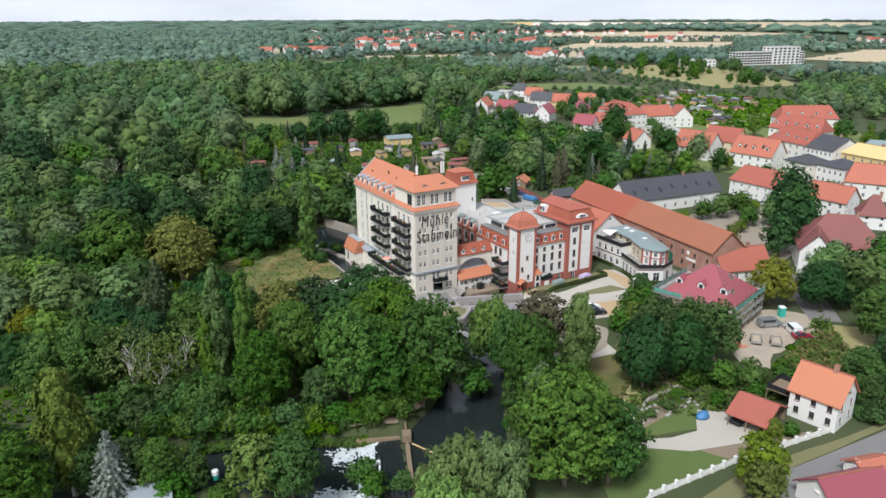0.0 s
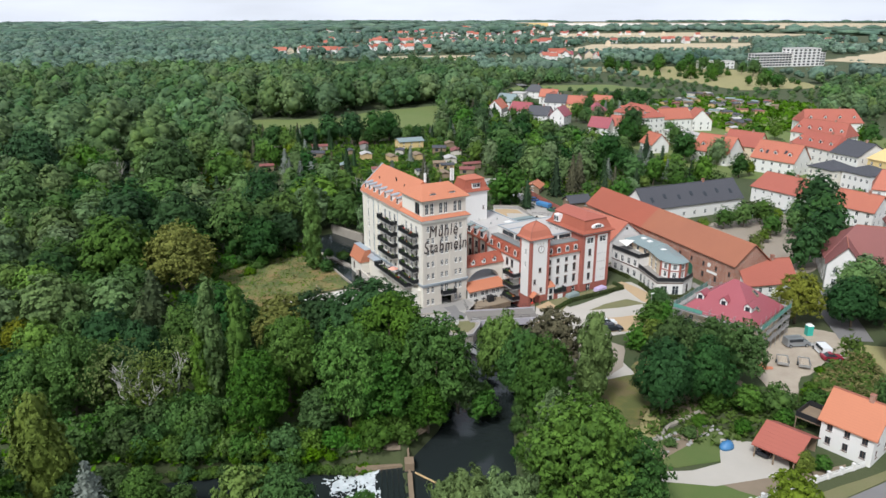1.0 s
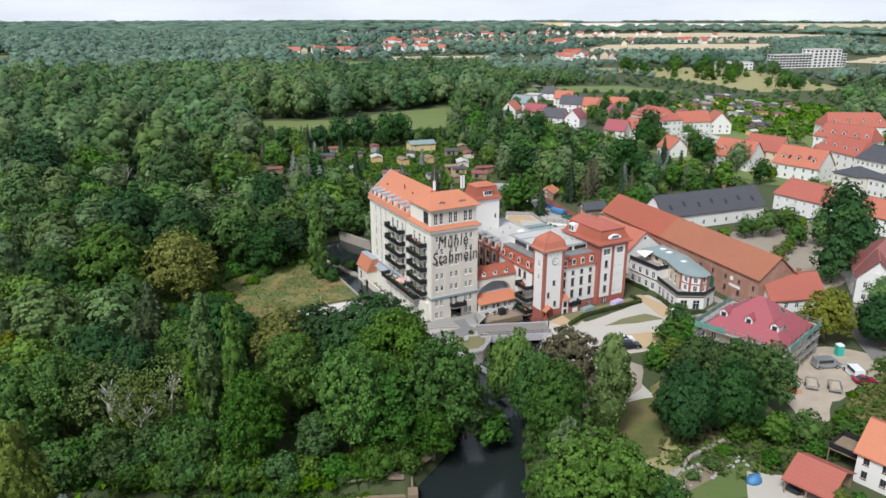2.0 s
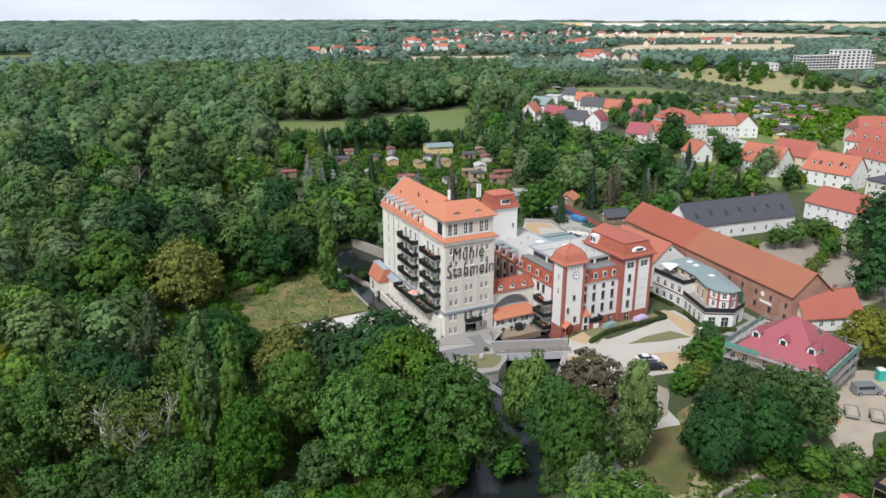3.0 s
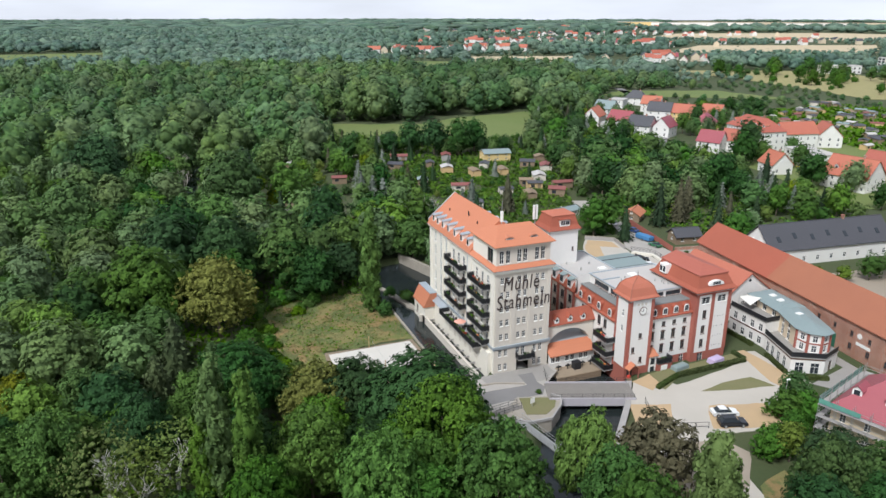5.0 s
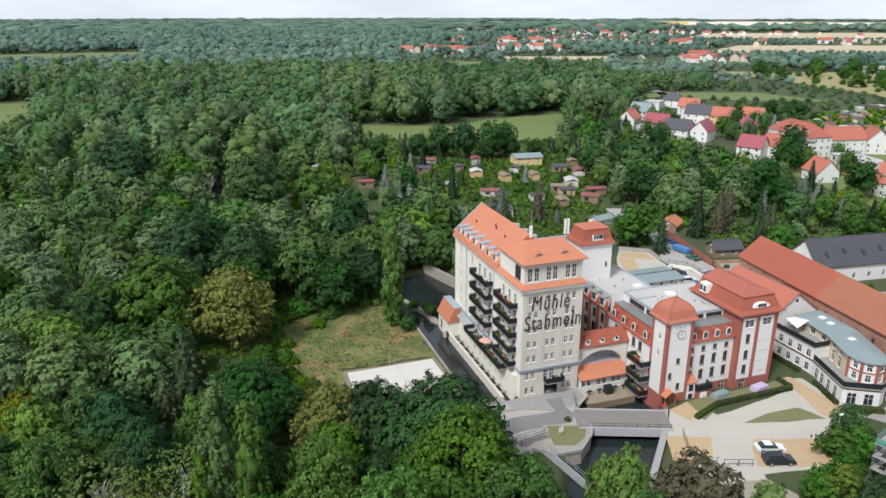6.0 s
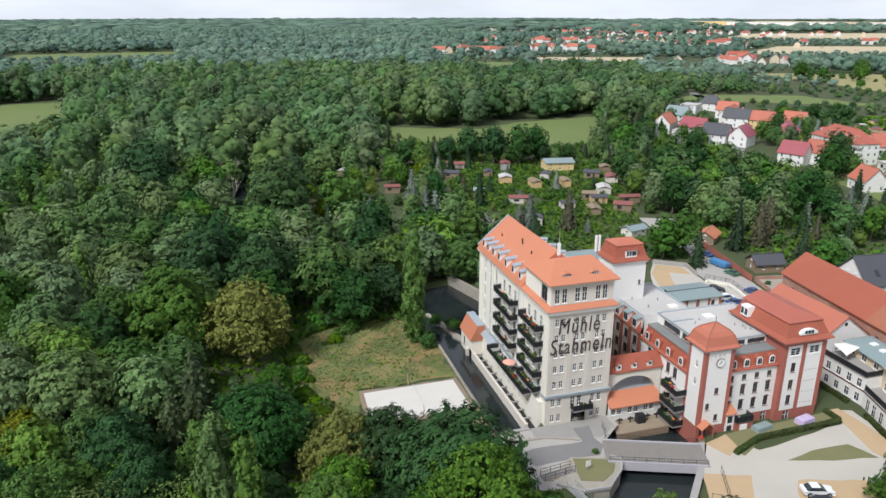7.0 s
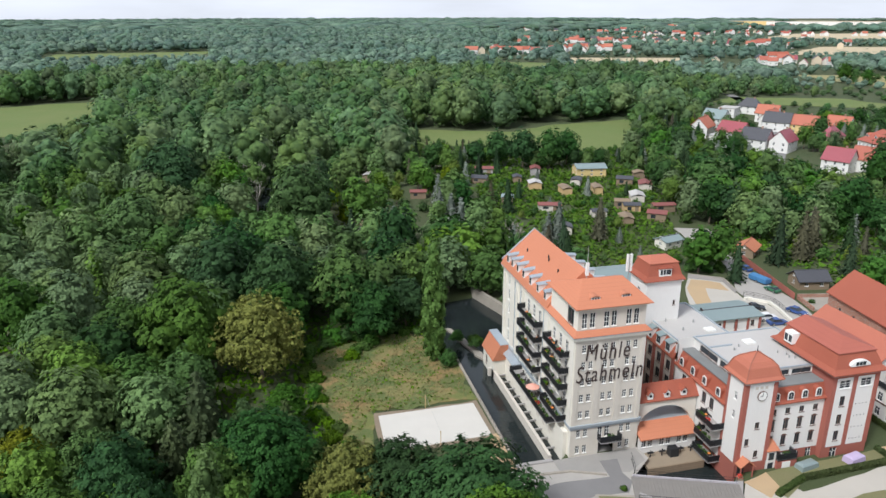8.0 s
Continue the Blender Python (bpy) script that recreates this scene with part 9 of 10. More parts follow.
taken = [(x, y, (7.5 if k == "bare" else 3.5 if "poplar" in k or k in ("dead", "pine", "wood_p") else 6.8) * s) for k, x, y, s, *_ in NEAR if "bush" not in k]
rnd = random.Random(17)
WEST = ("wood_a", "wood_a_1", "wood_b", "wood_d_1", "wood_c", "wood_c_1", "wood_c", "wood_d", "wood_a", "wood_c_1", "wood_a_1")
n_west = 0
for j in range(21):
    for i in range(16):
        x = -72 + i * 10.6 + (j % 2) * 5.3 + rnd.uniform(-2.9, 2.9)
        y = 112 + j * 10.3 + rnd.uniform(-2.9, 2.9)
        if x > 88 - max(0, (y - 200)) * 0.25 or (y < 190 and x > 62) or not free(x, y):
            continue
        if inside([x], [y], [(14, 155), (38, 155), (40, 182), (14, 182)])[0]:
            continue
        if (y < 112 + max(0, -x) * 0.2 and x < 20) or (y < 119 and 0 < x < 26):
            continue
        if x < min(-0.03 * y, 29 - 0.325 * (y - 57)) - 9:
            continue
        if any((x - a) ** 2 + (y - b) ** 2 < r * r for a, b, r in taken):
            continue
        r = rnd.random()
        if x > 30 and y > 225 and r < 0.3:
            key, s = rnd.choice(("spruce", "spruce_1", "bluespruce", "drypine", "wood_lime")), rnd.uniform(0.6, 0.85)
        elif r < 0.03:
            key, s = "dead", rnd.uniform(0.9, 1.15)
        elif r < 0.07:
            key, s = "wood_p", rnd.uniform(0.7, 0.95)
        elif r < 0.16:
            key, s = rnd.choice(("wood_low", "wood_low_1")), rnd.uniform(0.8, 1.3)
        else:
            key, s = rnd.choice(WEST), rnd.uniform(0.78, 1.18)
            if y < 146 and x > -26:
                key, s = rnd.choice(("ash", "ash_1", "oak", "greywillow", "maple_1", "greywillow")), rnd.uniform(0.55, 0.75)
            elif y < 215:
                key = key.replace("wood", "mid")
        s = min(s, headroom(x, y) / 15.5)
        if s < 0.22:
            continue
        if y > 200 or x < -22:
            stand(key, x, y, s, rnd.uniform(0, 360), rnd.uniform(0.85, 1.1))
        else:
            grow(key, x, y, s, rnd.uniform(0, 360), "", rnd.uniform(0.85, 1.1))
        n_west += 1
# gardens and village trees
GARDEN = ("wood_a", "wood_b", "wood_d", "wood_low", "wood_low_1", "spruce", "bluespruce", "drypine", "wood_lime", "wood_a_1", "wood_c", "spruce_1", "wood_low", "wood_low_1")
ROADS = [[(150, 244), (162, 240), (156, 212), (149, 176), (145, 158), (135, 158), (138, 182), (144, 206), (150, 230)], [(104, 160), (141, 160), (141, 202), (130, 204), (104, 180)], [(242, 320), (254, 314), (304, 374), (350, 438), (400, 560), (384, 564), (334, 450), (288, 386)]]
HOUSE_SPOTS = [(o.matrix_basis.translation.x, o.matrix_basis.translation.y) for o in scene.objects if o.parent is None and o.type == "EMPTY" and any(w in o.name for w in ("house", "villa", "hall", "annexe"))]
SHED_SPOTS = [(o.matrix_basis.translation.x, o.matrix_basis.translation.y) for o in scene.objects if o.parent is None and o.name.startswith("garden_shed")]


def clear_of(x, y, spots, d):
    return all((x - a) ** 2 + (y - b) ** 2 > d * d for a, b in spots)


PLOTS = [(104, 206), (134, 208), (148, 232), (170, 285), (178, 325), (118, 336), (106, 300), (112, 250)]
for k in range(2000):
    x, y = rnd.uniform(40, 330), rnd.uniform(176, 420)
    if x < 92 - max(0, y - 200) * 0.25 or (x > 140 and y < 175 + (x - 140) * 0.18) or (x < 100 and y < 195) or (x > 230 and y < 330):
        continue
    if not free(x, y) or any(inside([x], [y], p)[0] for p in ROADS) or not clear_of(x, y, HOUSE_SPOTS, 13) or not clear_of(x, y, SHED_SPOTS, 4.5):
        continue
    if any((x - a) ** 2 + (y - b) ** 2 < r * r for a, b, r in taken):
        continue
    s = rnd.uniform(0.5, 0.85)
    big = inside([x], [y], [(170, 215), (215, 230), (215, 290), (165, 290), (160, 240)])[0] or inside([x], [y], [(125, 330), (175, 330), (180, 362), (140, 372)])[0]
    key = rnd.choice(("wood_a", "wood_b", "wood_d", "wood_c")) if big else rnd.choice(GARDEN)
    if big:
        s = rnd.uniform(0.8, 1.1)
    elif 108 < x < 165 and 240 < y < 330 and key[:5] == "wood_" and "low" not in key:
        s *= 0.6
    s = min(s, headroom(x, y) / 15.5)
    if inside([x], [y], PLOTS)[0]:
        key, s = (rnd.choice(("wood_low", "wood_low_1")), rnd.uniform(0.2, 0.5)) if rnd.random() < 0.86 else (rnd.choice(("spruce", "wood_lime", "drypine", "bluespruce")), rnd.uniform(0.3, 0.55))
    if s < 0.2:
        key, s = rnd.choice(("wood_low", "wood_low_1")), rnd.uniform(0.22, 0.4)
    if math.hypot(x - 100, y - 180) > 80:
        stand(key, x, y, s, rnd.uniform(0, 360), rnd.uniform(0.9, 1.1))
    else:
        grow(key, x, y, s, rnd.uniform(0, 360), "", rnd.uniform(0.9, 1.1))
    taken.append((x, y, 4.2 * s if "low" in key else 5.6 * s))
for key, x, y, s in (("bluespruce", 110.6, 235, 1.0), ("bluespruce", 84.7, 247, 1.0), ("drypine", 124, 236, 0.9), ("spruce", 142.0, 196.0, 0.72), ("spruce", 160.8, 205, 0.95), ("drypine", 169, 206, 0.95), ("drypine", 174, 208, 0.9), ("spruce_1", 184, 206, 0.8), ("wood_b", 137, 338, 1.1), ("wood_b_1", 147, 333, 1.1),
                     ("wood_b", 158, 340, 1.0), ("wood_b", 128, 345, 1.0), ("spruce", 75.5, 395, 1.1), ("spruce", 87, 390, 1.05), ("wood_b", 92, 398, 0.9), ("wood_a", 176, 262, 1.15), ("wood_c", 186, 268, 1.1), ("wood_c", 163, 250, 1.0), ("dead", 62.9, 225.3, 1.0), ("dead", 97, 232, 0.9), ("wood_lime", 73, 217, 1.0), ("wood_d", 77, 211.5, 1.1),
                     ("wood_d", 60, 201, 1.0), ("wood_a", 52.5, 196, 1.0), ("wood_b", 45.5, 192.5, 0.95), ("wood_d_1", 70, 213, 1.05), ("wood_a_1", 84, 214, 1.0), ("wood_b", 91, 206, 0.9), ("wood_b_1", 56, 207, 1.05), ("dead", 21.7, 300, 1.1), ("dead", 26.0, 295, 1.0), ("wood_b", 262, 275, 1.2), ("wood_b_1", 252, 268, 1.0), ("wood_a", 200, 335, 1.1), ("wood_b", 207, 330, 1.0), ("wood_c", 192, 345, 1.0), ("wood_c", 255, 215, 0.9), ("wood_b", 246, 225, 0.9), ("spruce", 236, 238, 0.8), ("wood_lime", 222, 212, 0.9)):
    grow(key, x, y, s, x * 37)
# trees between the houses to the east
for k in range(260):
    x, y = rnd.uniform(205, 420), rnd.uniform(110, 420)
    if not clear_of(x, y, HOUSE_SPOTS, 14) or any(inside([x], [y], p)[0] for p in ROADS) or (x < 230 and y > 175 + (x - 140) * 0.18) or inside([x], [y], [(330, 262), (372, 246), (490, 326), (475, 405), (400, 405), (336, 330)])[0]:
        continue
    if x < 226 and y < 170:
        continue
    stand(rnd.choice(("wood_a", "wood_b", "wood_low", "wood_lime", "wood_d", "wood_low_1")), x, y, rnd.uniform(0.45, 0.8), rnd.uniform(0, 360))



for k in range(150):
    x, y = rnd.uniform(500, 720), rnd.uniform(390, 720)
    if inside([x], [y], [(560, 700), (700, 640), (690, 520), (600, 400), (520, 420), (545, 520)])[0]:
        stand(rnd.choice(("wood_low", "wood_low_1", "wood_a")), x, y, rnd.uniform(0.6, 1.3), rnd.uniform(0, 360))


def mesh_arrays(me):
    v = np.empty(len(me.vertices) * 3, np.float32)
    me.vertices.foreach_get("co", v)
    me.calc_loop_triangles()
    t = np.empty(len(me.loop_triangles) * 3, np.int32)
    me.loop_triangles.foreach_get("vertices", t)
    return v.reshape(-1, 3), t.reshape(-1, 3)


ARRAYS, V, F, MI, TONE, slots, base = {}, [], [], [], [], [], 0
rnd = random.Random(77)
for key, x, y, s, rz, sq in FAR_TREES:
    tone = rnd.random()
    for me in KINDS[key][2:4]:
        if me is None:
            continue
        if me not in ARRAYS:
            ARRAYS[me] = mesh_arrays(me)
        mat_ = me.materials[0]
        if mat_ not in slots:
            slots.append(mat_)
        v, t = ARRAYS[me]
        c, sn = math.cos(radians(rz)) * s, math.sin(radians(rz)) * s
        V.append(np.stack([v[:, 0] * c - v[:, 1] * sn + x, v[:, 0] * sn + v[:, 1] * c + y, v[:, 2] * s * sq], 1))
        F.append(t + base)
        MI.append(np.full(len(t), slots.index(mat_), np.int32))
        TONE.append(np.full(len(v), tone, np.float32))
        base += len(v)
me = np_mesh("stand_of_trees", np.concatenate(V), np.concatenate(F), slots[0])
for mat_ in slots[1:]:
    me.materials.append(mat_)
me.polygons.foreach_set("material_index", np.concatenate(MI))
me.attributes.new("tone", "FLOAT", "POINT").data.foreach_set("value", np.concatenate(TONE))
tagged(place("stand_of_trees", me, None), "mixed trees of the wood, gardens and village", "trees", "", "stuff")

rnd = random.Random(31)
# far woods, one mass
OPEN_LAND = [[(95, 392), (111, 458), (161, 436), (197, 455), (254, 462), (210, 362), (177, 356), (148, 384)], [(-87, 648), (-64, 543), (-95, 470), (-170, 455), (-215, 605)], [(318, 795), (400, 926), (334, 972), (280, 850)],
             [(-265, 1140), (-55, 1172), (-35, 1335), (-290, 1308)], [(374, 550), (460, 520), (476, 432), (418, 466), (344, 518)], [(400, 912), (530, 856), (610, 980), (445, 1028)], [(765, 1000), (1100, 868), (1350, 1060), (1000, 1195)],
             [(1085, 1500), (1500, 1235), (2020, 1350), (1910, 1715), (1450, 1815)], [(915, 625), (955, 490), (1210, 510), (1420, 640), (1240, 735)], [(555, 708), (706, 645), (697, 515), (605, 392), (512, 414), (540, 520)], [(1680, 2500), (2900, 1680), (4240, 2400), (3000, 3740)],
             [(326, 283), (372, 246), (490, 326), (475, 408), (400, 408), (336, 330)], [(235, 200), (300, 120), (440, 200), (420, 300), (330, 400), (360, 470), (300, 470), (240, 330)], [(754, 610), (750, 570), (870, 545), (880, 580)], STREAM, [(690, 600), (720, 590), (726, 612), (694, 622)]]


def forest(name, spans, spacing, sub_clumps, n_cards, size, seed, label, mat_):
    """Tree crowns over a far stretch of land, joined into one mass."""
    g = np.random.default_rng(seed)
    r0, r1 = spans
    tmpl = []
    for k in range(5):
        cv, cf, lv, lf = crown(("round", "dome", "dome", "round", "dome")[k], 15, 12, 1.0, sub_clumps, max(4, n_cards), size, seed + k, 0.93, ICO1, 0.2)
        tmpl.append((np.concatenate([cv, lv]), np.concatenate([cf, lf + len(cv)])))
    xs = np.arange(-r1 * 0.55, r1, spacing)
    ys = np.arange(60, r1, spacing * 0.9)
    X, Y = np.meshgrid(xs, ys)
    X = (X + g.uniform(-0.42, 0.42, X.shape) * spacing).ravel()
    Y = (Y + g.uniform(-0.42, 0.42, Y.shape) * spacing).ravel()
    R = np.hypot(X, Y)
    A = np.degrees(np.arctan2(X, Y))
    ok = (R > r0) & (R < r1) & (A > -21) & (A < 63)
    if r0 < 600:
        ok &= ~((X > 84) & (X < 330) & (Y < 420)) & ~((X < 90) & (Y < 328) & (X > -72))
    low = np.zeros(X.shape, bool)
    for p in OPEN_LAND:
        ok &= ~inside(X, Y, p)
        for k in (1.06, 1.12, 1.18, 1.24):
            low |= inside(16 + (X - 16) * k, 25 + (Y - 25) * k, p)
    for cx, cy, sx, sy, n_ in HAMLETS:
        for k in (1.05, 1.12, 1.2):
            dd = np.hypot((16 + (X - 16) * k - cx) / (sx * 0.7 + 30), (25 + (Y - 25) * k - cy) / (sy * 0.7 + 30))
            low |= (dd < 1) & (g.random(len(X)) < 0.75)
    big = np.sin(X * 0.004 + 1.3) * np.cos(Y * 0.0052) + np.sin(X * 0.0017 - Y * 0.0023)
    if r0 > 700:
        ok &= ~((A > 22) & (big > 0.75))
        ok &= ~((A > 34) & (R > 1000) & (big > 0.75))
        for cx, cy, sx, sy, n_ in HAMLETS:
            dd = np.hypot((X - cx) / (sx * 0.8 + 40), (Y - cy) / (sy * 0.8 + 40))
            ok &= ~((dd < 1) & (g.random(len(X)) < 0.7))
    X, Y, low = X[ok], Y[ok], low[ok]
    V, F, TN, base = [], [], [], 0
    for x, y, lo_ in zip(X, Y, low):
        v, f = tmpl[g.integers(5)]
        s = spacing / 9.6 * g.uniform(0.78, 1.3) if r0 < 700 else spacing / 10.5 * g.uniform(0.8, 1.2)
        hz = g.uniform(0.75, 1.0) * (1.0 if spacing < 15 else 13.0 / spacing)
        if x > 0.62 * y and r0 < 700:
            s, hz = s * 0.68, hz * 0.85
        if lo_:
            s, hz = s * 0.5, 0.5
        a = g.uniform(0, 6.28)
        c, sn = math.cos(a) * s, math.sin(a) * s
        V.append(np.stack([v[:, 0] * c - v[:, 1] * sn + x, v[:, 0] * sn + v[:, 1] * c + y, v[:, 2] * s * hz], 1))
        F.append(f + base)
        TN.append(np.full(len(v), g.random(), np.float32))
        base += len(v)
    me = np_mesh(name, np.concatenate(V), np.concatenate(F), mat_, True)
    me.attributes.new("tone", "FLOAT", "POINT").data.foreach_set("value", np.concatenate(TN))
    tagged(place(name, me, None), label, "woodland", "", "stuff")
    return len(X)


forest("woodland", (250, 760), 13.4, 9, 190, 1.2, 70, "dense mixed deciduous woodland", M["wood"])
# both far masses wear the haze-tinted leaf colour
forest("distant_woodland", (760, 2300), 20.5, 3, 12, 2.0, 71, "distant deciduous woodland", M["hazewood"])
forest("horizon_woodland", (2300, 4900), 62.0, 1, 4, 2.0, 72, "woodland on the horizon", M["hazewood"])

# low cover: herbs on the banks, grass tufts on the meadow
def scatter(name, pts, count, material, size, height, seed, label, gap=0.3):
    g = np.random.default_rng(seed)
    xs = [p[0] for p in pts]
    ys = [p[1] for p in pts]
    X, Y = g.uniform(min(xs), max(xs), count * 3), g.uniform(min(ys), max(ys), count * 3)
    ok = inside(X, Y, pts)
    X, Y = X[ok][:count], Y[ok][:count]
    den = np.array([noise.noise((x * 0.12, y * 0.12, 3.1)) for x, y in zip(X, Y)])
    ok = den > g.uniform(-0.9, gap, len(X))
    X, Y = X[ok], Y[ok]
    P = np.stack([X, Y, g.uniform(0.05, height, len(X))], 1)
    N = np.tile((0.0, 0.0, 1.0), (len(X), 1)) + g.normal(size=(len(X), 3)) * 0.5
    v, f = leaves_at(g, P, N, size * 1.3, 1.4)
    tagged(place(name, np_mesh(name, v, f, material), None), label, "grass", "", "stuff")


MEADOW = [(36, 163), (39, 157), (42, 146), (44, 157), (63, 158.5), (63, 184), (50, 188), (37, 183)]
scatter("grass_tufts", MEADOW, 3600, M["tuft"], 0.24, 0.25, 80, "dry grass tufts on the meadow", 0.5)
scatter("herbs", MEADOW, 2200, M["herb"], 0.3, 0.4, 81, "green herbs on the meadow", 1.2)
scatter("undergrowth", [(-40, 118), (12, 104), (40, 93), (60, 106), (66, 118), (60, 136), (44, 142), (36, 158), (36, 180), (50, 188), (63, 186), (64, 200), (-40, 220)], 17000, M["herb"], 0.6, 0.8, 82, "green undergrowth below the trees")
scatter("undergrowth", [(84, 205), (150, 245), (250, 330), (200, 360), (90, 380)], 9000, M["herb"], 1.0, 0.7, 83, "green garden plants and shrubs")
scatter("grass_tufts", [(134, 78), (136.5, 75), (131.5, 69.5), (124, 63.5), (119.5, 65.5), (117, 69.5), (116.5, 73), (124, 76)], 2600, M["tuft"], 0.32, 0.4, 88, "dry weeds beside the building site", 0.2)
scatter("undergrowth", PLOTS, 12000, M["herb"], 0.7, 0.6, 87, "green garden plants and vegetable beds", 0.1)
scatter("undergrowth", [(164, 200), (166, 184), (215, 172), (240, 200), (225, 240), (166, 244), (160, 222)], 4200, M["herb"], 0.9, 0.9, 86, "green garden plants and shrubs")
scatter("undergrowth", [(86, 68), (122, 60), (145, 84), (118, 74), (104, 70), (96, 78), (84, 82), (78, 76)], 2600, M["herb"], 0.6, 0.6, 84, "green scrub on the slope")
scatter("undergrowth", [(335, 270), (372, 250), (485, 328), (470, 404), (400, 402), (338, 330)], 4200, M["herb"], 2.0, 1.4, 85, "allotment plants and shrubs")


# ---- vehicles ----
def wheel_meshes(r):
    key = ("wheel", r)
    if key not in MESHES:
        bm = bmesh.new()
        tube(bm, [(0, -0.11, 0), (0, -0.07, 0), (0, 0.07, 0), (0, 0.11, 0)], [r * 0.93, r, r, r * 0.93], 16)
        tyre = to_mesh("wheel", bm, M["rubber"])
        bm = bmesh.new()
        tube(bm, [(0, -0.125, 0), (0, 0.125, 0)], [r * 0.6, r * 0.6], 12)
        MESHES[key] = (tyre, to_mesh("rim", bm, M["steel"]))
    return MESHES[key]


def vehicle(name, x, y, rz, length, width, paint, label, shape="car", z=0.06):
    """A car or van along its local x: body and glass house from side outlines, wheels, lamps."""
    e = thing(name, pose(x, y, z, 0, 0, rz), label, "car" if shape != "van" else "van")
    L, Wd = length / 2, width / 2
    if shape == "van":
        body = [(-L, 0.35), (-L, 1.0), (-L + 0.05, 1.9), (L - 1.6, 1.92), (L - 0.75, 1.15), (L - 0.1, 0.95), (L, 0.7), (L, 0.3)]
        glass = None
    elif shape == "suv":
        body = [(-L, 0.38), (-L, 0.95), (-L + 0.15, 1.02), (L - 1.2, 0.98), (L - 0.1, 0.82), (L, 0.6), (L, 0.32)]
        glass = [(-L + 0.2, 1.0), (-L + 0.55, 1.55), (L - 2.0, 1.58), (L - 1.15, 0.98)]
    else:
        body = [(-L, 0.35), (-L, 0.85), (-L + 0.2, 0.92), (L - 1.2, 0.9), (L - 0.1, 0.72), (L, 0.5), (L, 0.3)]
        glass = [(-L + 0.45, 0.9), (-L + 1.05, 1.36), (L - 2.1, 1.38), (L - 1.2, 0.9)]
    bm = bmesh.new()
    inset = 0.1
    loft(bm, [[(a, -Wd + inset, b) for a, b in body], [(a, -Wd, b * 0.98) for a, b in body], [(a, Wd, b * 0.98) for a, b in body], [(a, Wd - inset, b) for a, b in body]])
    part("body", bm, paint, e)
    if glass:
        bm = bmesh.new()
        cx = sum(a for a, b in glass) / 4
        loft(bm, [[(a, s * (Wd - (0.12 if b < 1.1 else 0.28)), b) for a, b in glass] for s in (-1, 1)])
        part("glazing", bm, M["glass"], e)
        bm = bmesh.new()
        (ax, az), (bx, bz) = glass[1], glass[2]
        box(bm, ax - 0.05, bx + 0.05, -Wd + 0.26, Wd - 0.26, max(az, bz) - 0.01, max(az, bz) + 0.05)
        part("roof", bm, paint, e)
    else:
        bm = bmesh.new()
        box(bm, -L + 0.4, L - 1.75, -Wd - 0.012, Wd + 0.012, 1.2, 1.72)
        loft(bm, [[(L - 1.55, s, 1.86), (L - 0.74, s, 1.2), (L - 0.72, s, 1.22), (L - 1.5, s, 1.9)] for s in (-Wd + 0.2, Wd - 0.2)])
        part("glazing", bm, M["glass"], e)
    tyre, rim = wheel_meshes(0.33)
    for sx in (-L + 0.8, L - 0.85):
        for sy in (-Wd + 0.05, Wd - 0.05):
            w_ = place("wheel", tyre, e, pose(sx, sy, 0.33))
            place("rim", rim, w_)
    bm = bmesh.new()
    for s in (-1, 1):
        box(bm, L - 0.08, L + 0.02, s * (Wd - 0.35) - 0.2, s * (Wd - 0.35) + 0.2, 0.55, 0.7)
    part("headlight", bm, M["frame"], e)
    return e


vehicle("car", 101.8, 110.5, -18, 4.3, 1.8, M["paintwhite"], "white coupe parked on orange sand")
vehicle("car", 100.8, 107.6, -18, 4.5, 1.85, M["paintblack"], "black estate car parked on orange sand", "suv")
vehicle("car", 112.2, 108.6, 125, 4.3, 1.8, M["paintsilver"], "grey car parked beside a bush")
vehicle("van", 127.8, 84.4, -22, 5.0, 1.9, M["paintsilver"], "silver minibus on the building site", "van")
vehicle("van", 129.4, 80.2, 60, 4.6, 1.8, M["paintwhite"], "white delivery van on the building site", "van")
vehicle("car", 128.3, 77.2, -30, 3.8, 1.7, M["paintred"], "dark red car on the building site")
vehicle("car", 158.0, 147.5, -20, 4.4, 1.8, M["paintblack"], "dark car on the square", "suv")
vehicle("van", 166.5, 134.5, -30, 5.4, 1.95, M["paintwhite"], "white van parked under young trees", "van")
vehicle("car", 205, 140.5, 30, 4.3, 1.8, M["paintwhite"], "white car parked on the square")
vehicle("car", 147.9, 211.6, 100, 4.2, 1.8, M["paintwhite"], "white car on the rear lane")
vehicle("car", 157.2, 233.4, 20, 4.4, 1.8, M["paintblack"], "black car at the end of the rear lane", "suv")
vehicle("car", 135.4, 171.6, -5, 4.3, 1.8, M["paintblue"], "blue car on the rear car park")
vehicle("car", 134.8, 174.2, -5, 4.4, 1.8, M["paintwhite"], "white car on the rear car park", "suv")
vehicle("car", 136.0, 179.9, -30, 4.3, 1.8, M["paintblack"], "black car on the rear car park")
vehicle("car", 149.6, 203.0, 105, 4.1, 1.75, M["paintblue"], "blue car parked by the board fence")
vehicle("car", 147.0, 188.4, 100, 3.8, 1.7, M["paintgreen"], "small green car parked by the board fence")
vehicle("car", 143.6, 175.6, -70, 4.3, 1.8, M["paintblue"], "pale blue and white car in the lane")
bm = bmesh.new()
prism(bm, [(137.0, 185.6), (138.4, 186.0), (139.9, 184.3), (141.8, 182.2), (141.2, 178), (139.4, 171), (138.9, 171.1), (140.6, 178), (141.1, 182), (139.4, 183.7), (138.1, 185.3), (137.2, 185.1)], 0, 0.55)
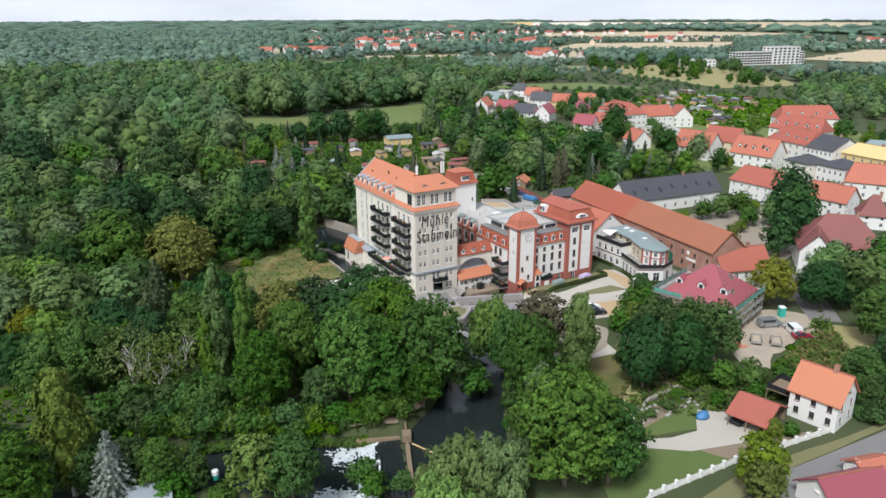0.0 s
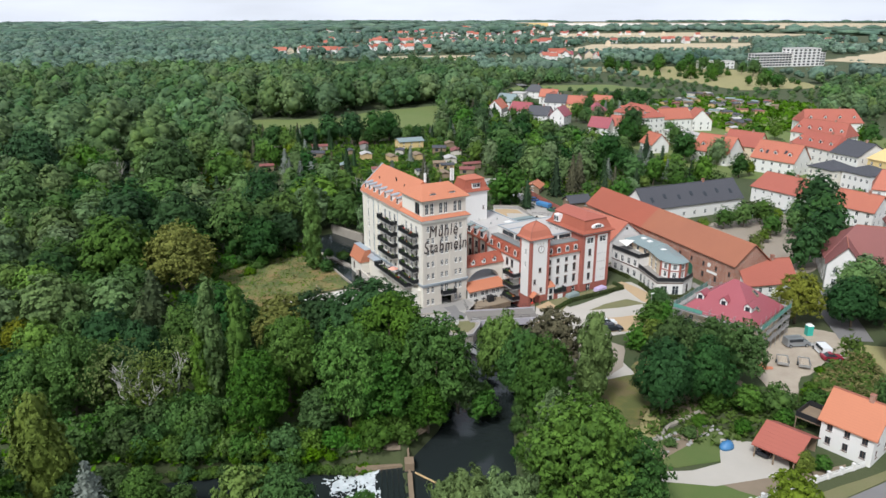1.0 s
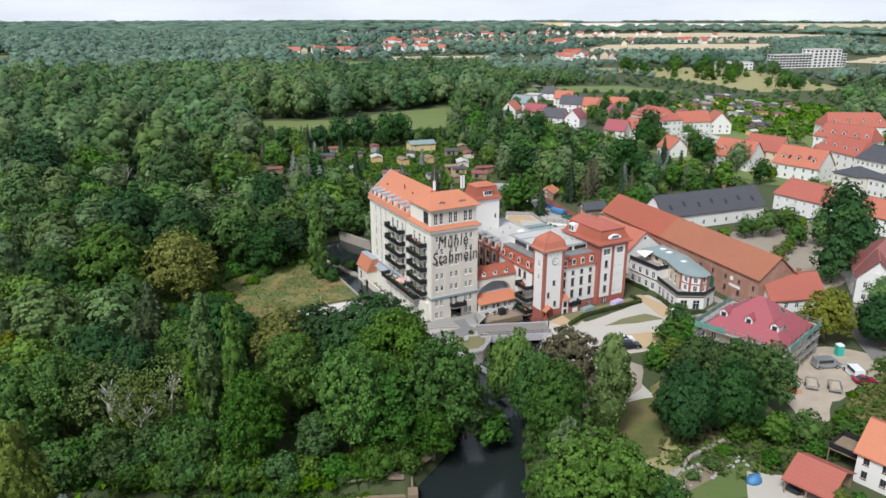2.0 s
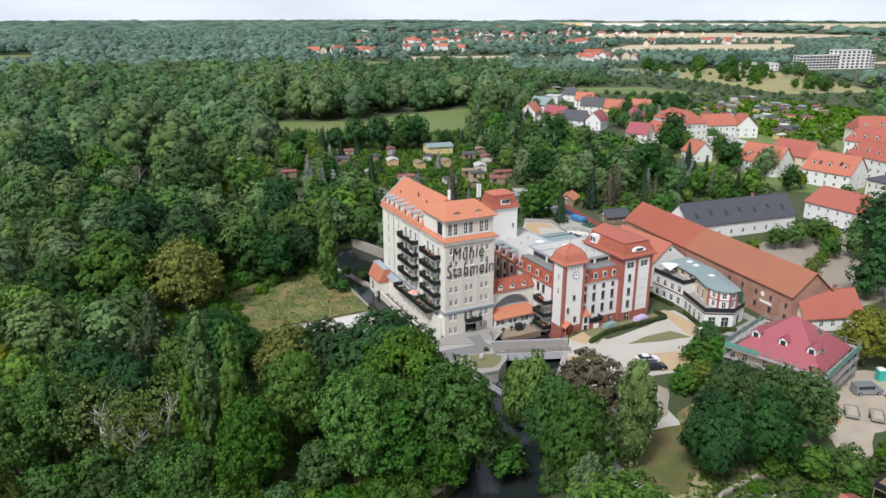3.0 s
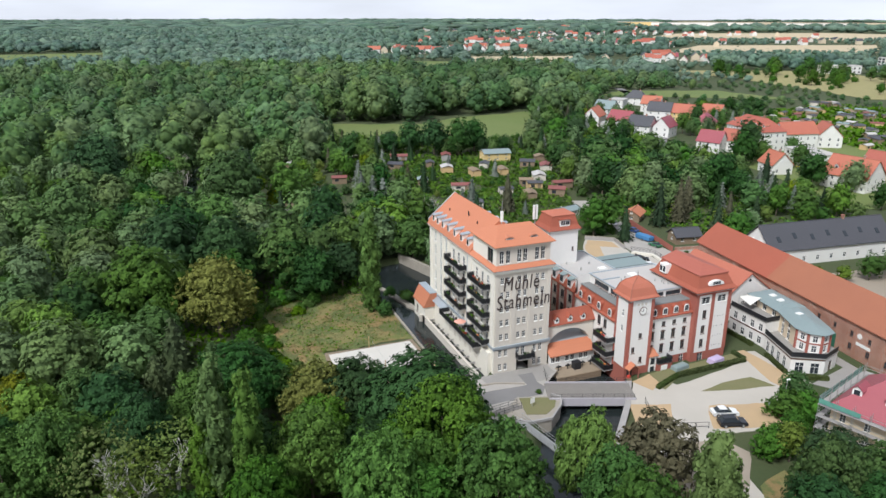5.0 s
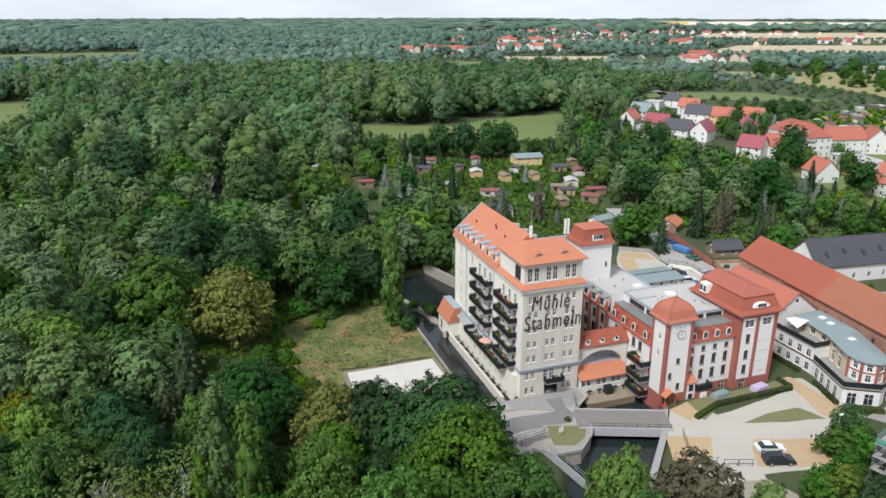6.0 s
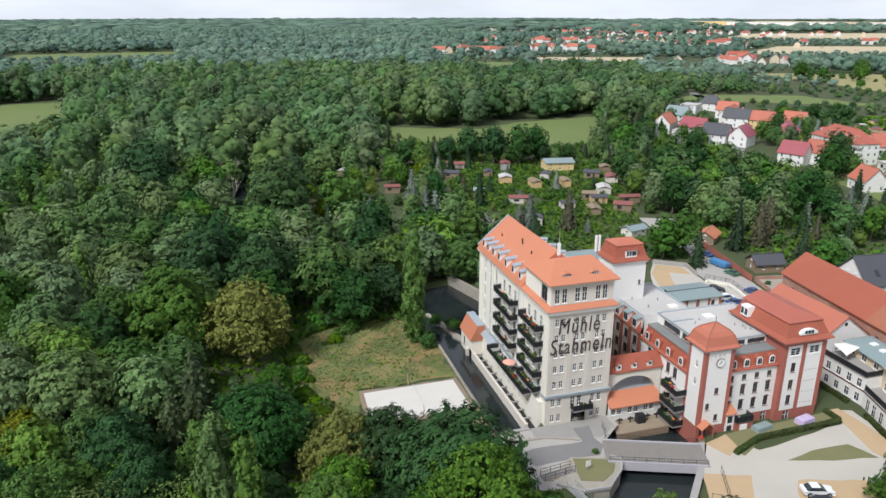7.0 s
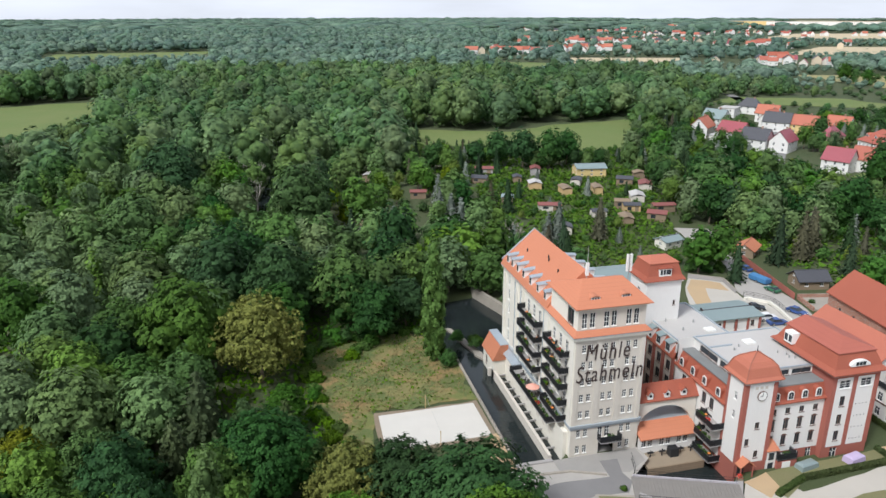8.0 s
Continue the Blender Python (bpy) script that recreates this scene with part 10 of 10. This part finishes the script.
solid("kerb", bm, M["cream"], "pale kerb between car park and lane", "kerb", "structure")
vehicle("car", 272, 254, -50, 4.3, 1.8, M["paintyellow"], "yellow car beside the modern house")
for k, (x, y, rz) in enumerate(((308, 372, 55), (296, 350, 60), (322, 402, 58), (212, 150, 20), (200, 152, 10))):
    vehicle("car", x, y, rz, 4.3, 1.8, (M["paintwhite"], M["paintsilver"], M["paintblack"])[k % 3], "small car parked at the roadside")

# ---- building site ----
for k, (x, y) in enumerate(((118.8, 80.8), (121.4, 78.2))):
    t = thing("trailer", pose(x, y, 0.06, 0, 0, 40), "flat grey trailer loaded with rubble", "trailer", "site trailers")
    bm = bmesh.new()
    box(bm, -1.8, 1.8, -1.0, 1.0, 0.5, 0.62)
    for y0, y1 in ((-1.0, -0.95), (0.95, 1.0)):
        box(bm, -1.8, 1.8, y0, y1, 0.62, 1.0)
    box(bm, -1.8, -1.75, -0.95, 0.95, 0.62, 1.0)
    box(bm, 1.75, 1.8, -0.95, 0.95, 0.62, 1.0)
    rod(bm, (1.8, 0, 0.5), (3.0, 0, 0.45), 0.06)
    part("bed", bm, M["steel"], t)
    rnd = random.Random(k)
    bm = bmesh.new()
    bmesh.ops.create_grid(bm, x_segments=22, y_segments=12, size=1.0)
    for v in bm.verts:
        edge_ = (1 - abs(v.co.x) ** 4) * (1 - abs(v.co.y) ** 4)
        lump_ = noise.noise((v.co.x * 4.5 + k * 7, v.co.y * 3.0, 2.0)) * 0.22 + noise.noise((v.co.x * 11, v.co.y * 8, 5.0)) * 0.1
        v.co = (v.co.x * 1.7, v.co.y * 0.88, 0.72 + max(0, edge_) * (0.3 + lump_))
    part("rubble", bm, M["rubble"], t, "pale rubble load")
    tyre, rim = wheel_meshes(0.33)
    for sy in (-1.1, 1.1):
        w_ = place("wheel", tyre, t, pose(0, sy, 0.33))
        place("rim", rim, w_)
wc = thing("portable_toilet", pose(134.4, 86.4, 0.06, 0, 0, -25), "teal plastic portable toilet", "portable toilet")
bm = bmesh.new()
box(bm, -0.6, 0.6, -0.6, 0.6, 0, 2.1)
part("cabin", bm, M["toilet"], wc)
bm = bmesh.new()
loft(bm, [rect(-0.65, 0.65, -0.65, 0.65, 2.1), rect(-0.4, 0.4, -0.4, 0.4, 2.4)])
part("lid", bm, M["frame"], wc)
bm = bmesh.new()
box(bm, -0.4, 0.4, -0.64, -0.6, 0.1, 2.0)
part("door", bm, M["toilet"], wc)

SC = pose(120.6, 94.6, 0, 0, 0, -72.5)
scaffold = thing("scaffold", SC, "galvanised scaffold with green netting round the house", "scaffold")
HW, HD = 7.8, 7.8
for z in (2.0, 4.0, 6.0):
    bm = bmesh.new()
    for a in (-1, 1):
        box(bm, -HW - 0.9, HW + 0.9, a * (HD + 0.35) - 0.42, a * (HD + 0.35) + 0.42, z - 0.06, z)
        box(bm, a * (HW + 0.5) - 0.42, a * (HW + 0.5) + 0.42, -HD + 0.08, HD - 0.08, z - 0.06, z)
    part("platform", bm, M["concrete"], scaffold)
posts = [(x, s * (HD + d)) for x in (-8.5, -6.1, -3.6, -1.2, 1.2, 3.6, 6.1, 8.5) for s in (-1, 1) for d in (0.0, 0.75)] + [(s * (HW + d), y) for y in (-6.2, -3.7, -1.2, 1.2, 3.7, 6.2) for s in (-1, 1) for d in (0.1, 0.9)]
bm = bmesh.new()
rod(bm, (0, 0, 0), (0, 0, 7.6), 0.045)
pm = to_mesh("standard", bm, M["steel"])
for x, y in posts:
    place("standard", pm, scaffold, pose(x, y, 0))
for z in (2.5, 3.0, 4.5, 5.0, 6.5, 7.0):
    bm = bmesh.new()
    for s in (-1, 1):
        rod(bm, (-8.5, s * (HD + 0.75), z), (8.5, s * (HD + 0.75), z), 0.035)
        rod(bm, (s * (HW + 0.9), -HD, z), (s * (HW + 0.9), HD, z), 0.035)
    part("guard_rail", bm, M["steel"], scaffold)
bm = bmesh.new()
rnd = random.Random(9)
for k in range(10):
    x0 = -8.5 + k * 0.6
    quad(bm, (x0, -HD - 0.8 + rnd.uniform(-0.05, 0.05), 6.3), (x0 + 0.62, -HD - 0.8 + rnd.uniform(-0.05, 0.05), 6.3), (x0 + 0.62, -HD - 0.8, 7.1), (x0, -HD - 0.8, 7.1))
part("netting", bm, M["net"], scaffold, "green scaffold netting")
for s in (1, -1):
    bm = bmesh.new()
    for k in range(28):
        y0 = -HD + k * 0.55
        quad(bm, (s * (HW + 0.95) + rnd.uniform(-0.05, 0.05), y0, 6.1), (s * (HW + 0.95) + rnd.uniform(-0.05, 0.05), y0 + 0.56, 6.1), (s * (HW + 0.95), y0 + 0.56, 7.2 + rnd.uniform(-0.2, 0.1)), (s * (HW + 0.95), y0, 7.2))
    part("netting", bm, M["net"], scaffold, "green scaffold netting")
bm = bmesh.new()
for k in range(14):
    bmesh.ops.create_icosphere(bm, subdivisions=1, radius=0.5, matrix=Matrix.Translation((114.1 + rnd.uniform(-1.4, 1.4), 81.5 + rnd.uniform(-1, 1), 0.1)) @ Matrix.Diagonal((1.4, 1.2, 0.5, 1)))
solid("tile_heap", bm, M["tile"], "heap of broken orange roof tiles", "rubble heap")

# ---- white house garden ----
cp = thing("carport", pose(93.6, 61.6, 0, 0, 0, -76), "open timber carport with a wide red tiled roof", "carport")
bm = bmesh.new()
gable_roof(bm, -2.9, 2.9, -4.1, 4.1, 2.3, 4.3, 0.35, 0.18)
part("roof", bm, M["tilered"], cp)
for x in (-2.8, 0, 2.8):
    for y in (-4.0, 0, 4.0):
        bm = bmesh.new()
        box(bm, x - 0.09, x + 0.09, y - 0.09, y + 0.09, 0, 2.35 if y else 4.2)
        part("post", bm, M["timber"], cp)
bm = bmesh.new()
box(bm, -2.7, 2.7, 3.92, 3.98, 0, 2.2)
part("back_wall", bm, M["timber"], cp)
vehicle("car", 91.6, 63.0, 14, 4.2, 1.8, M["paintblack"], "black car under the carport", z=0.1)
tarp = thing("covered_pile", pose(87.4, 66.9, 0.1), "pile covered by a blue tarpaulin", "covered pile")
bm = bmesh.new()
bmesh.ops.create_icosphere(bm, subdivisions=3, radius=1.0)
for v in bm.verts:
    v.co = (v.co.x * 1.3, v.co.y * 0.9, max(0, v.co.z) * 1.1 * (1 + 0.3 * noise.noise(v.co * 2.1)))
part("tarpaulin", bm, M["tarp"], tarp, smooth=True)

FENCE = [(60, 54.6), (65.2, 56.5), (81.6, 56.0), (101.2, 53.9)]
fw = thing("garden_wall", pose(60, 54.6, 0), "low white garden wall with square pillars", "garden wall", world=True)
for (ax, ay), (bx, by) in zip(FENCE, FENCE[1:]):
    ln = math.hypot(bx - ax, by - ay)
    d = Vector((bx - ax, by - ay)) / ln
    a_ = math.degrees(math.atan2(d.y, d.x))
    n_ = max(2, round(ln / 2.5))
    for k in range(n_):
        m_ = pose(ax + d.x * ln * k / n_, ay + d.y * ln * k / n_, 0, 0, 0, a_)
        bm = bmesh.new()
        box(bm, 0.2, ln / n_ - 0.2, -0.08, 0.08, 0, 0.55, m_)
        part("panel", bm, M["white"], fw)
        bm = bmesh.new()
        box(bm, 0.2, ln / n_ - 0.2, -0.03, 0.03, 0.62, 0.7, m_)
        box(bm, 0.2, ln / n_ - 0.2, -0.03, 0.03, 0.85, 0.95, m_)
        part("rail", bm, M["frame"], fw)
        bm = bmesh.new()
        box(bm, -0.2, 0.2, -0.2, 0.2, 0, 1.1, m_)
        box(bm, -0.25, 0.25, -0.25, 0.25, 1.1, 1.18, m_)
        part("pillar", bm, M["white"], fw)
bal = thing("veranda", pose(103.2, 63.4, 0, 0, 0, -79), "dark timber veranda on the white house", "veranda")
bm = bmesh.new()
box(bm, -2.2, 2.0, -2.4, 2.4, 2.5, 2.7)
part("floor", bm, M["timber"], bal)
bm = bmesh.new()
for s in (-2.4, 2.35):
    box(bm, -2.2, 2.0, s, s + 0.06, 2.7, 3.6)
box(bm, -2.2, -2.14, -2.34, 2.35, 2.7, 3.6)
part("railing", bm, M["iron"], bal)
for x in (-2.1, 1.9):
    for y in (-2.3, 2.3):
        bm = bmesh.new()
        box(bm, x - 0.07, x + 0.07, y - 0.07, y + 0.07, 0, 2.5)
        part("post", bm, M["timber"], bal)
house(86.0, 42.2, -15, 9.5, 7.0, 2.6, 2.6, W, M["tilemaroon"], "low white outbuilding with a maroon tiled roof", "gable", 2, 1, 1, chimney=False, name="outbuilding", category="building")
house(94.5, 44.0, -15, 5, 4, 2.3, 1.2, W, M["tilered"], "small lean-to with a red roof", "gable", 1, 1, 1, chimney=False, name="outbuilding", category="building")
bm = bmesh.new()
prism(bm, P_([(75, 71), (78, 73.2), (84, 75.6), (92, 76.2), (92, 75.6), (84, 75), (78.3, 72.5), (75.3, 70.4)], 1.2, 0.1, 41), 0, 0.45)
solid("garden_edging", bm, M["stone"], "dry stone edging round the garden", "garden edging", "structure")
rnd = random.Random(15)
for k in range(26):
    x, y = rnd.uniform(77.5, 90), rnd.uniform(69.8, 74)
    bm = bmesh.new()
    bmesh.ops.create_icosphere(bm, subdivisions=2, radius=rnd.uniform(0.22, 0.42))
    for v in bm.verts:
        v.co *= 1 + 0.25 * noise.noise(v.co * 3 + Vector((k, 0, 0)))
        v.co.z *= 0.6
    bmesh.ops.translate(bm, verts=bm.verts, vec=(x, y, 0.2))
    solid("garden_stone", bm, M["concrete"], "pale boulder in the flower bed", "stone", "", "garden boulders")
shedroof = thing("boat_shed", pose(6.2, 88.0, 0, 0, 0, -10), "low shed with a grey roof by the river", "shed")
bm = bmesh.new()
box(bm, -2.6, 2.6, -1.8, 1.8, -0.2, 2.3)
part("wall", bm, M["timber"], shedroof)
bm = bmesh.new()
loft(bm, [[(x, -2.1, 2.3), (x, 2.1, 2.7), (x, 2.1, 2.85), (x, -2.1, 2.45)] for x in (-2.9, 2.9)])
part("roof", bm, M["zinc"], shedroof)
tank = thing("water_butt", pose(15.2, 90.6, 0), "white and green water butt on the bank", "water butt")
bm = bmesh.new()
tube(bm, [(0, 0, 0), (0, 0, 0.8)], [0.5, 0.55], 12)
part("base", bm, M["toilet"], tank)
bm = bmesh.new()
tube(bm, [(0, 0, 0.8), (0, 0, 1.4), (0, 0, 1.6)], [0.55, 0.5, 0.15], 12)
part("lid", bm, M["frame"], tank)

# ---- yard furniture ----
lamp = thing("street_lamp", pose(110.9, 107.2, 0), "slim grey street lamp in the yard", "street lamp")
bm = bmesh.new()
tube(bm, [(0, 0, 0), (0, 0, 6.4)], [0.08, 0.05], 8)
part("pole", bm, M["steel"], lamp)
bm = bmesh.new()
box(bm, -0.15, 0.55, -0.13, 0.13, 6.35, 6.5)
part("head", bm, M["frame"], lamp)
for pts in ([(97.0, 121.6), (103, 124.0), (119.2, 124.4)], [(124.6, 124.5), (122.4, 117.6)], [(123.2, 115.6), (127.6, 112.8)], [(119.2, 124.6), (119.3, 127.8)], [(125.4, 136.6), (125.4, 129)]):
    for (ax, ay), (bx, by) in zip(pts, pts[1:]):
        ln = math.hypot(bx - ax, by - ay)
        g = np.random.default_rng(int(ln * 100))
        n_ = int(ln * 170)
        u, v_, w_ = g.uniform(0, ln, n_), g.uniform(-0.34, 0.34, n_), g.uniform(0, 0.72, n_)
        face = g.integers(0, 3, n_)
        v_ = np.where(face == 0, -0.34, np.where(face == 1, 0.34, v_))
        w_ = np.where(face == 2, 0.72, w_)
        nn = np.stack([np.zeros(n_), np.where(face == 0, -1.0, np.where(face == 1, 1.0, 0)), np.where(face == 2, 1.0, 0.15)], 1)
        cv, cf = cards(g, np.stack([u, v_, w_], 1), nn, 0.26)
        h_ = thing("hedge", pose(ax, ay, 0, 0, 0, math.degrees(math.atan2(by - ay, bx - ax))), "clipped dark green hedge", "hedge")
        place("leaves", np_mesh("leaves", cv, cf, M["hedge"]), h_)
        bm = bmesh.new()
        box(bm, 0, ln, -0.26, 0.26, 0, 0.64)
        part("core", bm, M["hedge"], h_)
tent = thing("covered_table", pose(113.6, 126.0, 0.07, 0, 0, 12), "garden table under a pale violet cover", "covered table")
bm = bmesh.new()
loft(bm, [rect(-1.5, 1.5, -0.9, 0.9, 0), rect(-1.4, 1.4, -0.8, 0.8, 0.9), rect(-1.1, 1.1, -0.5, 0.5, 1.1)])
part("cover", bm, M["lilaccloth"], tent)
ball = thing("covered_table", pose(105.6, 126.4, 0.07, 0, 0, 10), "garden table under a grey green cover", "covered table")
bm = bmesh.new()
loft(bm, [rect(-1.7, 1.7, -0.8, 0.8, 0), rect(-1.6, 1.6, -0.7, 0.7, 0.7), rect(-1.2, 1.2, -0.4, 0.4, 0.95)])
part("cover", bm, M["copper"], ball)
sb = thing("notice_board", pose(73.4, 124.3, 0.15, 0, 0, 10), "small white notice board on the river wall", "sign")
bm = bmesh.new()
box(bm, -0.04, 0.04, -0.04, 0.04, 0, 1.0)
part("post", bm, M["steel"], sb)
bm = bmesh.new()
box(bm, -0.45, 0.45, -0.07, -0.04, 0.7, 1.7)
part("board", bm, M["frame"], sb)
grow("bush", 76.6, 127.9, 0.22, 0)
bm = bmesh.new()
box(bm, 0, 0.9, 0, 0.5, 0, 0.6)
flower = thing("flower_trough", pose(93.4, 125.9, 0.08, 0, 0, -20), "trough of red flowers by the tower", "flower trough")
part("trough", bm, M["timber"], flower)
place("flowers", tuft("redtuft", FLOWER["red"], 0.5, 60, 0.2, 5), flower, pose(0.45, 0.25, 0.75))
cover = thing("covered_trailer", pose(148.0, 194.6, 0.08, 0, 0, -78), "trailer under a blue tarpaulin in the lane", "trailer")
bm = bmesh.new()
loft(bm, [rect(-2.6, 2.6, -1.1, 1.1, 0.4), rect(-2.6, 2.6, -1.1, 1.1, 1.4), rect(-2.3, 2.3, -0.4, 0.4, 1.8)])
part("tarpaulin", bm, M["tarp"], cover)
tyre, rim = wheel_meshes(0.33)
for sy in (-1.05, 1.05):
    w_ = place("wheel", tyre, cover, pose(0, sy, 0.33))
    place("rim", rim, w_)
fence = thing("board_fence", pose(153.8, 210.0, 0, 0, 0, -101), "red brown board fence along the lane", "fence")
bm = bmesh.new()
box(bm, 0, 1.9, -0.04, 0.04, 0.1, 1.7)
bd = to_mesh("panel", bm, M["redpaint"])
for k in range(14):
    place("panel", bd, fence, pose(k * 2.0, 0, 0))
# walls, railing and hedge of the rear lane
for a, b, h in (((132.4, 201.9), (139.3, 197.1), 1.0), ((139.3, 197.1), (137.6, 189.4), 1.0)):
    bm = bmesh.new()
    dx, dy = b[0] - a[0], b[1] - a[1]
    ln = math.hypot(dx, dy)
    box(bm, 0, ln - 0.02, -0.12, 0.12, -0.1, h)
    wall_ = thing("garden_wall", pose(a[0], a[1], 0, 0, 0, math.degrees(math.atan2(dy, dx))), "low grey wall round the rear car park", "wall")
    part("wall", bm, M["concrete"], wall_)
    bm = bmesh.new()
    box(bm, 0, ln - 0.02, -0.17, 0.17, h, h + 0.08)
    part("coping", bm, M["stone"], wall_)
terrace = thing("terrace_wall", pose(149.6, 183.2, 0, 0, 0, -12), "reddish stone terrace wall beside the lane", "wall")
bm = bmesh.new()
box(bm, 0, 9, -0.25, 0.0, -0.1, 1.2)
box(bm, 0, 0.3, -7.5, -0.25, -0.1, 0.9)
part("wall", bm, M["brick"], terrace)
bm = bmesh.new()
box(bm, 0.3, 9, -7.4, -0.25, -0.05, 0.35)
part("paving", bm, M["stone"], terrace)
railing = thing("railing", pose(137.9, 186.9, 0, 0, 0, 0), "dark metal railing above the car park", "railing")
run = [(0, 0), (1.6, -1.6), (3.4, -3.6), (3.9, -5.6), (3.6, -8.0), (2.9, -11.0)]
bm = bmesh.new()
rod(bm, (0, 0, 0), (0, 0, 1.6), 0.05)
post_ = to_mesh("post", bm, M["iron"])
for k, (x, y) in enumerate(run):
    place("post", post_, railing, pose(x, y, 0))
    if k:
        for z in (0.9, 1.25, 1.6):
            bm = bmesh.new()
            rod(bm, (*run[k - 1], z), (x, y, z), 0.035)
            part("rail", bm, M["iron"], railing)
net = thing("volleyball_net", pose(54, 150.6, 0.1, 0, 0, 90), "slack volleyball net on the sand court", "net")
for s in (-5.6, 5.6):
    bm = bmesh.new()
    rod(bm, (s, 0, 0), (s, 0, 2.5), 0.06, 6)
    part("post", bm, M["newtimber"], net)
bm = bmesh.new()
rod(bm, (-5.6, 0, 2.4), (5.6, 0, 2.4), 0.02)
part("cord", bm, M["steel"], net)
